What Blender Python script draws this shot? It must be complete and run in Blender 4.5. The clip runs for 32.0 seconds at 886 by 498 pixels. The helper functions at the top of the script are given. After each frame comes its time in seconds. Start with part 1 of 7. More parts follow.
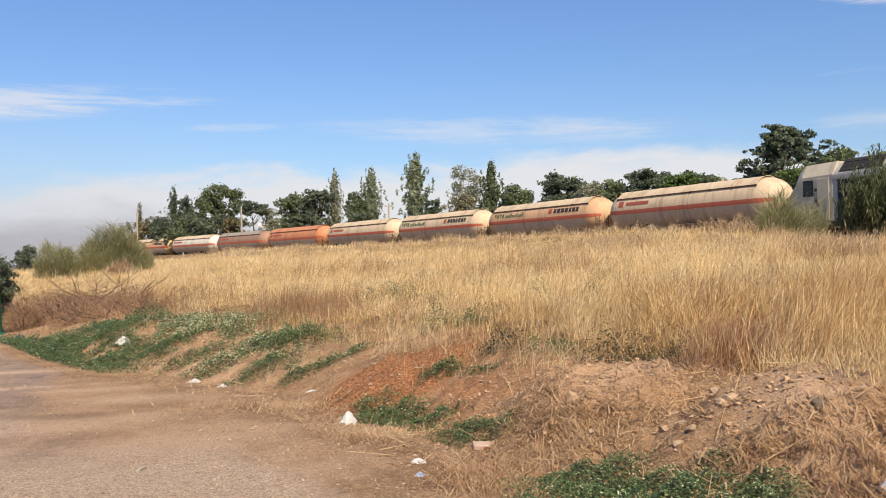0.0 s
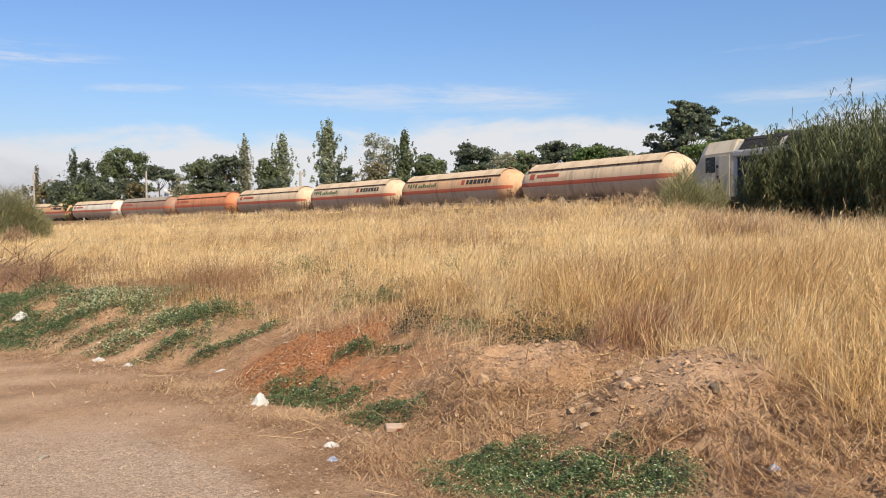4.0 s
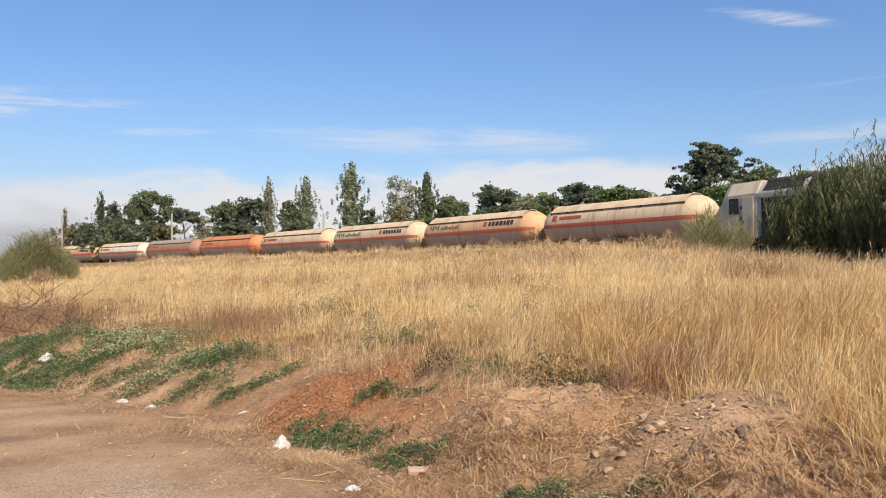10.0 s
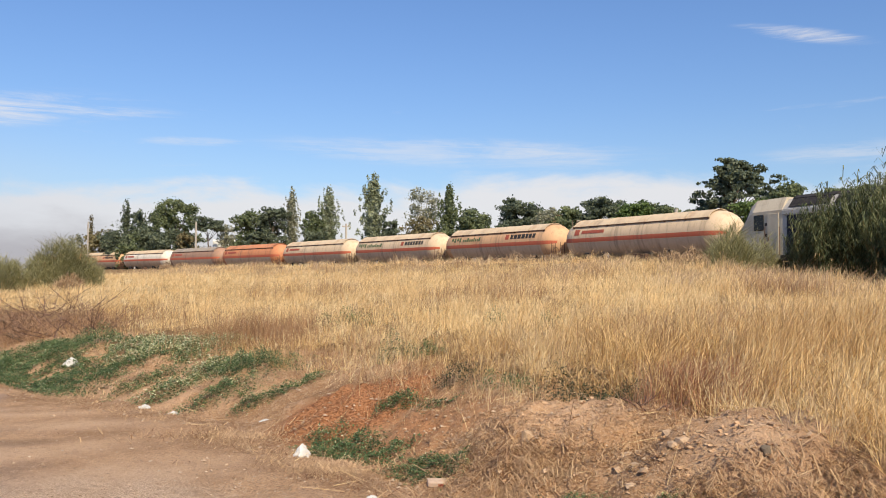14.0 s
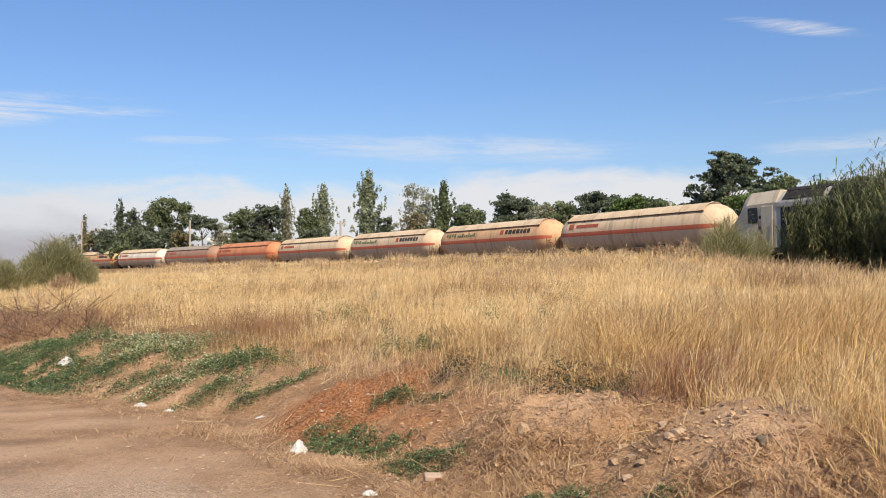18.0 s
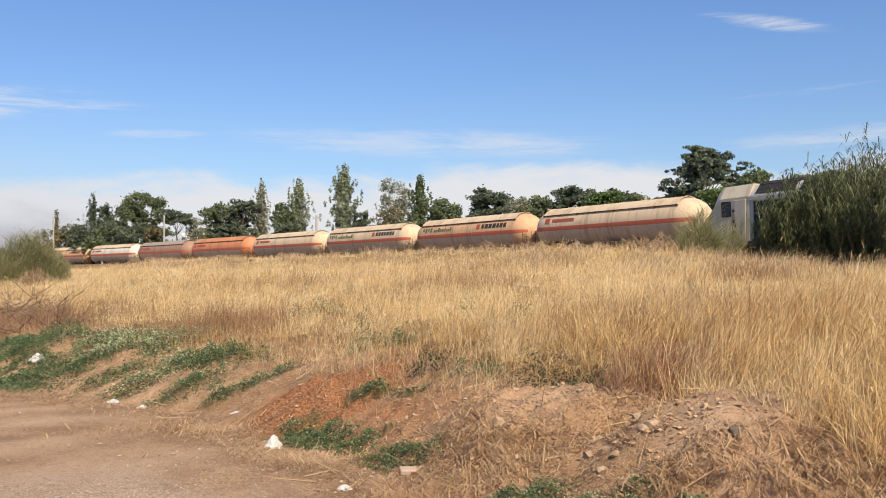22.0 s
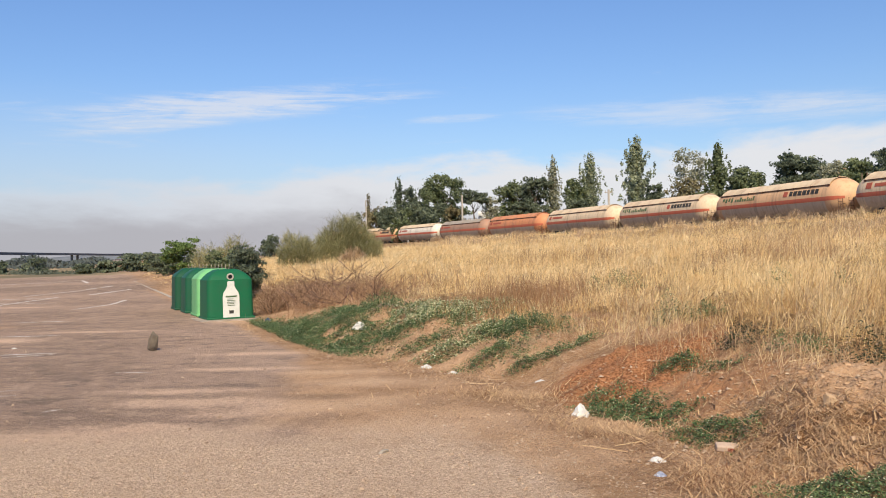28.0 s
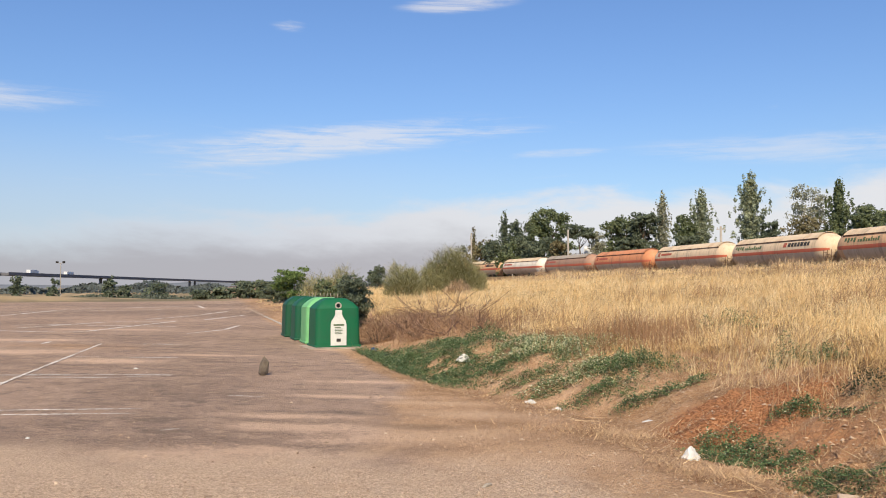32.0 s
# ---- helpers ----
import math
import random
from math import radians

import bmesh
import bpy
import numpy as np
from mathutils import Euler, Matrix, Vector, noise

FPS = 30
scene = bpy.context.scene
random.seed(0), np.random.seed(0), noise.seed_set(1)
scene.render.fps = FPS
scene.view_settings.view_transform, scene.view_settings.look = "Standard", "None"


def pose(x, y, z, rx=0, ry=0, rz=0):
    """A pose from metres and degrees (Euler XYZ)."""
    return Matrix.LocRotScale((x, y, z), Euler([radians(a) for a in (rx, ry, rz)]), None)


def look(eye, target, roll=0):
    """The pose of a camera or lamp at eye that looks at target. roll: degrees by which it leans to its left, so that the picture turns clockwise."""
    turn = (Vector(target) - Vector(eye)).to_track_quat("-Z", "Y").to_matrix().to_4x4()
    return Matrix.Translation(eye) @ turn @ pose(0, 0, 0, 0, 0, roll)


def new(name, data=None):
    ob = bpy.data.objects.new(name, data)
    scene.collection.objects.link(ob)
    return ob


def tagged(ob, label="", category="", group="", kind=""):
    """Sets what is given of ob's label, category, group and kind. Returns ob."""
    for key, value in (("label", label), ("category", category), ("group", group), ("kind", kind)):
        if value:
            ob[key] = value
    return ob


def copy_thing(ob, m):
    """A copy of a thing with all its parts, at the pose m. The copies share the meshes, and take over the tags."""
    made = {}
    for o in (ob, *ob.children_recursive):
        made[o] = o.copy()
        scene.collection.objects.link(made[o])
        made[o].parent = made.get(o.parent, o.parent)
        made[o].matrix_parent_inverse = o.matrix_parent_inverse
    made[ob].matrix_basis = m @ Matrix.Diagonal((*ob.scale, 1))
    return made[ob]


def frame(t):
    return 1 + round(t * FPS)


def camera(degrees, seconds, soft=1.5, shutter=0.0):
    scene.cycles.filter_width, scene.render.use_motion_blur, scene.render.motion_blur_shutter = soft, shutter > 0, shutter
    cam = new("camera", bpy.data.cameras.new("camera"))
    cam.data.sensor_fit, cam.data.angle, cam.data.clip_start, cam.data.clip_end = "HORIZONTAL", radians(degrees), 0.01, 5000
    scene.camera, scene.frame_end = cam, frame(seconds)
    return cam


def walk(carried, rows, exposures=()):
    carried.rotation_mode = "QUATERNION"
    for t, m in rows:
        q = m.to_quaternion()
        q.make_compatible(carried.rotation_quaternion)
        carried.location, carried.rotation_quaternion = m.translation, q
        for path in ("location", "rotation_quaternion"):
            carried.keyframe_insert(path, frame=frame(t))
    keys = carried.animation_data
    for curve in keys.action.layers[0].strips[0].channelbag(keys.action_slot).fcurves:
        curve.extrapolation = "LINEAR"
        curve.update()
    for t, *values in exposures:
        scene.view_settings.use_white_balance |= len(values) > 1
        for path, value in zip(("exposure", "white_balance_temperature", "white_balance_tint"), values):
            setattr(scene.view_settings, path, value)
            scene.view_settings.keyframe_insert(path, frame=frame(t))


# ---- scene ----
cam = camera(55.07, 32.0, soft=1.0)
# seconds, eye x y z, pitch, roll, yaw
PATH = (
    (0.0, 0.03, 0.04, 1.94, 0.76, 1.19, 0.00),
    (0.5, 0.03, 0.06, 1.94, 0.12, 1.21, -1.36),
    (1.0, 0.04, 0.04, 1.94, 0.10, 0.97, -3.43),
    (1.5, 0.05, 0.04, 1.94, 0.24, 1.08, -4.64),
    (2.0, 0.04, 0.03, 1.97, -0.65, 0.90, -5.47),
    (2.5, 0.03, 0.04, 2.03, -1.46, 0.41, -6.03),
    (4.5, 0.01, 0.01, 2.11, -1.52, 0.88, -5.67),
    (5.0, 0.01, 0.01, 2.10, -1.12, 1.16, -5.18),
    (5.5, 0.01, 0.03, 2.11, -0.80, 0.76, -5.16),
    (6.0, -0.00, -0.00, 2.11, -0.63, 0.10, -5.16),
    (6.5, -0.01, 0.01, 2.10, -0.56, -0.21, -5.33),
    (7.0, -0.01, 0.00, 2.10, -0.24, -0.34, -5.88),
    (7.5, -0.00, 0.02, 2.10, 0.10, -0.15, -5.95),
    (8.0, -0.00, -0.01, 2.11, 0.45, 0.20, -5.59),
    (8.5, 0.00, -0.01, 2.10, 0.74, 0.69, -4.96),
    (9.0, 0.00, -0.00, 2.10, 0.91, 0.82, -4.60),
    (9.5, 0.01, -0.02, 2.11, 1.03, 0.80, -4.42),
    (10.0, 0.01, -0.01, 2.11, 1.32, 0.65, -4.40),
    (10.5, -0.00, -0.00, 2.10, 1.13, 0.47, -4.08),
    (11.0, -0.00, 0.01, 2.09, 0.77, 0.52, -3.72),
    (11.5, 0.00, 0.02, 2.09, 0.47, 0.85, -3.53),
    (12.0, 0.01, 0.02, 2.09, 0.71, 0.83, -3.44),
    (12.5, -0.00, 0.02, 2.09, 1.36, 0.17, -3.40),
    (13.0, -0.01, 0.00, 2.09, 1.75, -0.42, -3.26),
    (13.5, -0.01, -0.01, 2.09, 1.86, -0.42, -3.07),
    (14.0, -0.01, -0.01, 2.10, 2.15, -0.29, -2.98),
    (14.5, -0.01, 0.01, 2.09, 2.36, -0.20, -2.96),
    (16.5, -0.02, 0.00, 2.08, 2.86, -0.06, -2.89),
    (17.0, -0.01, 0.01, 2.09, 2.50, 0.10, -2.95),
    (17.5, -0.01, 0.00, 2.08, 1.92, 0.24, -3.12),
    (18.0, -0.01, -0.00, 2.08, 1.89, 0.29, -3.31),
    (18.5, -0.00, 0.00, 2.09, 2.03, 0.14, -3.71),
    (19.0, -0.01, -0.00, 2.08, 2.06, -0.05, -4.15),
    (19.5, -0.01, -0.00, 2.08, 2.04, -0.09, -4.37),
    (20.0, -0.00, -0.01, 2.08, 2.07, 0.11, -4.55),
    (20.5, -0.00, 0.01, 2.08, 1.92, 0.33, -4.62),
    (21.0, 0.00, 0.03, 2.06, 1.45, 0.50, -4.34),
    (21.5, 0.01, 0.03, 2.06, 1.40, 0.39, -4.51),
    (22.0, 0.01, 0.02, 2.07, 1.51, 0.50, -4.88),
    (22.5, 0.00, 0.01, 2.07, 1.31, 0.47, -4.59),
    (23.0, -0.00, 0.02, 2.06, 0.81, 0.35, -4.43),
    (23.5, 0.00, 0.04, 2.05, 0.71, 0.11, -4.33),
    (24.0, 0.00, 0.06, 2.04, 0.60, -0.20, -4.13),
    (24.5, 0.01, 0.07, 2.03, 0.07, 0.18, -3.57),
    (25.0, 0.01, 0.11, 2.02, -0.11, 0.92, -1.65),
    (25.5, -0.03, 0.14, 2.00, -0.10, 1.01, 1.39),
    (27.5, -0.12, 0.17, 1.97, 0.14, 1.53, 11.92),
    (28.0, -0.14, 0.15, 1.98, 0.21, 1.38, 14.60),
    (28.5, -0.16, 0.14, 1.98, 0.41, 1.23, 17.12),
    (29.0, -0.17, 0.13, 1.98, 0.65, 1.00, 18.82),
    (29.5, -0.18, 0.14, 1.97, 0.77, 1.05, 20.22),
    (30.0, -0.18, 0.14, 1.97, 0.88, 1.04, 21.48),
    (30.5, -0.19, 0.14, 1.97, 1.01, 0.89, 21.80),
    (31.0, -0.18, 0.14, 1.96, 1.28, 0.88, 21.37),
    (31.5, -0.16, 0.13, 1.96, 1.82, 0.55, 21.57),
    (32.0, -0.17, 0.12, 1.97, 2.55, 0.00, 21.60),
)
walk(cam, [(t, pose(x, y, z, 90 + p, r, w)) for t, x, y, z, p, r, w in PATH],
     [(0.0, 0.39), (32.0, 0.39)])

# ---------------------------------------------------------------- world and sun
SUN_AZ, SUN_EL = 162.0, 43.0      # degrees clockwise from +y, degrees up


def make_world():
    w = bpy.data.worlds.new("sky")
    scene.world = w
    w.use_nodes = True
    nt = w.node_tree
    nt.nodes.clear()
    N, Lk = nt.nodes.new, nt.links.new
    out = N("ShaderNodeOutputWorld")
    bg = N("ShaderNodeBackground")
    bg.inputs["Strength"].default_value = 0.105
    sky = N("ShaderNodeTexSky")
    sky.sky_type = "NISHITA"
    sky.sun_disc = False
    sky.sun_elevation = radians(SUN_EL)
    sky.sun_rotation = radians(SUN_AZ)
    sky.air_density, sky.dust_density, sky.ozone_density = 1.0, 0.6, 2.0
    co = N("ShaderNodeTexCoord")
    sep = N("ShaderNodeSeparateXYZ")
    Lk(co.outputs["Generated"], sep.inputs[0])

    def math_(op, a, b=None, c=None, clamp=False):
        n = N("ShaderNodeMath")
        n.operation, n.use_clamp = op, clamp
        for i, v in enumerate((a, b, c)):
            if v is None:
                continue
            if isinstance(v, (int, float)):
                n.inputs[i].default_value = v
            else:
                Lk(v, n.inputs[i])
        return n.outputs[0]

    def smooth(v, a, b):
        n = N("ShaderNodeMapRange")
        n.interpolation_type = "SMOOTHSTEP"
        Lk(v, n.inputs[0])
        n.inputs[1].default_value, n.inputs[2].default_value = a, b
        return n.outputs[0]

    def noise_(vec, scale, detail, rough, distort=0.0):
        n = N("ShaderNodeTexNoise")
        Lk(vec, n.inputs["Vector"])
        n.inputs["Scale"].default_value = scale
        n.inputs["Detail"].default_value = detail
        n.inputs["Roughness"].default_value = rough
        n.inputs["Distortion"].default_value = distort
        return n.outputs["Fac"]

    def stretch(sx, sy, sz, off):
        n = N("ShaderNodeMapping")
        Lk(co.outputs["Generated"], n.inputs["Vector"])
        n.inputs["Scale"].default_value = (sx, sy, sz)
        n.inputs["Location"].default_value = off
        return n.outputs[0]

    el = math_("MULTIPLY", math_("ARCSINE", sep.outputs["Z"]), 180 / math.pi)
    az = math_("MULTIPLY", math_("ARCTAN2", sep.outputs["X"], sep.outputs["Y"]), 180 / math.pi)
    wisp = noise_(stretch(1.0, 1.0, 7.0, (3.1, 0.4, 1.7)), 6.0, 8.0, 0.66, 0.6)
    fibre = noise_(stretch(1.0, 1.0, 14.0, (1.3, 5.0, 0.2)), 9.0, 9.0, 0.7, 1.2)

    def cirrus(az0, el0, wide, high, slope, most):
        """A streak of thin cloud round one direction of the sky, frayed by noise."""
        da = math_("SUBTRACT", az, az0)
        de = math_("SUBTRACT", math_("SUBTRACT", el, el0), math_("MULTIPLY", da, slope))
        q = math_("ADD", math_("POWER", math_("DIVIDE", da, wide), 2.0), math_("POWER", math_("DIVIDE", de, high), 2.0))
        soft = math_("SUBTRACT", 1.0, smooth(q, 0.0, 1.0))
        frayed = smooth(math_("ADD", math_("MULTIPLY", wisp, 0.5), math_("ADD", math_("MULTIPLY", fibre, 0.5), math_("MULTIPLY", soft, 0.13))), 0.47, 0.80)
        return math_("MULTIPLY", math_("MULTIPLY", soft, frayed), most)

    # cirrus: scattered thin wisps all round, and the larger streaks over the field
    cloud = math_("MULTIPLY", math_("MULTIPLY", smooth(wisp, 0.60, 0.80), smooth(el, 5.0, 8.0)), math_("SUBTRACT", 0.35, math_("MULTIPLY", smooth(el, 9.0, 14.0), 0.35)))
    for row in ((-28.5, 9.8, 15.0, 1.5, 0.10, 1.5), (-33.0, 8.6, 9.0, 0.8, 0.10, 1.3), (-20.0, 10.4, 7.0, 0.7, 0.02, 1.2), (4.0, 8.6, 17.0, 1.3, -0.02, 0.75), (10.0, 8.4, 7.5, 1.2, -0.04, 0.9), (-13.5, 8.9, 4.0, 0.4, 0.02, 0.8),
                (26.0, 15.2, 5.0, 0.6, -0.2, 1.2), (-20.5, 18.6, 5.0, 0.7, 0.05, 1.2), (-32.0, 17.0, 1.6, 0.5, 0.0, 1.0), (30.0, 8.0, 9.0, 0.9, 0.03, 0.8), (-55.0, 11.0, 14.0, 1.4, 0.05, 1.0)):
        cloud = math_("MAXIMUM", cloud, math_("MINIMUM", math_("MULTIPLY", cirrus(*row), 0.62), 0.6))
    # whitish bank of cloud low over the horizon, breaking up towards the open plain
    wob = noise_(stretch(1.0, 1.0, 3.2, (0.3, 2.2, 0.0)), 5.0, 8.0, 0.6, 0.25)
    edge = math_("ADD", el, math_("MULTIPLY", math_("SUBTRACT", wob, 0.5), 6.5))
    top = math_("ADD", 4.5, math_("MULTIPLY", smooth(az, -46.0, 10.0), 1.9))
    bank = math_("SUBTRACT", 1.0, smooth(math_("SUBTRACT", edge, top), -0.9, 0.9))
    bank = math_("MULTIPLY", bank, smooth(az, -62.0, -26.0))
    cloud = math_("MAXIMUM", cloud, math_("MULTIPLY", bank, 0.88))
    # grey haze right at the horizon
    haze = math_("SUBTRACT", 1.0, smooth(math_("ADD", edge, math_("MULTIPLY", smooth(az, -30.0, 0.0), 1.2)), 1.2, 4.4))

    def mix(f, a, b):
        n = N("ShaderNodeMix")
        n.data_type = "RGBA"
        Lk(f, n.inputs[0])
        for s, v in ((6, a), (7, b)):
            if isinstance(v, tuple):
                n.inputs[s].default_value = (*v, 1)
            else:
                Lk(v, n.inputs[s])
        return n.outputs[2]

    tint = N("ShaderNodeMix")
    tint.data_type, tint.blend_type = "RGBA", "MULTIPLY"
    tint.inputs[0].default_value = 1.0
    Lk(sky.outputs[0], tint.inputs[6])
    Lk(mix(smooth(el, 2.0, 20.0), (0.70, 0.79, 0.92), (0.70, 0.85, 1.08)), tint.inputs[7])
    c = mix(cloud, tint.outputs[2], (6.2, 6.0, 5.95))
    veil = math_("MULTIPLY", math_("SUBTRACT", 1.0, smooth(el, 2.0, 12.0)), math_("SUBTRACT", 0.6, math_("MULTIPLY", smooth(az, -40.0, -5.0), 0.45)))
    c = mix(veil, c, (3.9, 4.2, 4.9))
    c = mix(math_("MULTIPLY", haze, 0.8), c, (3.05, 2.95, 3.2))
    Lk(c, bg.inputs["Color"])
    Lk(bg.outputs[0], out.inputs[0])


make_world()
sun = new("sun", bpy.data.lights.new("sun", "SUN"))
sun.data.energy, sun.data.angle, sun.data.color = 4.5, radians(0.7), (1.0, 0.85, 0.62)
_sd = Vector((math.sin(radians(SUN_AZ)) * math.cos(radians(SUN_EL)), math.cos(radians(SUN_AZ)) * math.cos(radians(SUN_EL)), math.sin(radians(SUN_EL))))
sun.matrix_world = look(_sd * 60, (0, 0, 0))


# ---------------------------------------------------------------- materials
def socket(n, name, v, nt):
    if isinstance(v, (int, float)):
        n.inputs[name].default_value = v
    elif isinstance(v, tuple):
        n.inputs[name].default_value = (*v, 1)
    else:
        nt.links.new(v, n.inputs[name])


class Nodes:
    """Short hand for building a node material."""

    def __init__(self, name):
        self.m = bpy.data.materials.new(name)
        self.m.use_nodes = True
        self.nt = self.m.node_tree
        self.b = self.nt.nodes["Principled BSDF"]
        self.pos = self.nt.nodes.new("ShaderNodeNewGeometry").outputs["Position"]

    def n(self, kind):
        return self.nt.nodes.new(kind)

    def obj(self):
        return self.n("ShaderNodeTexCoord").outputs["Object"]

    def noise(self, scale, detail=4.0, rough=0.55, vec=None, stretch=None):
        n = self.n("ShaderNodeTexNoise")
        v = vec if vec is not None else self.pos
        if stretch:
            mp = self.n("ShaderNodeMapping")
            mp.inputs["Scale"].default_value = stretch
            self.nt.links.new(v, mp.inputs["Vector"])
            v = mp.outputs[0]
        self.nt.links.new(v, n.inputs["Vector"])
        n.inputs["Scale"].default_value, n.inputs["Detail"].default_value, n.inputs["Roughness"].default_value = scale, detail, rough
        return n.outputs["Fac"]

    def range(self, v, a, b, c=0.0, d=1.0):
        n = self.n("ShaderNodeMapRange")
        n.interpolation_type = "SMOOTHSTEP"
        self.nt.links.new(v, n.inputs[0])
        for i, x in enumerate((a, b, c, d)):
            n.inputs[i + 1].default_value = x
        return n.outputs[0]

    def mix(self, f, a, b, blend="MIX"):
        n = self.n("ShaderNodeMix")
        n.data_type, n.blend_type = "RGBA", blend
        socket(n, 0, f, self.nt)
        socket(n, 6, a, self.nt)
        socket(n, 7, b, self.nt)
        return n.outputs[2]

    def math(self, op, a, b=0.0):
        n = self.n("ShaderNodeMath")
        n.operation = op
        socket(n, 0, a, self.nt)
        socket(n, 1, b, self.nt)
        return n.outputs[0]

    def attr(self, name):
        n = self.n("ShaderNodeAttribute")
        n.attribute_name = name
        return n

    def done(self, color, rough=0.8, bump=None, strength=0.3, dist=0.02, metal=0.0, spec=0.3):
        socket(self.b, "Base Color", color, self.nt)
        socket(self.b, "Roughness", rough, self.nt)
        self.b.inputs["Metallic"].default_value = metal
        self.b.inputs["Specular IOR Level"].default_value = spec
        if bump is not None:
            n = self.n("ShaderNodeBump")
            n.inputs["Strength"].default_value, n.inputs["Distance"].default_value = strength, dist
            self.nt.links.new(bump, n.inputs["Height"])
            self.nt.links.new(n.outputs[0], self.b.inputs["Normal"])
        return self.m


def plain(name, c1, c2, scale=3.0, rough=0.7, metal=0.0, bump=0.2, fine=40.0, spec=0.3):
    """Two-tone surface with large stains and a fine grain."""
    k = Nodes(name)
    v = k.obj()
    big = k.range(k.noise(scale, 5, 0.6, v), 0.35, 0.7)
    small = k.noise(fine, 3, 0.6, v)
    c = k.mix(big, c1, c2)
    c = k.mix(k.range(small, 0.3, 0.75, 0.0, 0.35), c, tuple(x * 0.6 for x in c1))
    return k.done(c, rough, small, bump, 0.01, metal, spec)


def leaf_mat(name, c1, c2, trans=0.25, scale=0.35):
    """Foliage: tone per leaf and per clump, a little light through the leaf."""
    k = Nodes(name)
    g = k.n("ShaderNodeNewGeometry")
    rnd = g.outputs["Random Per Island"]
    c = k.mix(rnd, c1, c2)
    c = k.mix(k.range(k.noise(scale, 3), 0.35, 0.7, 0.0, 0.5), c, tuple(x * 0.62 for x in c1))
    k.done(c, 0.6, None, spec=0.2)
    tr = k.n("ShaderNodeBsdfTranslucent")
    k.nt.links.new(c, tr.inputs["Color"])
    mx = k.n("ShaderNodeMixShader")
    mx.inputs[0].default_value = trans
    k.nt.links.new(k.b.outputs[0], mx.inputs[1])
    k.nt.links.new(tr.outputs[0], mx.inputs[2])
    out = [n for n in k.nt.nodes if n.type == "OUTPUT_MATERIAL"][0]
    k.nt.links.new(mx.outputs[0], out.inputs["Surface"])
    return k.m


def ground_mat():
    k = Nodes("ground_earth")
    z1, z2 = k.attr("zone_a"), k.attr("zone_b")
    sa, sb = k.n("ShaderNodeSeparateColor"), k.n("ShaderNodeSeparateColor")
    k.nt.links.new(z1.outputs["Color"], sa.inputs[0])
    k.nt.links.new(z2.outputs["Color"], sb.inputs[0])
    dirt, red, field = sa.outputs[0], sa.outputs[1], sa.outputs[2]
    stain = z1.outputs["Alpha"]
    pale = z2.outputs["Alpha"]
    lawn, stone, plain_ = sb.outputs[0], sb.outputs[1], sb.outputs[2]
    big, mid, fine = k.noise(0.16, 5, 0.6), k.noise(1.1, 6, 0.65), k.noise(24, 4, 0.7)
    grit = k.noise(38, 6, 0.9)
    streaks = k.noise(1.9, 9, 0.75, stretch=(0.75, 1.0, 1.0))
    # worn asphalt with dust, dark stains and pale grit
    asph = k.mix(k.range(big, 0.35, 0.65), (0.270, 0.184, 0.136), (0.42, 0.289, 0.213))
    asph = k.mix(k.range(streaks, 0.52, 0.60, 0.0, 0.55), asph, (0.125, 0.096, 0.080))
    asph = k.mix(k.range(streaks, 0.46, 0.40, 0.0, 0.6), asph, (0.50, 0.35, 0.245))
    asph = k.mix(k.range(grit, 0.52, 0.60, 0.0, 0.75), asph, (0.60, 0.45, 0.335))
    asph = k.mix(k.range(grit, 0.47, 0.38, 0.0, 0.75), asph, (0.12, 0.088, 0.068))
    ragged = k.math("ADD", stain, k.math("ADD", k.math("MULTIPLY", k.math("SUBTRACT", streaks, 0.5), 2.6), k.math("MULTIPLY", k.math("SUBTRACT", fine, 0.5), 1.3)))
    asph = k.mix(k.range(ragged, 0.42, 1.05, 0.0, 0.48), asph, (0.165, 0.120, 0.094))
    sandy = k.math("ADD", pale, k.math("ADD", k.math("MULTIPLY", k.math("SUBTRACT", streaks, 0.5), 2.2), k.math("MULTIPLY", k.math("SUBTRACT", fine, 0.5), 1.0)))
    asph = k.mix(k.range(sandy, 0.35, 0.9, 0.0, 0.8), asph, (0.66, 0.455, 0.32))
    cracks = k.range(k.noise(0.9, 8, 0.75), 0.485, 0.50)
    cracks = k.math("MULTIPLY", cracks, k.range(k.noise(0.9, 8, 0.75), 0.515, 0.50))
    asph = k.mix(k.math("MULTIPLY", cracks, 0.5), asph, (0.12, 0.092, 0.074))
    # tan earth washed over the edge of the asphalt
    earth = k.mix(k.range(mid, 0.40, 0.60), (0.345, 0.200, 0.105), (0.52, 0.322, 0.183))
    earth = k.mix(k.range(fine, 0.50, 0.60, 0.0, 0.75), earth, (0.22, 0.122, 0.065))
    earth = k.mix(k.range(grit, 0.53, 0.62, 0.0, 0.7), earth, (0.68, 0.53, 0.36))
    # the pale mask also paints the heaps' faces lighter, as if sunlit
    earth = k.mix(k.math("MULTIPLY", pale, k.range(fine, 0.3, 0.6, 0.35, 0.9)), earth, (0.63, 0.425, 0.275))
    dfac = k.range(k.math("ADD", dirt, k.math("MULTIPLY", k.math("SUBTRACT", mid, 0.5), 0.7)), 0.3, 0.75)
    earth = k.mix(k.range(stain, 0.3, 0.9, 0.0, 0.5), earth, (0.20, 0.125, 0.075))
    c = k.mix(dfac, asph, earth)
    gravel = k.mix(k.range(grit, 0.42, 0.60), (0.39, 0.268, 0.182), (0.77, 0.578, 0.418))
    gravel = k.mix(k.range(streaks, 0.50, 0.62, 0.0, 0.5), gravel, (0.50, 0.35, 0.24))
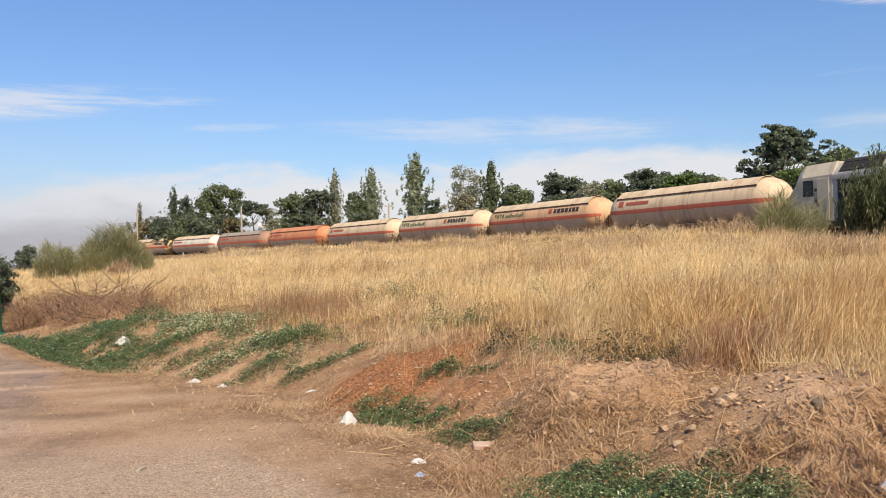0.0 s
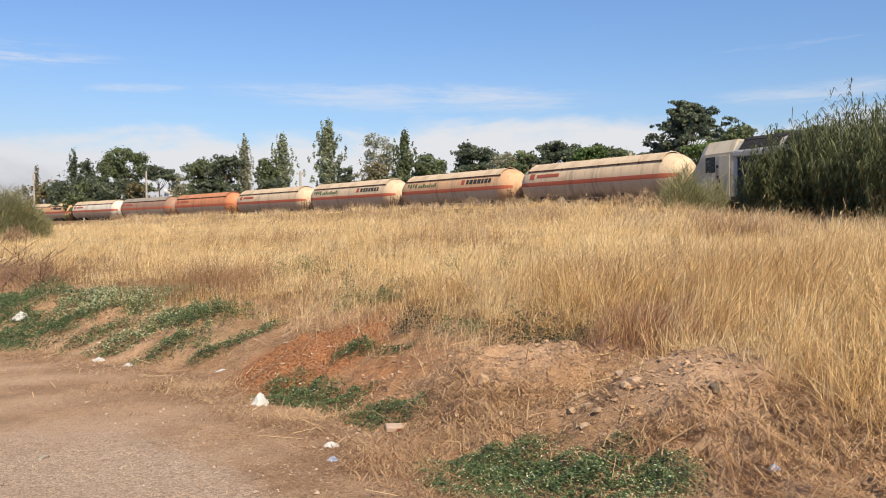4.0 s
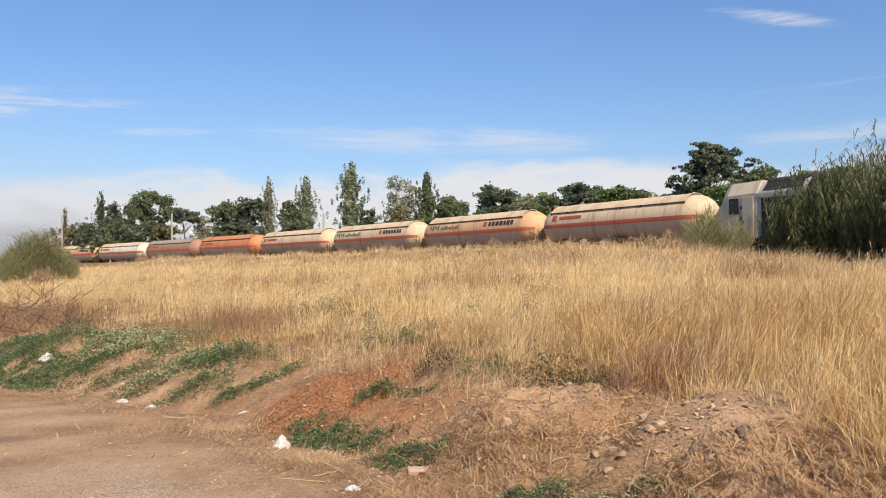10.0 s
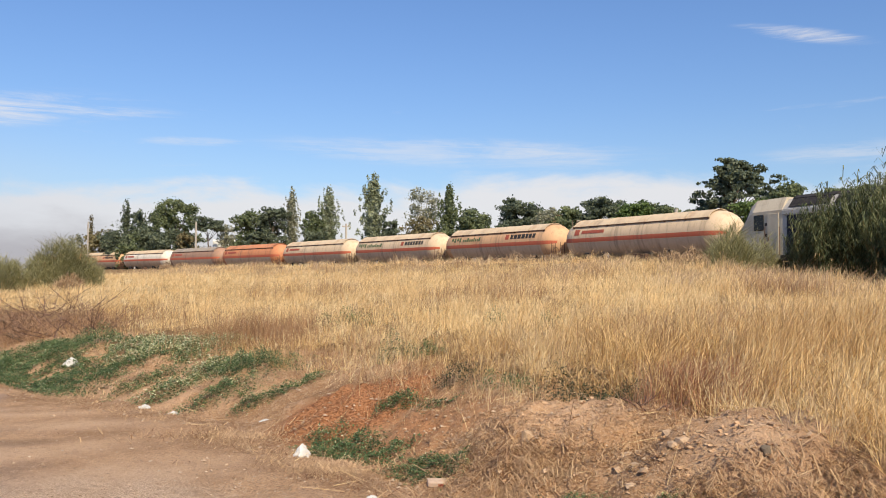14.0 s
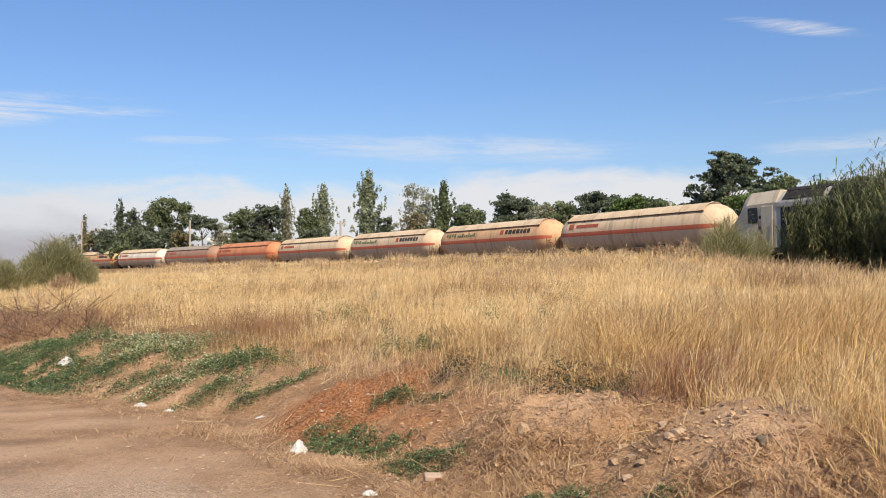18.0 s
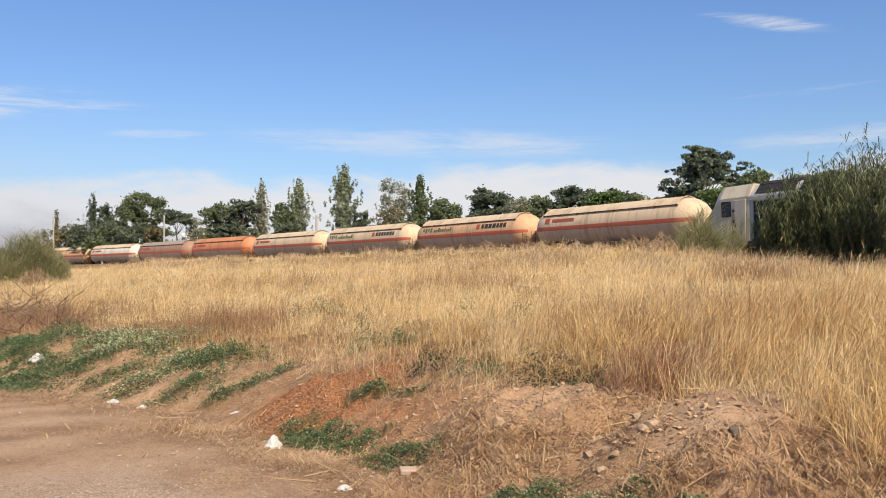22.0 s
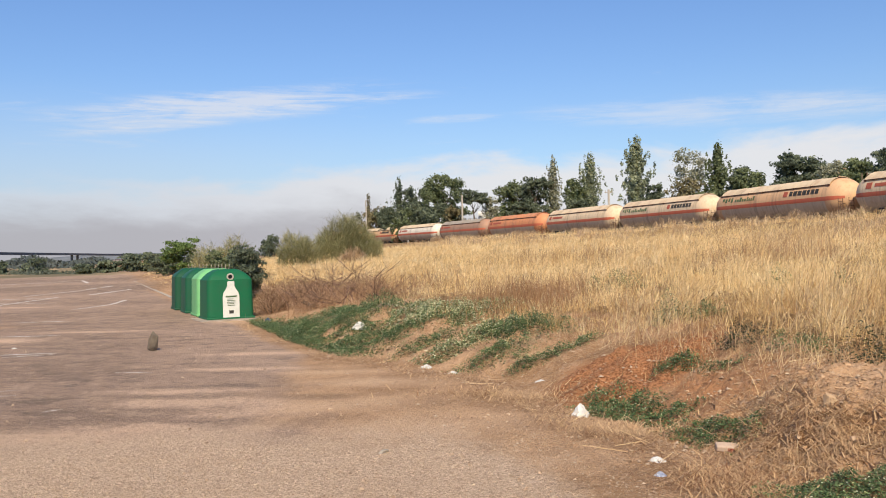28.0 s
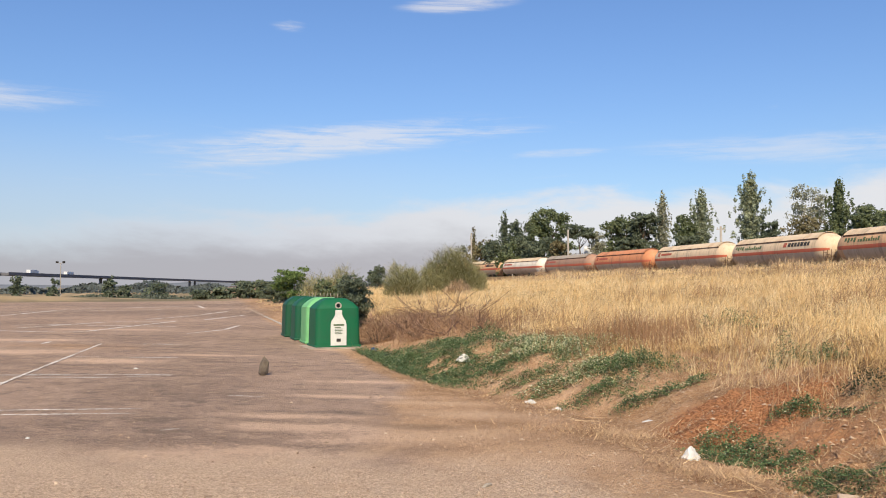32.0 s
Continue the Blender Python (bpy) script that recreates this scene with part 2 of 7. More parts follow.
    c = k.mix(k.range(k.math("ADD", stone, k.math("MULTIPLY", k.math("SUBTRACT", mid, 0.5), 1.0)), 0.15, 0.8), c, gravel)
    clods = k.noise(8.5, 8, 0.82)
    c = k.mix(k.range(clods, 0.545, 0.63, 0.0, 0.50), c, (0.19, 0.125, 0.083))
    c = k.mix(k.range(clods, 0.445, 0.37, 0.0, 0.42), c, (0.70, 0.515, 0.37))
    redc = k.mix(k.range(fine, 0.42, 0.58), (0.23, 0.098, 0.045), (0.48, 0.225, 0.105))
    c = k.mix(k.range(k.math("ADD", red, k.math("MULTIPLY", k.math("SUBTRACT", mid, 0.5), 0.6)), 0.3, 0.7), c, redc)
    # brown thatch under the field grass, darkened to paint shade between the blades
    straw = k.mix(k.range(mid, 0.3, 0.7), (0.20, 0.122, 0.058), (0.34, 0.220, 0.105))
    straw = k.mix(k.range(fine, 0.45, 0.7, 0.0, 0.5), straw, (0.13, 0.080, 0.040))
    c = k.mix(k.range(k.math("ADD", field, k.math("MULTIPLY", k.math("SUBTRACT", mid, 0.5), 0.5)), 0.3, 0.7), c, straw)
    green = k.mix(k.range(mid, 0.35, 0.65), (0.085, 0.105, 0.030), (0.20, 0.175, 0.065))
    c = k.mix(lawn, c, green)
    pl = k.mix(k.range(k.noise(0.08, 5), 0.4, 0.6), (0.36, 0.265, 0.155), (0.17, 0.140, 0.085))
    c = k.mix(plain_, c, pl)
    h = k.math("ADD", k.math("MULTIPLY", fine, 0.6), k.math("ADD", k.math("MULTIPLY", grit, 0.35), k.math("MULTIPLY", mid, 0.5)))
    return k.done(c, 0.93, h, 1.0, 0.06, 0, 0.15)


M = {}
M["ground"] = ground_mat()


def grass_mat(name, tones, brown, dark=0.75):
    k = Nodes(name)
    rnd = k.n("ShaderNodeNewGeometry").outputs["Random Per Island"]
    c = k.mix(k.range(rnd, 0.1, 0.9), tones[0], tones[1])
    c = k.mix(k.range(rnd, 0.26, 0.06, 0.0, dark), c, tuple(v * 0.62 for v in brown))
    c = k.mix(k.range(k.noise(2.4, 3, 0.6), 0.50, 0.66, 0.0, 0.36), c, tuple(v * 0.9 for v in tones[0]))
    c = k.mix(k.range(k.noise(0.21, 5, 0.65), 0.47, 0.63, 0.0, 0.42), c, brown)
    c = k.mix(k.range(k.noise(0.7, 4, 0.6), 0.5, 0.62, 0.0, 0.6), c, tones[2])
    k.done(c, 0.65, None, spec=0.25)
    tr = k.n("ShaderNodeBsdfTranslucent")
    k.nt.links.new(c, tr.inputs["Color"])
    mx = k.n("ShaderNodeMixShader")
    mx.inputs[0].default_value = 0.3
    k.nt.links.new(k.b.outputs[0], mx.inputs[1])
    k.nt.links.new(tr.outputs[0], mx.inputs[2])
    out = [n for n in k.nt.nodes if n.type == "OUTPUT_MATERIAL"][0]
    k.nt.links.new(mx.outputs[0], out.inputs["Surface"])
    return k.m


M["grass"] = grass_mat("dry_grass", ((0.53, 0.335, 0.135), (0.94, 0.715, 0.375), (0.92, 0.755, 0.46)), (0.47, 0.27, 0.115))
# lightened copy of the dry grass with less contrast, for blades beyond 17 m
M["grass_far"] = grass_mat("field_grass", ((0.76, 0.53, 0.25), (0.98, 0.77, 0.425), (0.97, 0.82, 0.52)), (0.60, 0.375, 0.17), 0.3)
M["stalk"] = grass_mat("dry_stalk", ((0.40, 0.24, 0.125), (0.72, 0.54, 0.30), (0.78, 0.64, 0.42)), (0.36, 0.19, 0.10))
M["straw"] = grass_mat("matted_straw", ((0.25, 0.140, 0.072), (0.72, 0.510, 0.295), (0.60, 0.42, 0.26)), (0.30, 0.150, 0.078))
M["red_stalk"] = grass_mat("red_stalk", ((0.26, 0.12, 0.065), (0.46, 0.26, 0.15), (0.38, 0.20, 0.11)), (0.24, 0.11, 0.06))
M["brush"] = grass_mat("brown_brush", ((0.42, 0.285, 0.17), (0.66, 0.485, 0.30), (0.58, 0.43, 0.285)), (0.37, 0.245, 0.16))
M["tuft"] = grass_mat("reddish_tuft", ((0.30, 0.17, 0.09), (0.52, 0.33, 0.18), (0.42, 0.26, 0.15)), (0.27, 0.15, 0.08))
M["dry_brush"] = grass_mat("dry_brush", ((0.26, 0.15, 0.09), (0.47, 0.31, 0.195), (0.38, 0.25, 0.16)), (0.25, 0.145, 0.09))
M["seed"] = grass_mat("seed_head", ((0.58, 0.39, 0.175), (0.90, 0.70, 0.385), (0.90, 0.75, 0.47)), (0.50, 0.315, 0.14))
M["weed"] = leaf_mat("weed_leaf", (0.055, 0.098, 0.042), (0.235, 0.310, 0.135), 0.3, 1.5)
M["weed_dark"] = leaf_mat("dark_weed_leaf", (0.022, 0.036, 0.020), (0.085, 0.105, 0.055), 0.15, 1.5)
M["weed_pale"] = leaf_mat("weed_flower", (0.40, 0.44, 0.18), (0.82, 0.81, 0.60), 0.2, 1.5)
# tree leaf tones are raised so the colour carries the haze of distance
M["oak"] = leaf_mat("dark_hazed_leaf", (0.100, 0.128, 0.088), (0.25, 0.285, 0.185), 0.45)
M["broad"] = leaf_mat("green_hazed_leaf", (0.115, 0.145, 0.075), (0.28, 0.32, 0.165), 0.45)
M["bright"] = leaf_mat("bright_leaf", (0.095, 0.15, 0.042), (0.21, 0.29, 0.10))
M["poplar"] = leaf_mat("poplar_leaf", (0.25, 0.285, 0.18), (0.46, 0.49, 0.345), 0.45)
M["sparse"] = leaf_mat("pale_leaf", (0.24, 0.25, 0.165), (0.52, 0.51, 0.38), 0.45)
M["rusty"] = leaf_mat("rusty_leaf", (0.17, 0.145, 0.075), (0.31, 0.27, 0.15), 0.3)
M["broom"] = leaf_mat("broom_twig", (0.25, 0.245, 0.115), (0.50, 0.465, 0.25), 0.4)
M["reed"] = leaf_mat("reed_leaf", (0.062, 0.082, 0.036), (0.265, 0.285, 0.140), 0.25)
M["reed_dry"] = leaf_mat("reed_dry", (0.22, 0.16, 0.08), (0.42, 0.33, 0.18), 0.3)
M["bark"] = plain("bark", (0.10, 0.075, 0.055), (0.17, 0.13, 0.10), 4, 0.9)
M["pale_bark"] = plain("pale_bark", (0.40, 0.37, 0.32), (0.55, 0.52, 0.46), 3, 0.85)
M["twig"] = plain("dead_twig", (0.15, 0.085, 0.060), (0.24, 0.15, 0.11), 4, 0.9)
M["stone"] = plain("stone", (0.30, 0.26, 0.21), (0.44, 0.38, 0.31), 9, 0.9, bump=0.6)
M["boulder"] = plain("boulder_stone", (0.115, 0.090, 0.068), (0.20, 0.165, 0.125), 9, 0.9, bump=0.6)
M["rubble"] = plain("pale_rubble", (0.42, 0.295, 0.195), (0.60, 0.44, 0.30), 9, 0.95, bump=0.6)
M["clod"] = plain("earth_clod", (0.40, 0.27, 0.16), (0.56, 0.41, 0.27), 9, 0.95, bump=0.6)
M["concrete"] = plain("concrete", (0.40, 0.36, 0.31), (0.52, 0.48, 0.42), 2, 0.9)
M["wood_post"] = plain("wood_post", (0.14, 0.10, 0.07), (0.24, 0.18, 0.13), 6, 0.9)
M["rust_steel"] = plain("rusty_steel", (0.10, 0.055, 0.038), (0.18, 0.11, 0.075), 4, 0.8, 0.2)
M["dark_steel"] = plain("dark_steel", (0.030, 0.028, 0.027), (0.075, 0.065, 0.058), 4, 0.7, 0.3)
M["ballast"] = plain("ballast", (0.16, 0.13, 0.11), (0.30, 0.25, 0.21), 2, 0.95, bump=0.8, fine=12)
def worn_paint():
    """White road paint, scuffed through to the dusty asphalt in places."""
    k = Nodes("road_paint")
    c = k.mix(k.range(k.noise(2.0, 5, 0.6), 0.4, 0.65), (0.80, 0.76, 0.71), (0.58, 0.51, 0.44))
    c = k.mix(k.range(k.noise(9.0, 6, 0.7), 0.47, 0.58, 0.0, 0.8), c, (0.34, 0.245, 0.18))
    c = k.mix(k.range(k.noise(0.6, 3, 0.5), 0.52, 0.66, 0.0, 0.75), c, (0.36, 0.26, 0.19))
    return k.done(c, 0.85)


M["white_paint"] = worn_paint()
M["glass"] = plain("dark_window", (0.012, 0.014, 0.016), (0.02, 0.024, 0.028), 2, 0.18, bump=0.0, spec=0.35)

# ---------------------------------------------------------------- mesh helpers
def smoothstep(a, b, v):
    t = np.clip((v - a) / (b - a), 0, 1)
    return t * t * (3 - 2 * t)


def mesh_np(name, verts, faces, mat, smooth=False):
    """A mesh from arrays: verts (n, 3), faces (m, k) or a list of such."""
    me = bpy.data.meshes.new(name)
    faces = faces if isinstance(faces, list) else [faces]
    verts = np.asarray(verts, dtype=np.float32)
    loops = np.concatenate([f.ravel() for f in faces]).astype(np.int32)
    totals = np.concatenate([np.full(len(f), f.shape[1], dtype=np.int32) for f in faces])
    starts = np.concatenate([[0], np.cumsum(totals)[:-1]]).astype(np.int32)
    me.vertices.add(len(verts))
    me.vertices.foreach_set("co", verts.ravel())
    me.loops.add(len(loops))
    me.loops.foreach_set("vertex_index", loops)
    me.polygons.add(len(totals))
    me.polygons.foreach_set("loop_start", starts)
    me.polygons.foreach_set("loop_total", totals)
    me.polygons.foreach_set("use_smooth", np.full(len(totals), smooth))
    me.update(calc_edges=True)
    if mat:
        me.materials.append(mat)
    return me


def empty(name, m=None, **tags):
    ob = new(name)
    ob.empty_display_size = 0.2
    if m is not None:
        ob.matrix_world = m
    return tagged(ob, **tags)


def part(name, bm, mat, parent=None, label="", smooth=False):
    """Links a bmesh (or a mesh) as one mesh object under a thing or a part."""
    if isinstance(bm, bmesh.types.BMesh):
        me = bpy.data.meshes.new(name)
        bmesh.ops.recalc_face_normals(bm, faces=bm.faces)
        bm.to_mesh(me)
        bm.free()
        if smooth:
            me.polygons.foreach_set("use_smooth", [True] * len(me.polygons))
        me.materials.append(mat)
    else:
        me = bm
    ob = new(name, me)
    if parent:
        ob.parent = parent
    return tagged(ob, label=label) if label else ob


def box(size, at=(0, 0, 0), bevel=0.0, bm=None, rot=None):
    bm = bm or bmesh.new()
    r = bmesh.ops.create_cube(bm, size=1)
    m = Matrix.Translation(at) @ (rot.to_matrix().to_4x4() if rot else Matrix()) @ Matrix.Diagonal((*size, 1))
    bmesh.ops.transform(bm, matrix=m, verts=r["verts"])
    if bevel:
        es = list({e for v in r["verts"] for e in v.link_edges})
        bmesh.ops.bevel(bm, geom=es, offset=bevel, segments=2, affect="EDGES", profile=0.5)
    return bm


def rod(p, q, r0, r1=None, seg=8, bm=None):
    bm = bm or bmesh.new()
    p, q = Vector(p), Vector(q)
    d = q - p
    made = bmesh.ops.create_cone(bm, cap_ends=True, segments=seg, radius1=r0, radius2=r0 if r1 is None else r1, depth=d.length)
    m = Matrix.Translation((p + q) / 2) @ d.to_track_quat("Z", "Y").to_matrix().to_4x4()
    bmesh.ops.transform(bm, matrix=m, verts=made["verts"])
    return bm


def ring(rad, half, a0=0.0, a1=360.0, seg=28):
    return [(rad * math.cos(radians(a0 + (a1 - a0) * i / seg)), rad * math.sin(radians(a0 + (a1 - a0) * i / seg))) for i in range(seg + 1)]


def shell(profile, a0, a1, seg=24, closed=False):
    """Sweeps a profile of (x along the axis, radius) round the x axis from angle a0 to a1 (0: sideways -y, 90: up)."""
    bm = bmesh.new()
    rows = []
    n = seg if closed else seg + 1
    for x, r in profile:
        rows.append([bm.verts.new((x, -r * math.cos(radians(a0 + (a1 - a0) * i / seg)), r * math.sin(radians(a0 + (a1 - a0) * i / seg)))) for i in range(n)])
    for a, b in zip(rows[:-1], rows[1:]):
        for i in range(seg):
            j = (i + 1) % n
            bm.faces.new((a[i], a[j], b[j], b[i]))
    return bm


# ---------------------------------------------------------------- the lie of the land
EDGE = np.array([(-420, 590), (-73, 104), (-47, 68), (-26.5, 41), (-11.8, 22.9), (-8.6, 18.4), (-5.8, 15.1), (-3.1, 13.0), (-1.25, 10.4),
                 (-0.35, 8.8), (0.5, 7.4), (0.85, 6.0), (2.2, 3.2), (6, -2), (40, -40)], dtype=float)
RAIL_Z = 2.2


def track_x(y):
    return 20 - 0.5 * (y - 42.5) - 0.0024 * (y - 42.5) ** 2


def inland(x, y):
    """Metres into the field from the edge of the car park (negative on the asphalt)."""
    x, y = np.asarray(x, dtype=float), np.asarray(y, dtype=float)
    best, sign = np.full(x.shape, 1e9), np.zeros(x.shape)
    for (ax, ay), (bx, by) in zip(EDGE[:-1], EDGE[1:]):
        dx, dy = bx - ax, by - ay
        t = np.clip(((x - ax) * dx + (y - ay) * dy) / (dx * dx + dy * dy), 0, 1)
        d = np.hypot(x - ax - t * dx, y - ay - t * dy)
        near = d < best
        side = np.sign(dx * (y - ay) - dy * (x - ax))
        sign = np.where(near, side, sign)
        best = np.where(near, d, best)
    return best * sign


def vnoise(x, y, seeds):
    """Smooth value noise, 0 to 1."""
    xi, yi = np.floor(x), np.floor(y)
    fx, fy = x - xi, y - yi
    fx, fy = fx * fx * (3 - 2 * fx), fy * fy * (3 - 2 * fy)

    def cell(a, b):
        v = np.sin(a * 127.1 + b * 311.7 + seeds * 74.7) * 43758.5453
        return v - np.floor(v)
    top = cell(xi, yi) * (1 - fx) + cell(xi + 1, yi) * fx
    low = cell(xi, yi + 1) * (1 - fx) + cell(xi + 1, yi + 1) * fx
    return top * (1 - fy) + low * fy


def fractal(x, y, seeds, octaves=4):
    v, amp, tot = 0, 1.0, 0.0
    for i in range(octaves):
        c, s = math.cos(i * 1.1), math.sin(i * 1.1)
        v = v + amp * vnoise((c * x - s * y) * 2 ** i, (s * x + c * y) * 2 ** i, seeds + i)
        tot += amp
        amp *= 0.55
    return v / tot


def wave(x, y, seeds):
    """Cheap smooth unevenness, about -1 to 1."""
    rng = np.random.default_rng(seeds)
    v = 0
    for i in range(6):
        a, ph = rng.uniform(0, 6.28), rng.uniform(0, 6.28)
        f = 1.6 ** (i - 2)
        v = v + np.sin((x * math.cos(a) + y * math.sin(a)) * f + ph) / (1 + 0.5 * i)
    return v / 2.2


MOUNDS = ((1.72, 9.05, 1.0, 0.35), (3.02, 7.55, 0.95, 0.31), (-0.6, 12.2, 0.9, 0.12), (0.9, 10.6, 0.8, 0.12), (2.36, 8.30, 0.34, -0.16), (2.35, 10.25, 0.60, -0.34), (3.75, 8.75, 0.55, -0.22),
          (-4.9, 17.2, 0.8, 0.15), (-7.2, 19.6, 0.9, 0.18), (-2.8, 15.0, 0.7, 0.14))


def land(x, y):
    x, y = np.asarray(x, dtype=float), np.asarray(y, dtype=float)
    s, r0 = inland(x, y), np.hypot(x, y)
    z = 0.80 * smoothstep(0.0, 4.0, s) + 2.05 * np.clip((s - 3.2) / 31.0, 0, 1) ** 0.9
    dt = (x - track_x(np.clip(y, -60, 420))) * 0.82
    # the line lies in a shallow cutting, the park beyond stands higher
    bed = smoothstep(6.5, 3.6, np.abs(dt))
    far = smoothstep(4.5, 24.0, dt) * smoothstep(-1.0, 6.0, s) * smoothstep(290, 210, np.hypot(x, y))
    z = z * (1 - far) + (2.3 + 4.2 * far) * far
    z = z * (1 - bed) + (RAIL_Z - 0.55) * bed
    z = z * (1 - smoothstep(95, 150, np.hypot(x, y)) * smoothstep(-42, -60, x) * (dt < 0))
    z = z + smoothstep(0.4, 3.0, s) * (0.05 * wave(x * 1.1, y * 1.1, 3) + 0.30 * (fractal(x * 0.16, y * 0.16, 5) - 0.5))
    near = np.hypot(x, y - 10) < 22
    rough = smoothstep(0.05, 0.9, s) * smoothstep(9.0, 4.0, s)
    z = z + np.where(near, rough * (0.20 * (fractal(x * 1.7, y * 1.7, 9, 5) - 0.5) + 0.09 * (vnoise(x * 5.0, y * 5.0, 4) - 0.5) + 0.09 * (vnoise(x * 8.0, y * 8.0, 16) - 0.5) + 0.06 * (vnoise(x * 14.0, y * 14.0, 6) - 0.5)), 0)
    # a low uneven berm beside the line
    z = z + 0.46 * np.exp(-((dt + 8.5) / 2.2) ** 2) * smoothstep(75, 55, y) * smoothstep(33, 39, y) * (0.35 + 1.1 * fractal(x * 0.3, y * 0.3, 23, 3)) * (y > 5)
    # the crest of the field stands higher towards the far end of the line
    z = z + 0.48 * smoothstep(55, 85, y) * smoothstep(190, 150, y) * np.exp(-((dt + 8.0) / 4.5) ** 2)
    # the field dips towards the reeds
    z = z - 0.62 * np.exp(-(((x - 18.5) / 4.6) ** 2 + ((y - 29.0) / 6.5) ** 2))
    # earth bank behind the far end of the line
    bank = smoothstep(3.4, 10.0, dt) * smoothstep(96, 118, y) * smoothstep(230, 190, r0) * smoothstep(-82, -48, x)
    z = z + np.maximum(0, 6.6 - 0.9 * fractal(x * 0.07, y * 0.07, 33, 4) - z) * bank
    z = z - 0.07 * np.exp(-((s - 0.55) / 0.35) ** 2)
    for mx, my, w, h in MOUNDS:
        z = z + h * np.exp(-(((x - mx) ** 2 + (y - my) ** 2) / w ** 2) ** (1.6 if h > 0.3 else 1.0))
    z = z + smoothstep(0.0, -1.0, s) * 0.012 * wave(x * 0.8, y * 0.8, 7) * smoothstep(14, 9, np.hypot(x, y))
    r = np.hypot(x, y)
    plainz = ((0.22 + 0.75 * smoothstep(-86, -100, x) * (0.3 + 1.1 * fractal(x * 0.13, y * 0.13, 71, 3))) * smoothstep(121, 126, r) - 3.6 * smoothstep(128, 190, r)) * smoothstep(-1, -12, s)
    z = z + plainz
    z = z * (1 - smoothstep(150, 200, r) * smoothstep(-56, -75, x) * (s > 0))
    z = z * (1 - smoothstep(300, 700, r) * (s > 0))
    return z


def ground_z(x, y):
    return float(land(np.array([x]), np.array([y]))[0])


def bare(x, y):
    """Open ground round the two earth heaps, where no grass stands."""
    return (y < 9.55) & (x < 3.12 + 0.22 * (9.2 - y) + 0.10 * np.sin(y * 5.0)) | (np.hypot(x - 2.3, y - 10.2) < 0.55)


# oily stains, tyre marks and sandy patches on the asphalt, and pale patches painting sunlight on the earth heaps: x, y,
# half length, half width, turn
# the first two rows only darken the far asphalt broadly
STAINS = ((-44.0, 52.0, 30.0, 12.0, 12), (-62.0, 74.0, 40.0, 14.0, 12), (-8.9, 10.3, 0.20, 0.7, 8), (-8.3, 9.5, 0.20, 0.6, 30), (-7.7, 8.8, 0.18, 0.6, 20), (-8.6, 10.4, 0.15, 0.8, 10), (-7.9, 9.6, 0.15, 0.6, 35), (-7.3, 8.9, 0.15, 0.6, 20), (-9.6, 13.4, 0.9, 0.45, 12), (-5.5, 8.3, 0.14, 0.12, 10), (-6.5, 12.2, 0.8, 0.30, 12), (-2.2, 8.6, 0.4, 0.22, 13), (-9.6, 9.5, 0.7, 0.5, 14), (-10.0, 12.5, 1.2, 0.8, 12), (-10.8, 11.4, 1.2, 0.3, 12),
          (-12.8, 15.6, 3.4, 0.35, 10), (-5.0, 11.2, 0.8, 0.35, 13), (-17.2, 16.8, 3.0, 0.5, 12), (-14.0, 18.8, 3.6, 0.4, 10), (-20.0, 22.5, 5.0, 0.6, 12), (-26.0, 27.5, 6.0, 0.8, 12), (-32.0, 36.0, 8.0, 1.0, 12), (-18.0, 33.0, 4.0, 1.0, 20), (-1.1, 7.3, 0.5, 0.2, 10), (-7.0, 17.0, 1.6, 0.4, 12))
PALE_AND_LIT = ((3.1, 6.1, 0.8, 0.45, 0), (-3.0, 9.4, 1.6, 0.8, 20), (-4.8, 10.4, 1.8, 0.7, 30), (-1.6, 8.0, 0.9, 0.5, 20), (-6.2, 8.4, 2.4, 0.9, 12), (-5.4, 16.2, 1.0, 0.5, 140), (-4.4, 15.7, 0.9, 0.35, 60), (-3.4, 15.0, 0.8, 0.3, 60), (-6.2, 17.4, 0.8, 0.4, 140), (-2.6, 14.2, 0.6, 0.25, 50), (1.98, 9.0, 0.48, 0.36, 0), (3.15, 7.25, 0.80, 0.70, 0), (3.75, 6.35, 0.4, 0.2, 0), (-16.8, 18.0, 2.2, 1.0, 9), (-21.5, 19.5, 2.4, 1.3, 12), (-15.5, 20.5, 2.6, 0.4, 12), (-26.0, 24.0, 3.0, 0.8, 12), (-7.4, 13.8, 1.8, 0.3, 12), (-5.6, 13.6, 1.5, 0.3, 12), (-8.2, 16.0, 1.6, 0.4, 12), (-5.6, 6.2, 3.6, 1.6, 12), (-6.2, 10.6, 2.0, 0.5, 12), (-4.6, 12.6, 1.2, 0.5, 12), (-7.2, 11.4, 1.6, 0.35, 12), (-6.0, 8.8, 1.6, 0.5, 12), (-13.0, 23.6, 0.8, 1.0, 40), (-29.0, 31.0, 5.0, 0.7, 12))


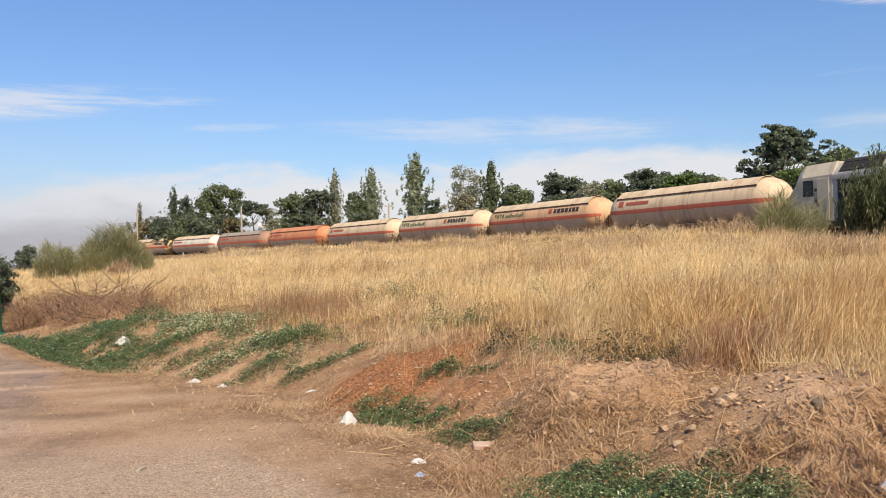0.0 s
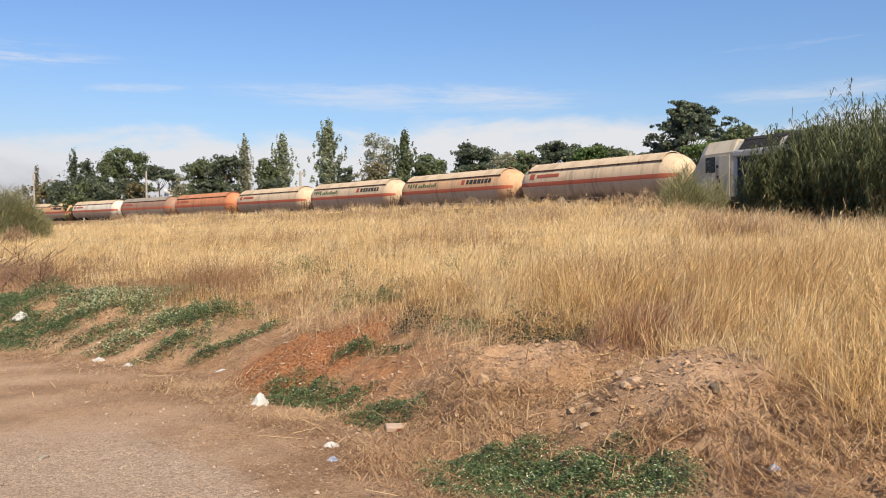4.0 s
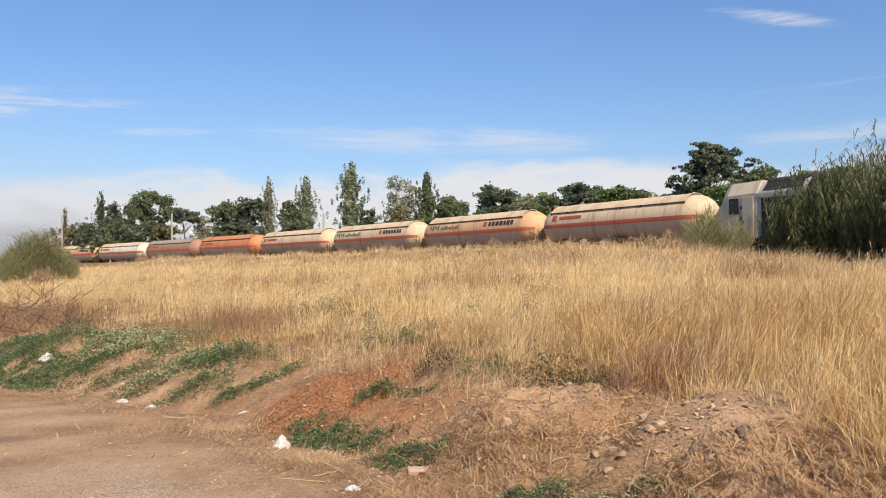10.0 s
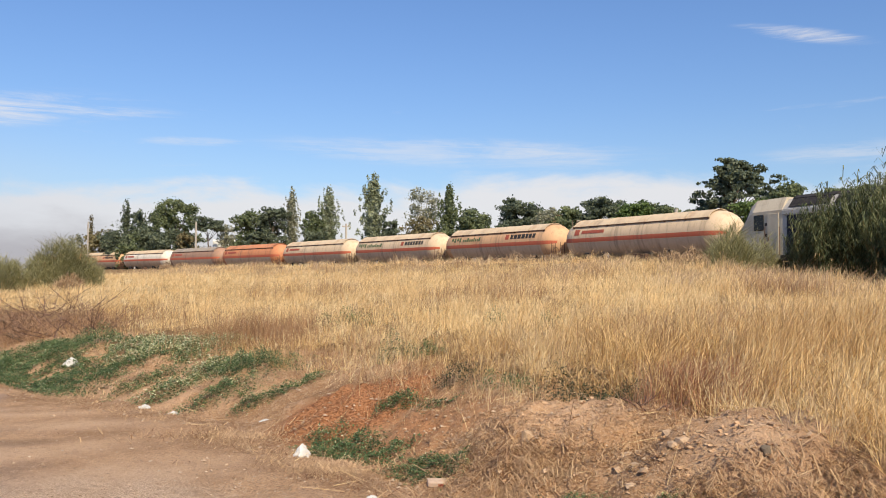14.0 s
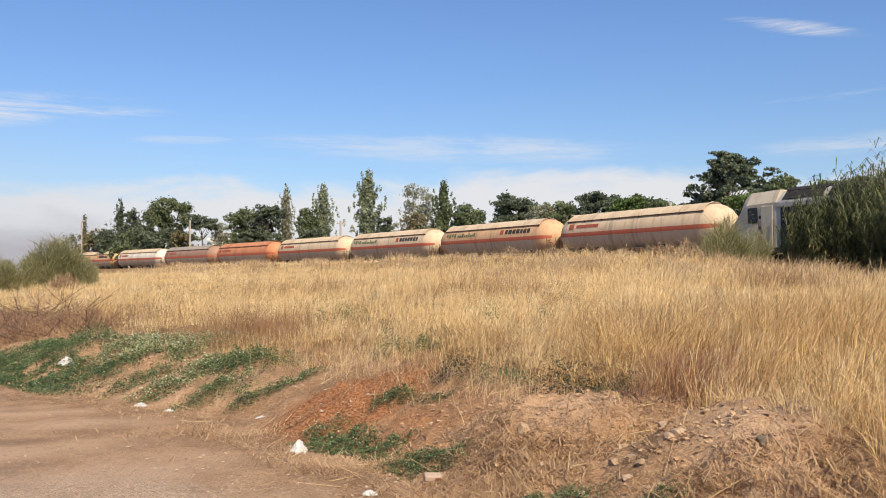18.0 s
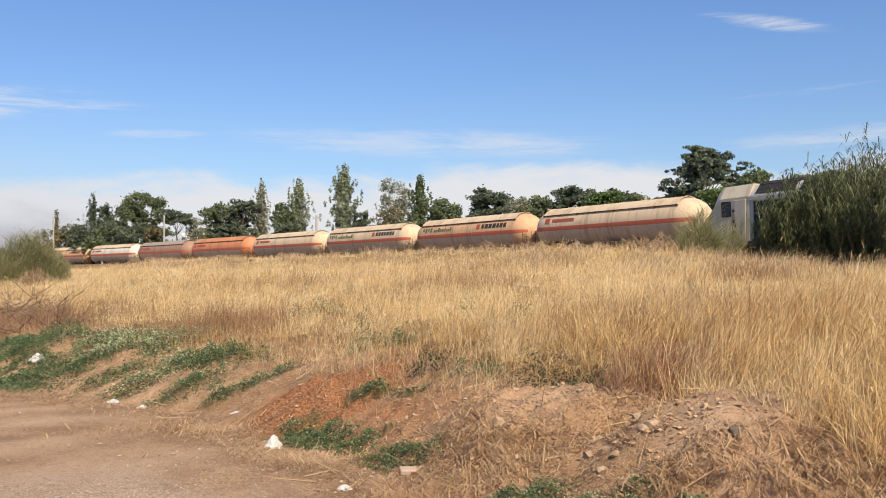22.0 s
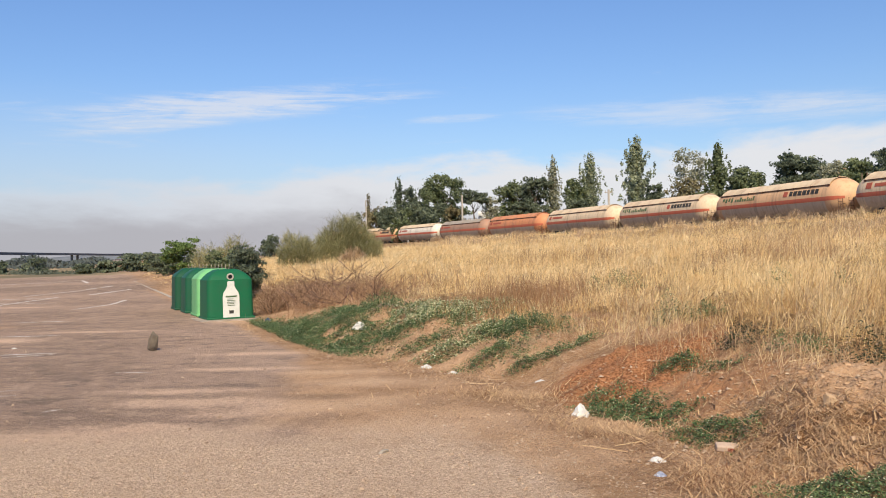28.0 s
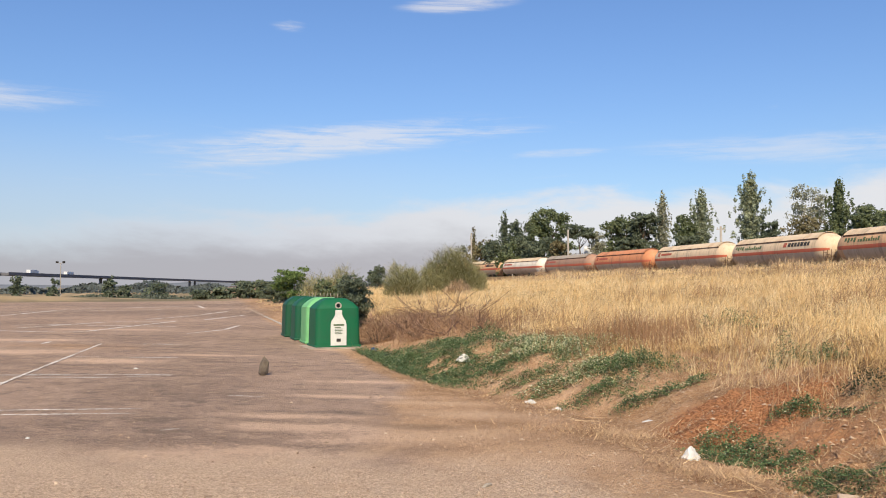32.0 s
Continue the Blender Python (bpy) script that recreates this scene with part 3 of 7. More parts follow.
def build_ground():
    i = np.arange(-222, 223)
    j = np.concatenate([np.arange(-222, -96, 3), np.arange(-96, 223)])
    gx = 0.8 + 1.5 * np.sinh(i * 0.0396)
    gy = 9.0 + 1.5 * np.sinh(j * 0.0396)
    X, Y = np.meshgrid(gx, gy)
    x, y = X.ravel(), Y.ravel()
    z = land(x, y)
    n, m = len(i), len(j)
    a = (np.arange(m - 1)[:, None] * n + np.arange(n - 1)[None, :]).ravel()
    me = mesh_np("ground", np.stack([x, y, z], 1), np.stack([a, a + 1, a + n + 1, a + n], 1), M["ground"], True)
    s = inland(x, y)
    dt = (x - track_x(np.clip(y, -60, 420))) * 0.82
    r = np.hypot(x, y)
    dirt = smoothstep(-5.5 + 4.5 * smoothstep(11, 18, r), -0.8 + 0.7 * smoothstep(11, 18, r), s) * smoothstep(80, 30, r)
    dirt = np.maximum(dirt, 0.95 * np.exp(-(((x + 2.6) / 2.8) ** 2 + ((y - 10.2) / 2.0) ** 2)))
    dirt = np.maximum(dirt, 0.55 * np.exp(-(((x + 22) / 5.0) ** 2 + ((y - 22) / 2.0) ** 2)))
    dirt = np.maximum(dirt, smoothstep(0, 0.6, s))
    red = np.exp(-((((x + 0.6) * 0.8 + (y - 12.0) * 0.6) / 1.5) ** 2 + (((x + 0.6) * -0.6 + (y - 12.0) * 0.8) / 1.25) ** 2))
    red = np.maximum(red, 0.8 * np.exp(-(((x - 0.35) / 0.6) ** 2 + ((y - 12.9) / 0.6) ** 2)))
    red = np.maximum(red, 0.52 * np.exp(-(((x - 0.3) / 1.8) ** 2 + ((y - 10.4) / 1.5) ** 2)))
    field = smoothstep(2.4, 4.2, s + 0.5 * wave(x * 0.7, y * 0.7, 12)) * np.where(bare(x, y), 0.12, 1.0)
    lawn = smoothstep(14, 20, dt) * smoothstep(-40, -15, x)
    gravel = smoothstep(11.2, 7.2, y - 0.12 * x + 0.6 * wave(x * 0.9, y * 0.9, 31)) * smoothstep(-0.8, -1.8, s)
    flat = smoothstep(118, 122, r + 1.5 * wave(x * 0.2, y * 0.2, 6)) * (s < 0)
    stain, pale = np.zeros_like(x), np.zeros_like(x)
    for cx, cy, ra, rb, turn in STAINS:
        c, s_ = math.cos(radians(turn)), math.sin(radians(turn))
        u, v = ((x - cx) * c + (y - cy) * s_) / ra, (-(x - cx) * s_ + (y - cy) * c) / rb
        stain = np.maximum(stain, np.exp(-(u * u + v * v)))
    for cx, cy, ra, rb, turn in PALE_AND_LIT:
        c, s_ = math.cos(radians(turn)), math.sin(radians(turn))
        u, v = ((x - cx) * c + (y - cy) * s_) / ra, (-(x - cx) * s_ + (y - cy) * c) / rb
        pale = np.maximum(pale, np.exp(-(u * u + v * v)))
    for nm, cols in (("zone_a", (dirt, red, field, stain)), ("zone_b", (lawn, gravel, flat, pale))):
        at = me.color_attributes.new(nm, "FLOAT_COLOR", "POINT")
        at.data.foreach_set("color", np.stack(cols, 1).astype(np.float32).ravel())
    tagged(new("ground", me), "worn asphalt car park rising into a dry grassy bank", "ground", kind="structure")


build_ground()


# ---------------------------------------------------------------- grass, stalks and weeds
def blades(name, mat, x, y, h, w, lean, droop, rng, z=None, heads=False):
    """Bent blades: each a quad and a tip, leaning and drooping at random with a common wind."""
    n = len(x)
    z = land(x, y) - 0.03 if z is None else z
    a = rng.uniform(0, 2 * np.pi, n)
    wind = np.array([0.35, 0.1])
    dx, dy = np.cos(a) * lean + wind[0] * lean, np.sin(a) * lean + wind[1] * lean
    t = rng.uniform(0, np.pi, n)
    ux, uy = np.cos(t) * w / 2, np.sin(t) * w / 2
    P = np.stack([x, y, z], 1)
    mid = P + np.stack([dx * 0.35 * h, dy * 0.35 * h, h * 0.58], 1)
    tip = P + np.stack([dx * (1 + droop) * h, dy * (1 + droop) * h, h * (1.0 - 0.25 * droop)], 1)
    U = np.stack([ux, uy, np.zeros(n)], 1)
    k = 0.85 if not heads else 1.0
    V = np.stack([P - U, P + U, mid + U * k, mid - U * k, tip], 1).reshape(-1, 3)
    b = np.arange(n) * 5
    return mesh_np(name, V, [np.stack([b, b + 1, b + 2, b + 3], 1), np.stack([b + 3, b + 2, b + 4], 1)], mat)


def scatter(rng, n, r0, r1, power, a0=-62, a1=62):
    """Points over the field, thinning out with the distance."""
    r = r0 + (r1 - r0) * rng.uniform(0, 1, n) ** power
    a = np.radians(rng.uniform(a0, a1, n))
    return r * np.sin(a), r * np.cos(a), r


def patchy(x, y, seeds):
    return np.clip(0.5 + 1.7 * (fractal(x * 0.55, y * 0.55, seeds) - 0.5), 0, 1)


# darker tufts: x, y, spread across and along, blades
TUFTS = ((-3.0, 18.4, 0.9, 0.8, 2600), (-5.8, 22.4, 1.2, 0.8, 250), (4.6, 14.6, 1.2, 0.7, 1300), (10.5, 22.5, 0.7, 0.6, 800), (2.6, 24.5, 1.2, 0.8, 1200), (-0.6, 15.6, 0.6, 0.4, 200), (3.9, 12.6, 0.9, 0.5, 900), (-8.9, 24.3, 1.4, 0.9, 700), (-3.0, 33.0, 2.0, 1.2, 900), (6.5, 34.0, 2.2, 1.4, 900))


def curved(name, mat, P, h, lean, turn, bend, w, rng, seg=3):
    """Arching blades: each a strip of quads and a tip that leans towards its turn and bends further along its length."""
    n = len(P)
    face = rng.uniform(0, np.pi, n)
    U = np.stack([np.cos(face) * w / 2, np.sin(face) * w / 2, np.zeros(n)], 1)
    rows, q = [], P.copy()
    th = np.clip(lean, 0, 1.25)
    step = h / seg
    rows.append((q - U, q + U))
    for k in range(seg):
        d = np.stack([np.sin(th) * np.cos(turn), np.sin(th) * np.sin(turn), np.cos(th)], 1)
        q = q + d * step[:, None]
        th = th + bend / seg
        f = 1 - 0.28 * (k + 1) / seg
        rows.append((q,) if k == seg - 1 else (q - U * f, q + U * f))
    V = np.stack([v for r in rows for v in r], 1).reshape(-1, 3)
    c = 2 * seg + 1
    b = np.arange(n) * c
    F = [np.concatenate([np.stack([b + 2 * k, b + 2 * k + 1, b + 2 * k + 3, b + 2 * k + 2], 1) for k in range(seg - 1)]), np.stack([b + c - 3, b + c - 2, b + c - 1], 1)]
    return mesh_np(name, V, F, mat), q, d


def build_grass():
    rng = np.random.default_rng(11)
    # tufts, each of many blades leaning out of one foot
    tx, ty, tr = scatter(rng, 86000, 4.5, 100, 1.45, -50, 54)
    s = inland(tx, ty)
    dt = (tx - track_x(ty)) * 0.82
    start = 2.7 + 0.8 * wave(tx * 0.8, ty * 0.8, 21) - 1.9 * smoothstep(2.4, 4.4, tx) + 1.1 * smoothstep(-4, -9, tx)
    start = np.where((tr > 31) & (tx < -14), 0.9, start)
    clump = fractal(tx * 1.25, ty * 1.25, 47, 3)
    ok = (s > start) & (dt < -4.2) & (rng.uniform(0, 1, len(tx)) < smoothstep(0, 1.0, s - start) + 0.12) & ~bare(tx, ty)
    ok &= rng.uniform(0, 1, len(tx)) < 0.42 + 1.3 * smoothstep(0.34, 0.56, clump)
    tx, ty, tr, s, clump = tx[ok], ty[ok], tr[ok], s[ok], clump[ok]
    swell = patchy(tx * 1.8, ty * 1.8, 31)
    tall = rng.uniform(0.30, 0.80, len(tx)) * (0.30 + 0.60 * swell + 0.85 * smoothstep(0.38, 0.66, clump)) * (0.65 + 0.35 * smoothstep(2, 6, s) - 0.25 * smoothstep(7.5, 3, s) * smoothstep(1, -2, tx))
    tall *= (0.70 + 0.25 * smoothstep(18, 9, tr)) * (1 + 0.32 * smoothstep(2, 6, tx) * smoothstep(24, 10, tr))
    tall *= 1 - 0.35 * smoothstep(14, 17, tx) * smoothstep(36, 30, ty)
    foot = land(tx, ty) - 0.03
    for near in (True, False):
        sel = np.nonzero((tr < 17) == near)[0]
        per = np.where(tr[sel] < 17, 10, np.where(tr[sel] < 40, 9, 7))
        i = np.repeat(sel, per)
        n = len(i)
        spread = 0.07 + 0.005 * tr[i]
        a, q = rng.uniform(0, 2 * np.pi, n), rng.uniform(0, 1, n)
        P = np.stack([tx[i] + spread * q * np.cos(a), ty[i] + spread * q * np.sin(a), foot[i]], 1)
        h = tall[i] * rng.uniform(0.5, 1.15, n)
        lean = np.where(rng.uniform(0, 1, n) < 0.24, rng.uniform(0.5, 1.15, n), np.abs(rng.normal(0.24 if near else 0.22, 0.44 if near else 0.42, n)))
        own = 9.0 * fractal(tx * 0.9, ty * 0.9, 17)[i]
        vx, vy = 0.8 * np.cos(a) + 0.45 * np.cos(own) + 0.42, 0.8 * np.sin(a) + 0.45 * np.sin(own)
        bend = np.abs(rng.normal(0.55, 0.65, n))
        w = (0.0036 if near else 0.0030) * rng.uniform(0.5, 1.7, n) + 0.00020 * tr[i] * rng.uniform(0.5, 1.7, n)
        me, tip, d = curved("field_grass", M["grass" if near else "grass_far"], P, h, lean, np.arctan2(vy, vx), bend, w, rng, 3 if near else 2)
        tagged(new("field_grass", me), "tall dry golden grass along the foot of the field" if near else "tall dry golden grass covering the sloping field", "grass", kind="stuff")
        # feathery seed heads, three short bristles each
        r = tr[i]
        top = (r < 50) & (rng.uniform(0, 1, n) < (0.30 if near else 0.27)) & (lean < 0.8)
        T, D, r = tip[top], d[top], r[top]
        k = len(T)
        V = []
        ln = rng.uniform(0.045, 0.13, k)[:, None] * (0.7 + 0.012 * r)[:, None]
        for j in range(2):
            Dj = D + rng.normal(0, 0.30, D.shape)
            f = rng.uniform(0, np.pi, k)
            Uh = np.stack([np.cos(f), np.sin(f), np.zeros(k)], 1) * (0.0026 + 0.00018 * r)[:, None]
            B = T - D * ln * (0.75 - 0.5 * j)
            V.append(np.stack([B, B + Dj * ln * 0.45 + Uh, B + Dj * ln, B + Dj * ln * 0.45 - Uh], 1))
        V = np.concatenate(V).reshape(-1, 3)
        b = np.arange(len(V) // 4) * 4
        me = mesh_np("seed_heads", V, np.stack([b, b + 1, b + 2, b + 3], 1), M["seed"])
        tagged(new("seed_heads", me), "pale feathery seed heads above the dry grass", "grass", kind="stuff")
    # broken pale stalks near the foot of the bank and lying straw
    x, y, r = scatter(rng, 300000, 4.5, 26, 1.15, -55, 50)
    s = inland(x, y)
    ragged = s + 0.35 * (fractal(x * 1.4, y * 1.4, 44, 4) - 0.5)
    thick = patchy(x * 1.9, y * 1.9, 41) * 0.62 + 0.20 * smoothstep(-0.2, 0.8, x) * smoothstep(-0.2, 0.3, s) + 0.52 * np.exp(-((ragged + 0.10) / 0.30) ** 2)
    bald = np.exp(-(np.hypot(x - 1.80, y - 9.0) / 0.62) ** 4) + np.exp(-(np.hypot(x - 3.10, y - 7.4) / 0.62) ** 4)
    ok = (s > -1.4) & (s < 4.0) & (thick - 0.34 * bald + rng.normal(0, 0.15, len(x)) > 0.50 + 0.26 * smoothstep(-0.35, -1.0, s))
    heaps = ((0.45, 7.55, 0.28, 0.26, 4200), (1.25, 8.15, 0.34, 0.18, 3200), (0.85, 8.9, 0.30, 0.35, 900), (2.5, 6.65, 0.36, 0.20, 2400), (3.2, 5.9, 0.45, 0.26, 4200), (3.5, 6.5, 0.25, 0.25, 1200), (2.45, 8.6, 0.25, 0.3, 400), (-0.6, 9.6, 0.35, 0.16, 1500), (-2.2, 11.6, 0.7, 0.25, 1600), (-5.4, 16.2, 0.6, 0.4, 1500), (-4.4, 15.7, 0.5, 0.3, 1300), (-3.4, 15.0, 0.45, 0.3, 1300), (-6.2, 17.4, 0.5, 0.35, 1000), (-2.7, 14.1, 0.35, 0.25, 800))
    loose = int(ok.sum())
    x = np.concatenate([x[ok]] + [rng.normal(hx, ha, hn) for hx, hy, ha, hb, hn in heaps])
    y = np.concatenate([y[ok]] + [rng.normal(hy, hb, hn) for hx, hy, ha, hb, hn in heaps])
    r = np.hypot(x, y)
    n = len(x)
    a = rng.uniform(0, np.pi, n)
    ln = np.minimum(rng.exponential(0.060, n) + 0.03, 0.30) * np.where(r > 12, 0.75, 1.0)
    wd = np.where(rng.uniform(0, 1, n) < 0.22, 2.1, 1.0) * rng.uniform(0.0020, 0.0055, n) * (0.7 + r / 18)
    d = np.stack([np.cos(a), np.sin(a)], 1) * ln[:, None] / 2
    nn = np.stack([-np.sin(a), np.cos(a)], 1) * wd[:, None] / 2
    P = np.stack([x, y], 1)
    qv = np.stack([P - d - nn, P + d - nn, P + d + nn, P - d + nn], 1).reshape(-1, 2)
    z = np.repeat(land(x, y), 4) + 0.010 + np.tile([0, 1, 1, 0], n) * np.repeat(rng.uniform(-0.02, 0.05, n) * (0.4 + ln * 4) * np.where(np.arange(n) >= loose, 1.7, 1.0), 4)
    b = np.arange(n) * 4
    me = mesh_np("straw", np.column_stack([qv, z]), np.stack([b, b + 1, b + 2, b + 3], 1), M["straw"])
    tagged(new("straw", me), "broken dry straw and stalks littering the bank", "straw", kind="stuff")
    # stubble and single tall stems on the bank
    x, y, r = scatter(rng, 34000, 5, 26, 1.1, -50, 55)
    s = inland(x, y)
    ok = (s > 1.3) & (s < 4.5) & (patchy(x * 1.3, y * 1.3, 55) > 0.45) & (~bare(x, y) | (rng.uniform(0, 1, len(x)) < 0.12))
    x, y, r = x[ok], y[ok], r[ok]
    n = len(x)
    me = blades("stalks", M["stalk"], x, y, rng.exponential(0.13, n) + 0.05, (0.003 + 0.0003 * r), rng.uniform(0.1, 1.2, n), rng.uniform(0, 0.3, n), rng)
    tagged(new("dry_stalks", me), "reddish brown dry stalks along the foot of the grass", "stalks", kind="stuff")
    x, y, r = scatter(rng, 20000, 5, 17, 1.0, -32, 50)
    s = inland(x, y)
    ok = (s > 2.0 - 1.2 * smoothstep(2.4, 4.0, x)) & ~bare(x, y) & (rng.uniform(0, 1, len(x)) < 0.25 + 0.75 * smoothstep(5.5, 2.5, s))
    x, y, r = x[ok], y[ok], r[ok]
    n = len(x)
    me, _, _ = curved("broken_stalks", M["stalk"], np.stack([x, y, land(x, y) - 0.02], 1), rng.uniform(0.15, 0.75, n), rng.uniform(0.0, 1.2, n), rng.uniform(0, 6.28, n), rng.normal(0.3, 1.4, n), rng.uniform(0.003, 0.0085, n), rng, 3)
    tagged(new("broken_stalks", me), "broken pale stalks bent over at the edge of the grass", "stalks", kind="stuff")
    x, y = rng.normal(3.42, 0.36, 1700), rng.normal(9.75, 0.40, 1700)
    me = blades("stems", M["red_stalk"], x, y, rng.uniform(0.15, 0.6, 1700), rng.uniform(0.004, 0.008, 1700), rng.uniform(0.05, 0.9, 1700), rng.uniform(0, 0.3, 1700), rng)
    tagged(new("reddish_stems", me), "reddish dead stems behind the earth heaps", "stalks", kind="stuff")
    # darker reddish tufts standing in the field
    xs, ys = [], []
    for cx, cy, a, b, k in TUFTS:
        xs.append(rng.normal(cx, a, k))
        ys.append(rng.normal(cy, b, k))
    x, y = np.concatenate(xs), np.concatenate(ys)
    k = len(x)
    me = blades("tufts", M["tuft"], x, y, rng.uniform(0.25, 0.8, k), 0.0025 + 0.00022 * np.hypot(x, y), np.abs(rng.normal(0.3, 0.6, k)), rng.uniform(0, 0.5, k), rng)
    tagged(new("reddish_tufts", me), "reddish brown dry tufts among the golden grass", "grass", kind="stuff")
    # long twigs strewn on the bank
    x, y, r = scatter(rng, 700, 6.5, 20, 1.0, -50, 45)
    s = inland(x, y)
    ok = (s > -0.5) & (s < 3.2)
    x, y = x[ok], y[ok]
    k = len(x)
    a, ln = rng.uniform(0, np.pi, k), rng.uniform(0.12, 0.45, k)
    p = np.stack([x, y, land(x, y) + 0.02], 1)
    qx, qy = x + np.cos(a) * ln, y + np.sin(a) * ln
    q = np.stack([qx, qy, land(qx, qy) + rng.uniform(0.01, 0.16, k)], 1)
    u, w_ = np.stack([-np.sin(a), np.cos(a), np.zeros(k)], 1) * 0.0034, np.array([0, 0, 0.006])
    V = np.stack([p - u, p + u, p + w_, q - u * 0.5, q + u * 0.5, q + w_ * 0.5], 1).reshape(-1, 3)
    bb = np.arange(k) * 6
    F = [np.stack([bb, bb + 1, bb + 4, bb + 3], 1), np.stack([bb + 1, bb + 2, bb + 5, bb + 4], 1), np.stack([bb + 2, bb, bb + 3, bb + 5], 1)]
    tagged(new("strewn_twigs", mesh_np("strewn_twigs", V, F, M["stalk"])), "thin dry twigs lying on the bank", "twigs", kind="stuff")
    # brown brush along the crest and in the field
    x, y, r = scatter(rng, 190000, 24, 95, 1.0, -40, 55)
    s = inland(x, y)
    dt = (x - track_x(y)) * 0.82
    ok = (dt < -3.5) & (dt > -16) & (patchy(x * 0.42, y * 0.42, 61) + 0.30 * smoothstep(-11, -5, dt) > 0.56)
    x, y, r = x[ok], y[ok], r[ok]
    n = len(x)
    me = blades("brush", M["brush"], x, y, rng.uniform(0.2, 0.75, n) * (0.35 + 1.2 * patchy(x * 1.2, y * 1.2, 63)), 0.004 + 0.00042 * r, rng.uniform(0.1, 1.1, n), rng.uniform(0, 0.5, n), rng)
    tagged(new("brown_brush", me), "brown dried brush along the crest by the railway", "brush", kind="stuff")
    # grass over the far side of the line
    x, y, r = scatter(rng, 60000, 45, 190, 1.0, -40, 40)
    dt = (x - track_x(y)) * 0.82
    ok = (dt > 4) & (dt < 16 + 30 * (x < -22))
    x, y, r = x[ok], y[ok], r[ok]
    n = len(x)
    me = blades("verge", M["grass"], x, y, rng.uniform(0.2, 0.6, n), 0.02 + 0.0006 * r, rng.uniform(0.1, 0.5, n), rng.uniform(0, 0.5, n), rng)
    tagged(new("verge_grass", me), "dry grass on the far verge of the railway", "grass", kind="stuff")


build_grass()

# ends, half width, height and share of pale flowers of each green patch
PATCHES = ((-8.2, 18.4, -5.8, 16.4, 0.55, 0.14, 0.05), (-10.4, 21.4, -8.3, 18.8, 0.6, 0.16, 0.05), (-7.6, 19.7, -6.8, 19.6, 0.65, 0.30, 0.04), (-9.8, 22.0, -8.4, 20.6, 0.7, 0.22, 0.05), (-7.0, 18.5, -6.3, 18.4, 0.35, 0.20, 0.06),
           (-6.4, 19.2, -5.4, 18.8, 0.55, 0.18, 0.40), (-5.1, 18.2, -3.8, 17.7, 0.70, 0.22, 0.45), (-4.9, 15.4, -4.3, 16.4, 0.24, 0.16, 0.06), (-5.9, 17.0, -5.1, 16.8, 0.28, 0.14, 0.10), (-4.2, 15.1, -3.7, 15.1, 0.32, 0.14, 0.30),
           (-3.6, 15.8, -3.0, 16.0, 0.42, 0.18, 0.35), (-2.9, 15.8, -2.2, 15.4, 0.50, 0.24, 0.08), (-3.3, 13.95, -2.5, 14.5, 0.30, 0.20, 0.08), (-2.5, 13.4, -1.3, 14.3, 0.15, 0.12, 0.12), (-5.0, 16.9, -4.2, 17.2, 0.30, 0.18, 0.12),
           (-1.05, 11.2, -0.65, 11.1, 0.17, 0.14, 0.06), (-1.05, 10.75, -0.45, 10.65, 0.24, 0.12, 0.05), (-0.4, 10.35, 0.05, 10.0, 0.20, 0.10, 0.05), (-0.05, 9.5, 0.6, 8.95, 0.20, 0.10, 0.05), (-0.2, 11.6, 0.2, 11.6, 0.16, 0.12, 0.04),
           (0.78, 7.25, 1.5, 7.25, 0.26, 0.13, 0.10), (1.15, 6.95, 2.05, 6.40, 0.32, 0.12, 0.10), (2.0, 6.3, 2.35, 6.1, 0.22, 0.12, 0.09), (1.7, 6.3, 2.2, 5.9, 0.22, 0.12, 0.10), (1.85, 10.05, 2.75, 9.95, 0.24, 0.50, 0.0), (0.72, 12.0, 0.97, 11.8, 0.22, 0.38, 0.0),
           (-1.2, 19.75, -0.9, 19.6, 0.26, 0.62, 0.01), (-1.8, 19.4, -1.55, 19.1, 0.2, 0.45, 0.12), (1.9, 17.6, 2.05, 17.4, 0.14, 0.6, 0.05), (3.0, 17.3, 3.2, 17.1, 0.16, 0.5, 0.05), (-0.2, 14.5, -0.05, 14.3, 0.13, 0.6, 0.1), (1.25, 11.2, 1.5, 10.9, 0.22, 0.32, 0.08), (0.2, 14.5, 0.55, 14.1, 0.18, 0.3, 0.10), (0.35, 11.0, 0.75, 10.9, 0.10, 0.08, 0.1), (-12.0, 23.4, -10.6, 21.6, 0.5, 0.16, 0.06), (0.6, 6.9, 0.9, 6.6, 0.12, 0.08, 0.08))


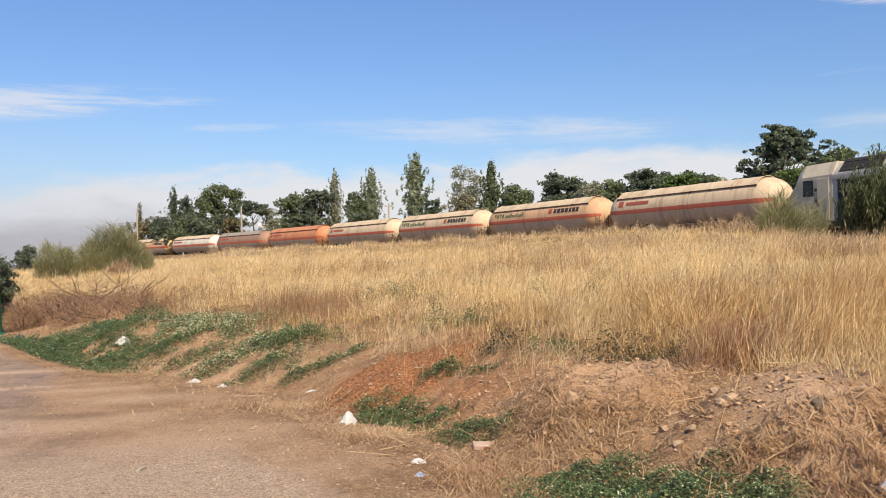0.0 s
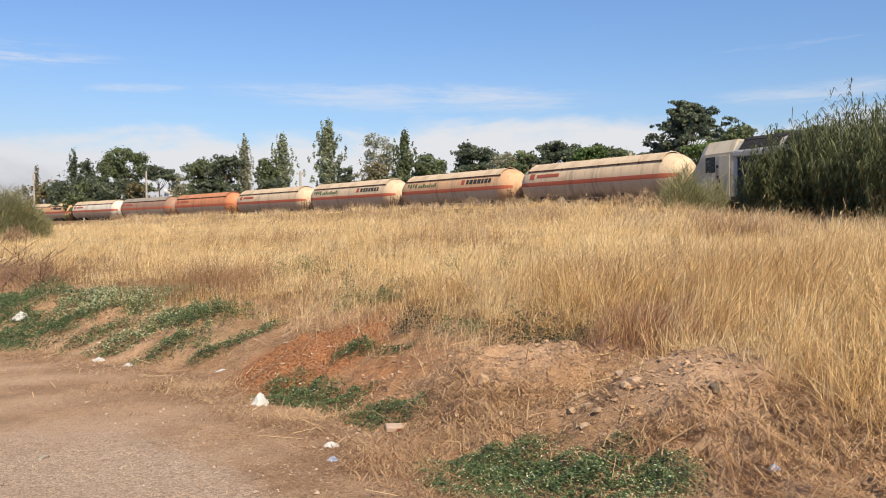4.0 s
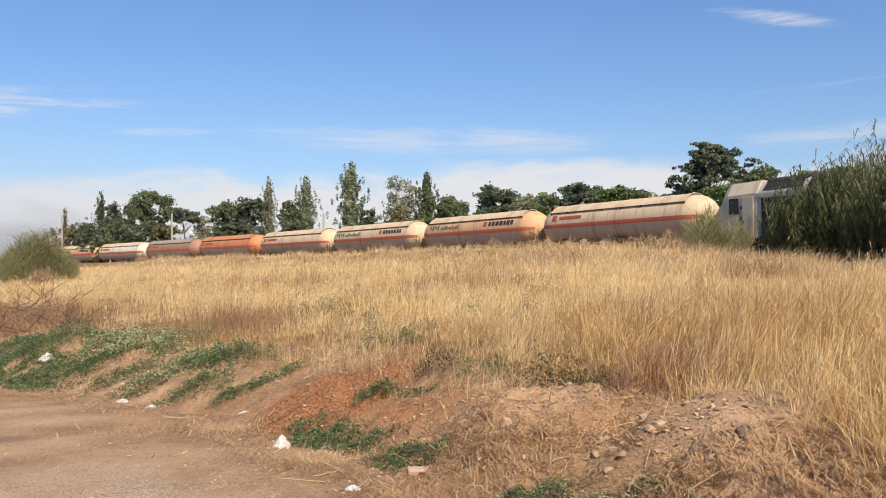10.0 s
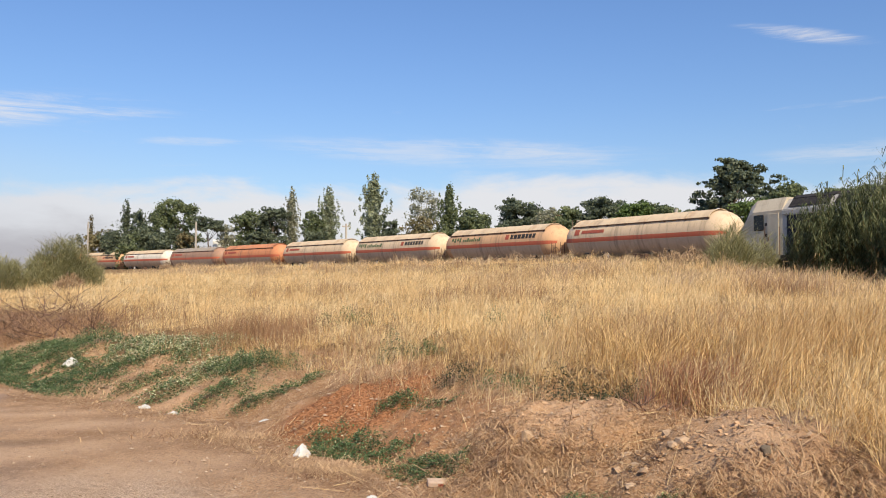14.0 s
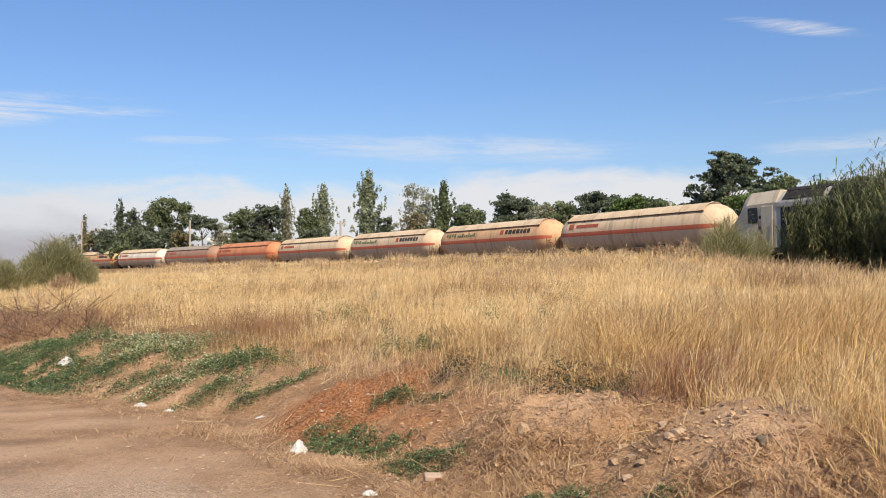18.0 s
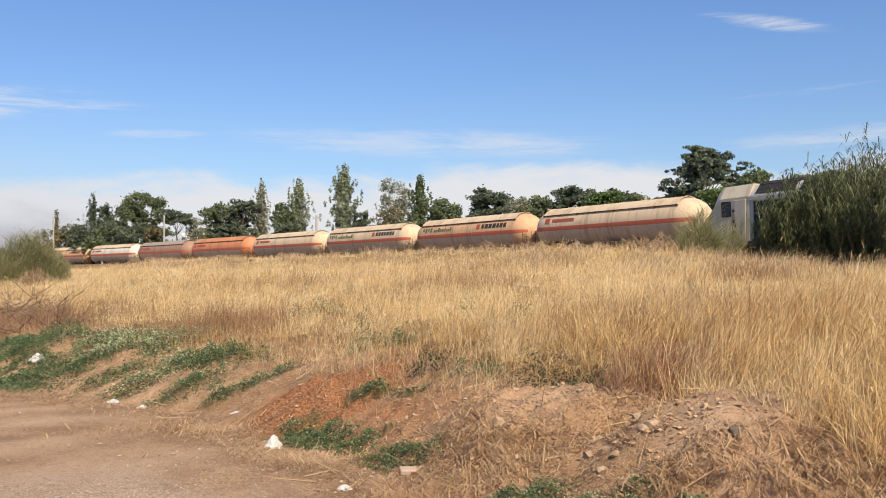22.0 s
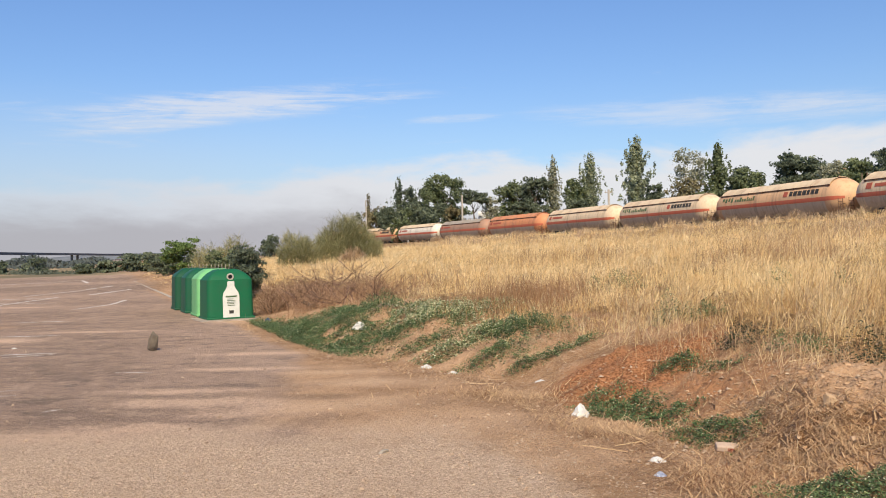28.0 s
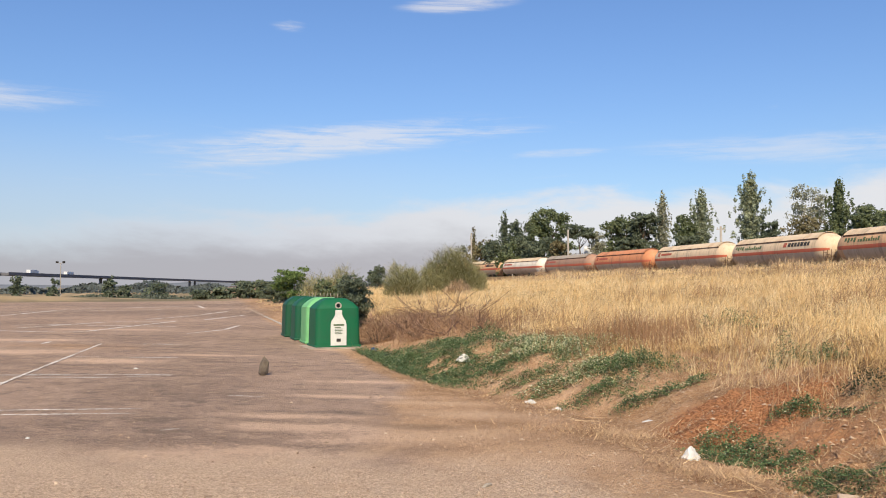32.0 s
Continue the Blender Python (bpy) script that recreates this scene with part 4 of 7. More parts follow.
def build_weeds():
    rng = np.random.default_rng(5)
    for x0, y0, x1, y1, half, high, flower in PATCHES:
        rich = empty("weed_patch", pose(0, 0, 0), label="low green leafy weeds with pale flowers on the bank" if flower > 0.2 else "low green leafy weeds creeping over the earth bank", category="weeds", group="green weeds on the bank")
        long = math.hypot(x1 - x0, y1 - y0)
        dist = math.hypot((x0 + x1) / 2, (y0 + y1) / 2)
        area = (long + 1.6 * half) * 2.4 * half
        leaf = 0.0086 + 0.00060 * dist
        n = int(min(30000, area * 1.6 / (leaf * leaf * 0.9)))
        half = half * 1.3
        f, q, rr = rng.uniform(0, 1, n), rng.uniform(0, 2 * np.pi, n), np.sqrt(rng.uniform(0, 1, n)) * 1.35
        x, y = x0 + (x1 - x0) * f + half * rr * np.cos(q), y0 + (y1 - y0) * f + half * rr * np.sin(q)
        clump = 0.55 * fractal(x * 1.5, y * 1.5, 88, 4) + 0.45 * fractal(x * 6.0, y * 6.0, 28, 3)
        keep = (inland(x, y) > -0.3 + 0.3 * clump) & (clump + rng.normal(0, 0.06, n) > (0.35 if dist > 9 else 0.32) + 0.13 * rr ** 2)
        x, y, rr, clump = x[keep], y[keep], rr[keep], clump[keep]
        n = len(x)
        dome = high * (1.65 if dist > 9 else 1.3) * np.clip(1.05 - rr ** 2 * 0.6, 0.1, 1) * (0.10 + 1.9 * np.clip(clump - 0.28, 0, 1)) * (0.7 + 0.6 * vnoise(x * 9, y * 9, 3))
        z = land(x, y) + 0.004 + dome * rng.uniform(0.0, 1, n) ** 0.45
        size = rng.uniform(0.6, 1.4, n) * leaf
        pale = rng.uniform(0, 1, n) < flower * (0.4 + 1.2 * vnoise(x * 3, y * 3, 14))
        for key, m in (("weed", ~pale), ("weed_pale", pale)):
            P = np.stack([x, y, z + (0.012 if key == "weed_pale" else 0)], 1)[m]
            sz = size[m] * (1.0 if key == "weed" or flower > 0.2 else 0.8)
            k = len(P)
            if not k:
                continue
            d1 = rng.normal(0, 1, (k, 3))
            d1[:, 2] *= 0.4
            d1 /= np.linalg.norm(d1, axis=1)[:, None]
            d2 = np.cross(d1, rng.normal(0, 0.42, (k, 3)) + np.array([0, 0, 1.0]))
            d2 /= np.linalg.norm(d2, axis=1)[:, None]
            V = np.stack([P - d1 * sz[:, None], P + d2 * sz[:, None] * 0.5, P + d1 * sz[:, None], P - d2 * sz[:, None] * 0.5], 1).reshape(-1, 3)
            bb = np.arange(k) * 4
            me = mesh_np("weed_patch", V, np.stack([bb, bb + 1, bb + 2, bb + 3], 1), M["weed_dark" if flower == 0 else key])
            tagged(part("leaf_cover" if key == "weed" else "flower_cover", me, None, rich), kind="stuff")


build_weeds()


# ---------------------------------------------------------------- trees and bushes
def leaves(P, out, size, rng, flat=0.7):
    """Diamond leaves or leaf clumps at the points P, roughly facing out."""
    k = len(P)
    d1 = rng.normal(0, 1, (k, 3))
    nrm = out + rng.normal(0, flat, (k, 3))
    d1 = np.cross(nrm, d1)
    d1 /= np.linalg.norm(d1, axis=1)[:, None] + 1e-9
    d2 = np.cross(nrm, d1)
    d2 /= np.linalg.norm(d2, axis=1)[:, None] + 1e-9
    s = (size * rng.uniform(0.5, 1.5, k))[:, None]
    V = np.stack([P - d1 * s, P + d2 * s * 0.65, P + d1 * s, P - d2 * s * 0.65], 1).reshape(-1, 3)
    b = np.arange(k) * 4
    return V, np.stack([b, b + 1, b + 2, b + 3], 1)


def lobes(kind, h, w, rng):
    """Centres and radii of the leafy lobes of a crown, from the foot of the tree."""
    L = []
    if kind == "poplar":
        # steep limbs all the way up, each a rising spray of leaves inside a spindle outline
        for i in range(64):
            f = 0.16 + 0.84 * (i + 0.5) / 64
            env = w * (min(1.0, f / 0.34) ** 0.6 if f < 0.34 else max(0.05, 1 - ((f - 0.34) / 0.68) ** 2.1))
            a, q = i * 2.4 + rng.uniform(-0.4, 0.4), math.sqrt(rng.uniform(0.05, 1.0))
            out = env * q * rng.uniform(0.95, 1.30)
            for j in range(3):
                g = j / 2
                o2 = out * (0.30 + 0.70 * g)
                fat = (0.15 * w + 0.10) * (1.15 - 0.70 * g)
                L.append((o2 * math.cos(a), o2 * math.sin(a), h * max(0.10, f - 0.20 * (1 - g)), fat, fat, h * 0.06))
    elif kind == "umbrella":
        for i in range(20):
            a, q = rng.uniform(0, 6.28), math.sqrt(rng.uniform(0, 1))
            L.append((w * q * math.cos(a), w * q * math.sin(a), h * rng.uniform(0.58, 0.93), w * 0.42, w * 0.42, h * 0.07))
    elif kind == "big":
        # a ragged cone of layered sprays, the limbs' ends standing out
        for i in range(88):
            f = 0.20 + 0.78 * (i / 87) ** 0.85
            rad = w * (0.16 + 1.02 * (1 - f ** 2.4)) * rng.uniform(0.7, 1.12)
            a, q = i * 2.4 + rng.uniform(-0.5, 0.5), rng.uniform(0.25, 1.0)
            big = w * rng.uniform(0.10, 0.20)
            L.append((rad * q * math.cos(a), rad * q * math.sin(a), h * (f - 0.05 * q + rng.uniform(-0.03, 0.03)), big, big, h * rng.uniform(0.03, 0.07)))
    else:
        n = 34 if kind != "bush" else 24
        low = 0.08 if kind != "bush" else 0.04
        for i in range(n):
            a, q = rng.uniform(0, 6.28), math.sqrt(rng.uniform(0, 1))
            f = rng.uniform(low, 0.9)
            rad = w * 0.80 * math.sqrt(max(0.10 if kind != "bush" else 0.5, 1 - ((f - 0.45) / 0.58) ** 2))
            L.append((rad * q * math.cos(a), rad * q * math.sin(a), h * f, w * rng.uniform(0.24, 0.40), w * rng.uniform(0.24, 0.40), h * rng.uniform(0.08, 0.13)))
        L.append((w * rng.uniform(-0.3, 0.3), w * rng.uniform(-0.3, 0.3), h * 0.90, w * 0.3, w * 0.3, h * 0.09))
    # break every lobe into smaller clumps
    fine = []
    for lx, ly, lz, a, b, c in L:
        k = {"poplar": 1, "big": 4}.get(kind, 6)
        for i in range(k):
            d = rng.normal(0, 1, 3)
            d = d / np.linalg.norm(d) * (rng.uniform(0.45, 1.15) if kind not in ("big", "poplar") else rng.uniform(0.3, 1.3) if kind == "big" else 0.2)
            f = {"big": rng.uniform(0.5, 0.85), "poplar": 0.95}.get(kind, rng.uniform(0.35, 0.70))
            fine.append((lx + d[0] * a, ly + d[1] * b, lz + d[2] * c, a * f, b * f, c * f))
    return L, fine


def tree(name, label, kind, x, y, top, w, mat, n, size, seeds, bark="bark", group="trees in the park", sink=0.0):
    rng = np.random.default_rng(seeds)
    z0 = ground_z(x, y) - sink
    h = top - z0
    t = empty(name, pose(x, y, z0), label=label, category="tree" if kind != "bush" else "bush", group=group)
    L, fine = lobes(kind, h, w, rng)
    # trunk with a slight bend and limbs into the lobes
    bm = bmesh.new()
    r0 = 0.018 * h + 0.05 if kind != "bush" else 0.05
    reach = 0.55 if kind != "poplar" else 0.9
    pts = [Vector((0.02 * h * math.sin(k * 1.3 + seeds) * (k > 0), 0.02 * h * math.cos(k * 1.7 + seeds) * (k > 0), h * reach * k / 4 - 0.15 * (k == 0))) for k in range(5)]
    for k in range(4):
        rod(pts[k], pts[k + 1], r0 * (1 - 0.2 * k), r0 * (1 - 0.2 * (k + 1)), 7, bm)
    part("trunk", bm, M[bark], t)
    bm = bmesh.new()
    for i, (lx, ly, lz, *_) in enumerate(L[:: {"poplar": 9, "big": 2}.get(kind, 3)]):
        k = min(4, max(1, int(lz * 0.55 / (h * reach) * 4)))
        p = pts[k]
        q = Vector((lx, ly, lz))
        m = (p + q) / 2 + Vector((0, 0, -0.03 * h))
        rod(p, m, r0 * 0.32, r0 * 0.24, 5, bm)
        rod(m, q, r0 * 0.24, r0 * 0.08, 5, bm)
    if kind != "bush":
        part("limb", bm, M[bark], t)
    Ps, Os = [], []
    vol = np.array([(l[3] * l[4] * l[5]) ** 0.66 for l in fine])
    for l, c in zip(fine, np.maximum(6, (n * vol / vol.sum()).astype(int))):
        d = rng.normal(0, 1, (c, 3))
        d /= np.linalg.norm(d, axis=1)[:, None]
        q = rng.uniform(0.2, 1, c)[:, None] ** 0.5 * (1 + {"big": 0.12, "poplar": 0.16}.get(kind, 0.30) * rng.normal(0, 1.5, (c, 1)) * (rng.uniform(0, 1, (c, 1)) < 0.6))
        Ps.append(np.array(l[:3]) + d * q * np.array(l[3:]))
        Os.append(d + np.array([0, 0, 0.3]))
    V, F = leaves(np.concatenate(Ps), np.concatenate(Os), size, rng)
    part("crown", mesh_np("crown", V, F, M[mat]), None, t)
    return t


# name, label, kind, x, y, top, half width, leaf, leaves, leaf size, bark
TREES = (
    ("bare_tree", "thin reddish half-bare tree beside the railway bank", "poplar", -50.3, 141.4, 12.5, 1.0, "rusty", 500, 0.22, "bark"),
    ("olive_tree", "low grey-green tree on the bank", "broad", -52.7, 140.5, 9.2, 2.4, "sparse", 1300, 0.24, "bark"),
    ("rusty_tree", "brownish rusty-leaved tree beside dark trees", "broad", -47.9, 140.1, 10.2, 2.5, "rusty", 1800, 0.24, "bark"),
    ("cypress", "dark pointed ragged conifer in the park", "poplar", -43.6, 138.3, 14.6, 2.3, "oak", 2400, 0.22, "bark"),
    ("dark_tree", "dark green dense tree in the park", "broad", -40.0, 136.2, 13.3, 2.9, "oak", 2800, 0.26, "bark"),
    ("broad_tree", "wide green leafy tree in the park", "broad", -34.3, 133.7, 14.6, 3.9, "broad", 4200, 0.26, "bark"),
    ("dark_tree", "low dark green tree at the foot of a taller one", "broad", -37.5, 131.0, 10.2, 2.6, "oak", 2200, 0.24, "bark"),
    ("umbrella_pine", "flat-topped dark pine with a bare trunk", "umbrella", -28.2, 127.0, 11.7, 1.9, "oak", 1700, 0.2, "bark"),
    ("young_tree", "small pale young tree beside a pine", "broad", -25.9, 129.5, 10.5, 1.5, "sparse", 900, 0.2, "bark"),
    ("broad_tree", "round green leafy tree on the lawn", "broad", -21.6, 124.2, 12.5, 2.7, "broad", 2800, 0.24, "bark"),
    ("dark_tree", "round dark green tree on the lawn", "broad", -18.2, 122.7, 12.5, 2.8, "oak", 2800, 0.24, "bark"),
    ("poplar", "slim pale white poplar on the lawn", "poplar", -15.6, 124.1, 15.5, 1.6, "sparse", 1900, 0.2, "pale_bark"),
    ("broad_tree", "rounded green tree beside a poplar", "broad", -12.3, 121.4, 11.9, 1.9, "broad", 2200, 0.22, "bark"),
    ("poplar", "pointed silver-green poplar on the lawn", "poplar", -10.2, 123.6, 15.6, 2.4, "poplar", 3000, 0.21, "pale_bark"),
    ("poplar", "tall full silver-green poplar with a pale trunk", "poplar", -3.7, 122.0, 17.3, 3.0, "poplar", 5200, 0.22, "pale_bark"),
    ("dark_tree", "small dark round tree beside the tall poplar", "broad", -1.2, 118.0, 10.4, 1.8, "oak", 1500, 0.22, "bark"),
    ("pale_tree", "airy pale-leaved tree with thin crown", "broad", 3.4, 122.0, 15.5, 2.9, "sparse", 2100, 0.2, "pale_bark"),
    ("autumn_tree", "low yellowish green tree under a pale tree", "broad", 2.7, 117.0, 11.0, 2.6, "rusty", 1300, 0.22, "bark"),
    ("poplar", "pointed dark green poplar among lower trees", "poplar", 6.9, 117.8, 15.4, 2.3, "broad", 3400, 0.22, "bark"),
    ("dark_tree", "dark green tree by the fence", "broad", 10.1, 115.6, 12.0, 2.4, "oak", 2300, 0.24, "bark"),
    ("dark_tree", "dense dark oak behind the railway fence", "broad", 14.8, 107.0, 12.5, 3.5, "oak", 4200, 0.24, "bark"),
    ("pale_tree", "thin pale tree between dark oaks", "broad", 17.7, 102.5, 11.2, 1.9, "sparse", 1200, 0.2, "bark"),
    ("broad_tree", "green tree behind the fence", "broad", 20.6, 101.9, 10.6, 2.4, "broad", 2300, 0.22, "bark"),
    ("dark_tree", "wide dark oak behind the fence", "broad", 23.8, 97.2, 11.8, 3.6, "oak", 4600, 0.23, "bark"),
    ("broad_tree", "light green tree beside a dark oak", "broad", 27.2, 94.2, 10.9, 2.5, "broad", 2500, 0.22, "bark"),
    ("broad_tree", "green tree beside the concrete pole", "broad", 29.4, 91.5, 10.5, 2.3, "broad", 2200, 0.22, "bark"),
    ("green_tree", "green tree between taller dark ones", "broad", 9.8, 111.6, 11.7, 2.6, "broad", 2600, 0.22, "bark"),
    ("dark_tree", "dark green tree in the tree line", "broad", 17.2, 106.7, 11.5, 2.8, "oak", 2600, 0.22, "bark"),
    ("broad_tree", "rounded green tree in the tree line", "broad", 19.4, 98.1, 10.7, 2.6, "broad", 2600, 0.22, "bark"),
    ("green_tree", "light green tree in the tree line", "broad", 26.0, 92.5, 10.9, 2.6, "bright", 2600, 0.20, "bark"),
    ("broad_tree", "green tree beyond the railway fence", "broad", 27.3, 85.8, 9.9, 2.4, "broad", 2400, 0.20, "bark"),
    ("dark_tree", "dark green tree beside the reeds", "broad", 29.5, 60.5, 8.4, 2.2, "oak", 2600, 0.16, "bark"),
    ("broad_tree", "green tree close behind the reeds", "broad", 31.0, 57.0, 8.0, 2.4, "broad", 2600, 0.16, "bark"),
    ("large_tree", "large dark tree with an open ragged crown", "big", 30.0, 74.1, 13.2, 4.3, "oak", 6200, 0.2, "bark"),
    ("dark_tree", "dark tree beside the large ragged one", "broad", 27.4, 75.6, 8.8, 2.2, "oak", 2200, 0.2, "bark"),
    ("green_tree", "bright green tree behind the reeds", "broad", 28.2, 64.8, 8.5, 3.0, "bright", 3200, 0.18, "bark"),
    ("broad_tree", "green tree rising behind the reeds", "broad", 32.0, 67.2, 10.3, 2.4, "broad", 2800, 0.18, "bark"),
    ("broad_tree", "green tree behind the reed bed", "broad", 36.0, 64.0, 9.8, 3.0, "broad", 2800, 0.2, "bark"),
    ("dark_tree", "dark undergrowth tree behind the railway", "broad", 31.5, 83.0, 8.4, 3.0, "oak", 2300, 0.22, "bark"),
    ("fig_tree", "spreading yellow-green fig tree beyond the bottle banks", "bush", -39.3, 64.0, 3.6, 1.9, "bright", 4200, 0.105, "bark"),
    ("fig_tree", "dark green low fig beside the car park edge", "bush", -42.6, 66.4, 2.4, 1.4, "oak", 2400, 0.105, "bark"),
    ("round_tree", "small round dark tree on the hillside", "broad", -57.0, 116.7, 5.3, 1.5, "oak", 1000, 0.18, "bark"),
    ("round_tree", "small round dark tree on the hillside", "broad", -53.2, 107.6, 4.4, 1.3, "oak", 700, 0.18, "bark"),
    ("fig_tree", "dark green thicket at the far car park edge", "bush", -52.5, 81.0, 2.6, 2.2, "oak", 2600, 0.13, "bark"),
    ("fig_tree", "low green thicket at the far car park edge", "bush", -61.0, 95.0, 2.4, 2.8, "broad", 2600, 0.15, "bark"),
    ("fig_tree", "dark leafy fig shrub behind the bottle banks", "bush", -16.2, 30.6, 2.45, 1.1, "oak", 3600, 0.07, "bark"),
    ("fig_tree", "leafy green shrub behind the bottle banks", "bush", -19.4, 34.6, 2.4, 1.3, "broad", 3000, 0.075, "bark"),
)
for i, (nm, lb, kd, tx, ty, tz, tw, mt, cnt, sz, bk) in enumerate(TREES):
    tree(nm, lb, kd, tx, ty, tz, tw, mt, int(cnt * 2.4), sz * 0.66, 100 + i, bk)


for i, (bx, by, bt, bw, mt) in enumerate(((9, 104, 8.2, 2.4, "oak"), (13, 99, 8.0, 2.6, "oak"), (17, 95, 8.3, 2.6, "broad"), (20.5, 92, 8.0, 2.4, "oak"), (24, 89, 7.8, 2.4, "broad"), (27.5, 85, 7.6, 2.4, "oak"),
                                             (-44, 133, 9.4, 2.4, "oak"), (-40, 129, 9.2, 2.2, "broad"), (-35, 128, 9.4, 2.4, "oak"), (-31, 126, 9.0, 2.0, "rusty"), (5, 112, 8.8, 2.0, "broad"), (30, 79, 8.0, 2.6, "bright"), (-49, 139, 9.3, 2.2, "rusty"), (-46, 136, 9.6, 2.4, "oak"), (-42.5, 132, 9.4, 2.4, "oak"), (-37.5, 130, 9.6, 2.4, "oak"), (-33, 128.5, 9.6, 2.4, "oak"), (-20, 121, 9.0, 2.2, "oak"), (-11.5, 119.5, 9.0, 2.2, "oak"), (7.5, 114, 8.8, 2.4, "oak"))):
    tree("shrub", "dense green undergrowth shrub below the park trees", "bush", bx, by, bt, bw, mt, 3200, 0.17, 700 + i, group="undergrowth shrubs")


def broom(label, x, y, top, w, n, seeds, mat="broom", name="broom_bush", dry=0.0, sink=0.1):
    """A bush of many thin upright green rods fanning out of one foot."""
    rng = np.random.default_rng(seeds)
    z0 = ground_z(x, y) - sink
    h = top - z0
    t = empty(name, pose(x, y, z0), label=label, category="bush", group="bushes round the field")
    bm = bmesh.new()
    for i in range(9):
        a, q = rng.uniform(0, 6.28), rng.uniform(0.2, 0.7)
        rod((0.1 * math.cos(a), 0.1 * math.sin(a), 0), (w * q * math.cos(a), w * q * math.sin(a), h * 0.5), 0.035, 0.015, 5, bm)
    part("stem", bm, M["bark"], t)
    a, q = rng.uniform(0, 2 * np.pi, n), np.sqrt(rng.uniform(0, 1, n))
    f = rng.uniform(0.0, 0.92, n) ** 0.8
    bx, by = w * q * 0.72 * np.cos(a), w * q * 0.72 * np.sin(a)
    lump = 0.22 + 1.25 * fractal(bx / w * 2.2 + seeds, by / w * 2.2, 3, 3)
    roof = h * np.sqrt(np.clip(1 - (q * 0.85) ** 2, 0.02, 1)) * lump
    bz = roof * f
    ln = roof * 0.13 * rng.uniform(0.4, 1.8, n)
    dx, dy = np.cos(a) * (0.25 + 0.35 * q) + rng.normal(0, 0.75, n), np.sin(a) * (0.25 + 0.35 * q) + rng.normal(0, 0.75, n)
    tt = rng.uniform(0, np.pi, n)
    wd = 0.0019 * math.hypot(x, y) / 8 + 0.003
    U = np.stack([np.cos(tt), np.sin(tt), np.zeros(n)], 1) * wd
    P = np.stack([bx, by, bz], 1)
    T = P + np.stack([dx * ln, dy * ln, ln], 1)
    V = np.stack([P - U, P + U, T], 1).reshape(-1, 3)
    b = np.arange(n) * 3
    tagged(part("foliage", mesh_np("foliage", V, np.stack([b, b + 1, b + 2], 1), M[mat]), None, t), kind="stuff")
    return t


broom("yellow-green broom bush in front of the railway", 15.9, 40.2, 4.9, 1.7, 7000, 301)
broom("pale broom bush beside the reeds", 17.8, 41.0, 4.6, 1.2, 2200, 302)
broom("feathery green broom bush on the hillside", -22.6, 57.0, 4.5, 2.3, 8500, 303)
broom("feathery green broom bush on the hillside", -21.0, 57.4, 3.7, 2.0, 6000, 304)
broom("low green broom bush on the hillside", -24.6, 54.5, 3.5, 2.0, 6500, 305)
broom("low green broom bush above the bottle banks", -23.4, 43.5, 3.2, 1.6, 3800, 306)
broom("low green broom bush above the bottle banks", -26.5, 46.5, 3.1, 1.8, 3800, 307)
for i, (bx, by, bt, bw) in enumerate(((2.9, 58.5, 0.8, 1.0), (5.2, 54.4, 0.9, 1.1), (6.1, 52.7, 0.8, 0.9), (6.9, 51.2, 1.0, 1.0), (7.7, 50.0, 0.9, 1.1), (8.6, 48.6, 1.0, 1.0), (9.5, 46.8, 0.8, 1.0), (10.6, 44.4, 0.75, 0.9), (11.6, 42.4, 0.7, 0.8),
                                          (12.7, 40.0, 1.0, 1.0), (13.5, 38.6, 1.0, 0.9), (-7.2, 74.8, 0.8, 1.2), (-3.0, 68.0, 0.7, 1.0), (-24.3, 98.9, 0.9, 1.4), (-27.2, 102.6, 0.9, 1.4), (-15.0, 86.0, 0.7, 1.2))):
    broom("rounded tussock of brown dried brush beside the railway", bx, by, ground_z(bx, by) + bt * 0.85, bw * 1.2, 1500, 320 + i, "brush", "dry_tussock")
broom("brownish dry bush on the hillside", -19.0, 50.0, 2.5, 1.2, 3000, 308, "brush")


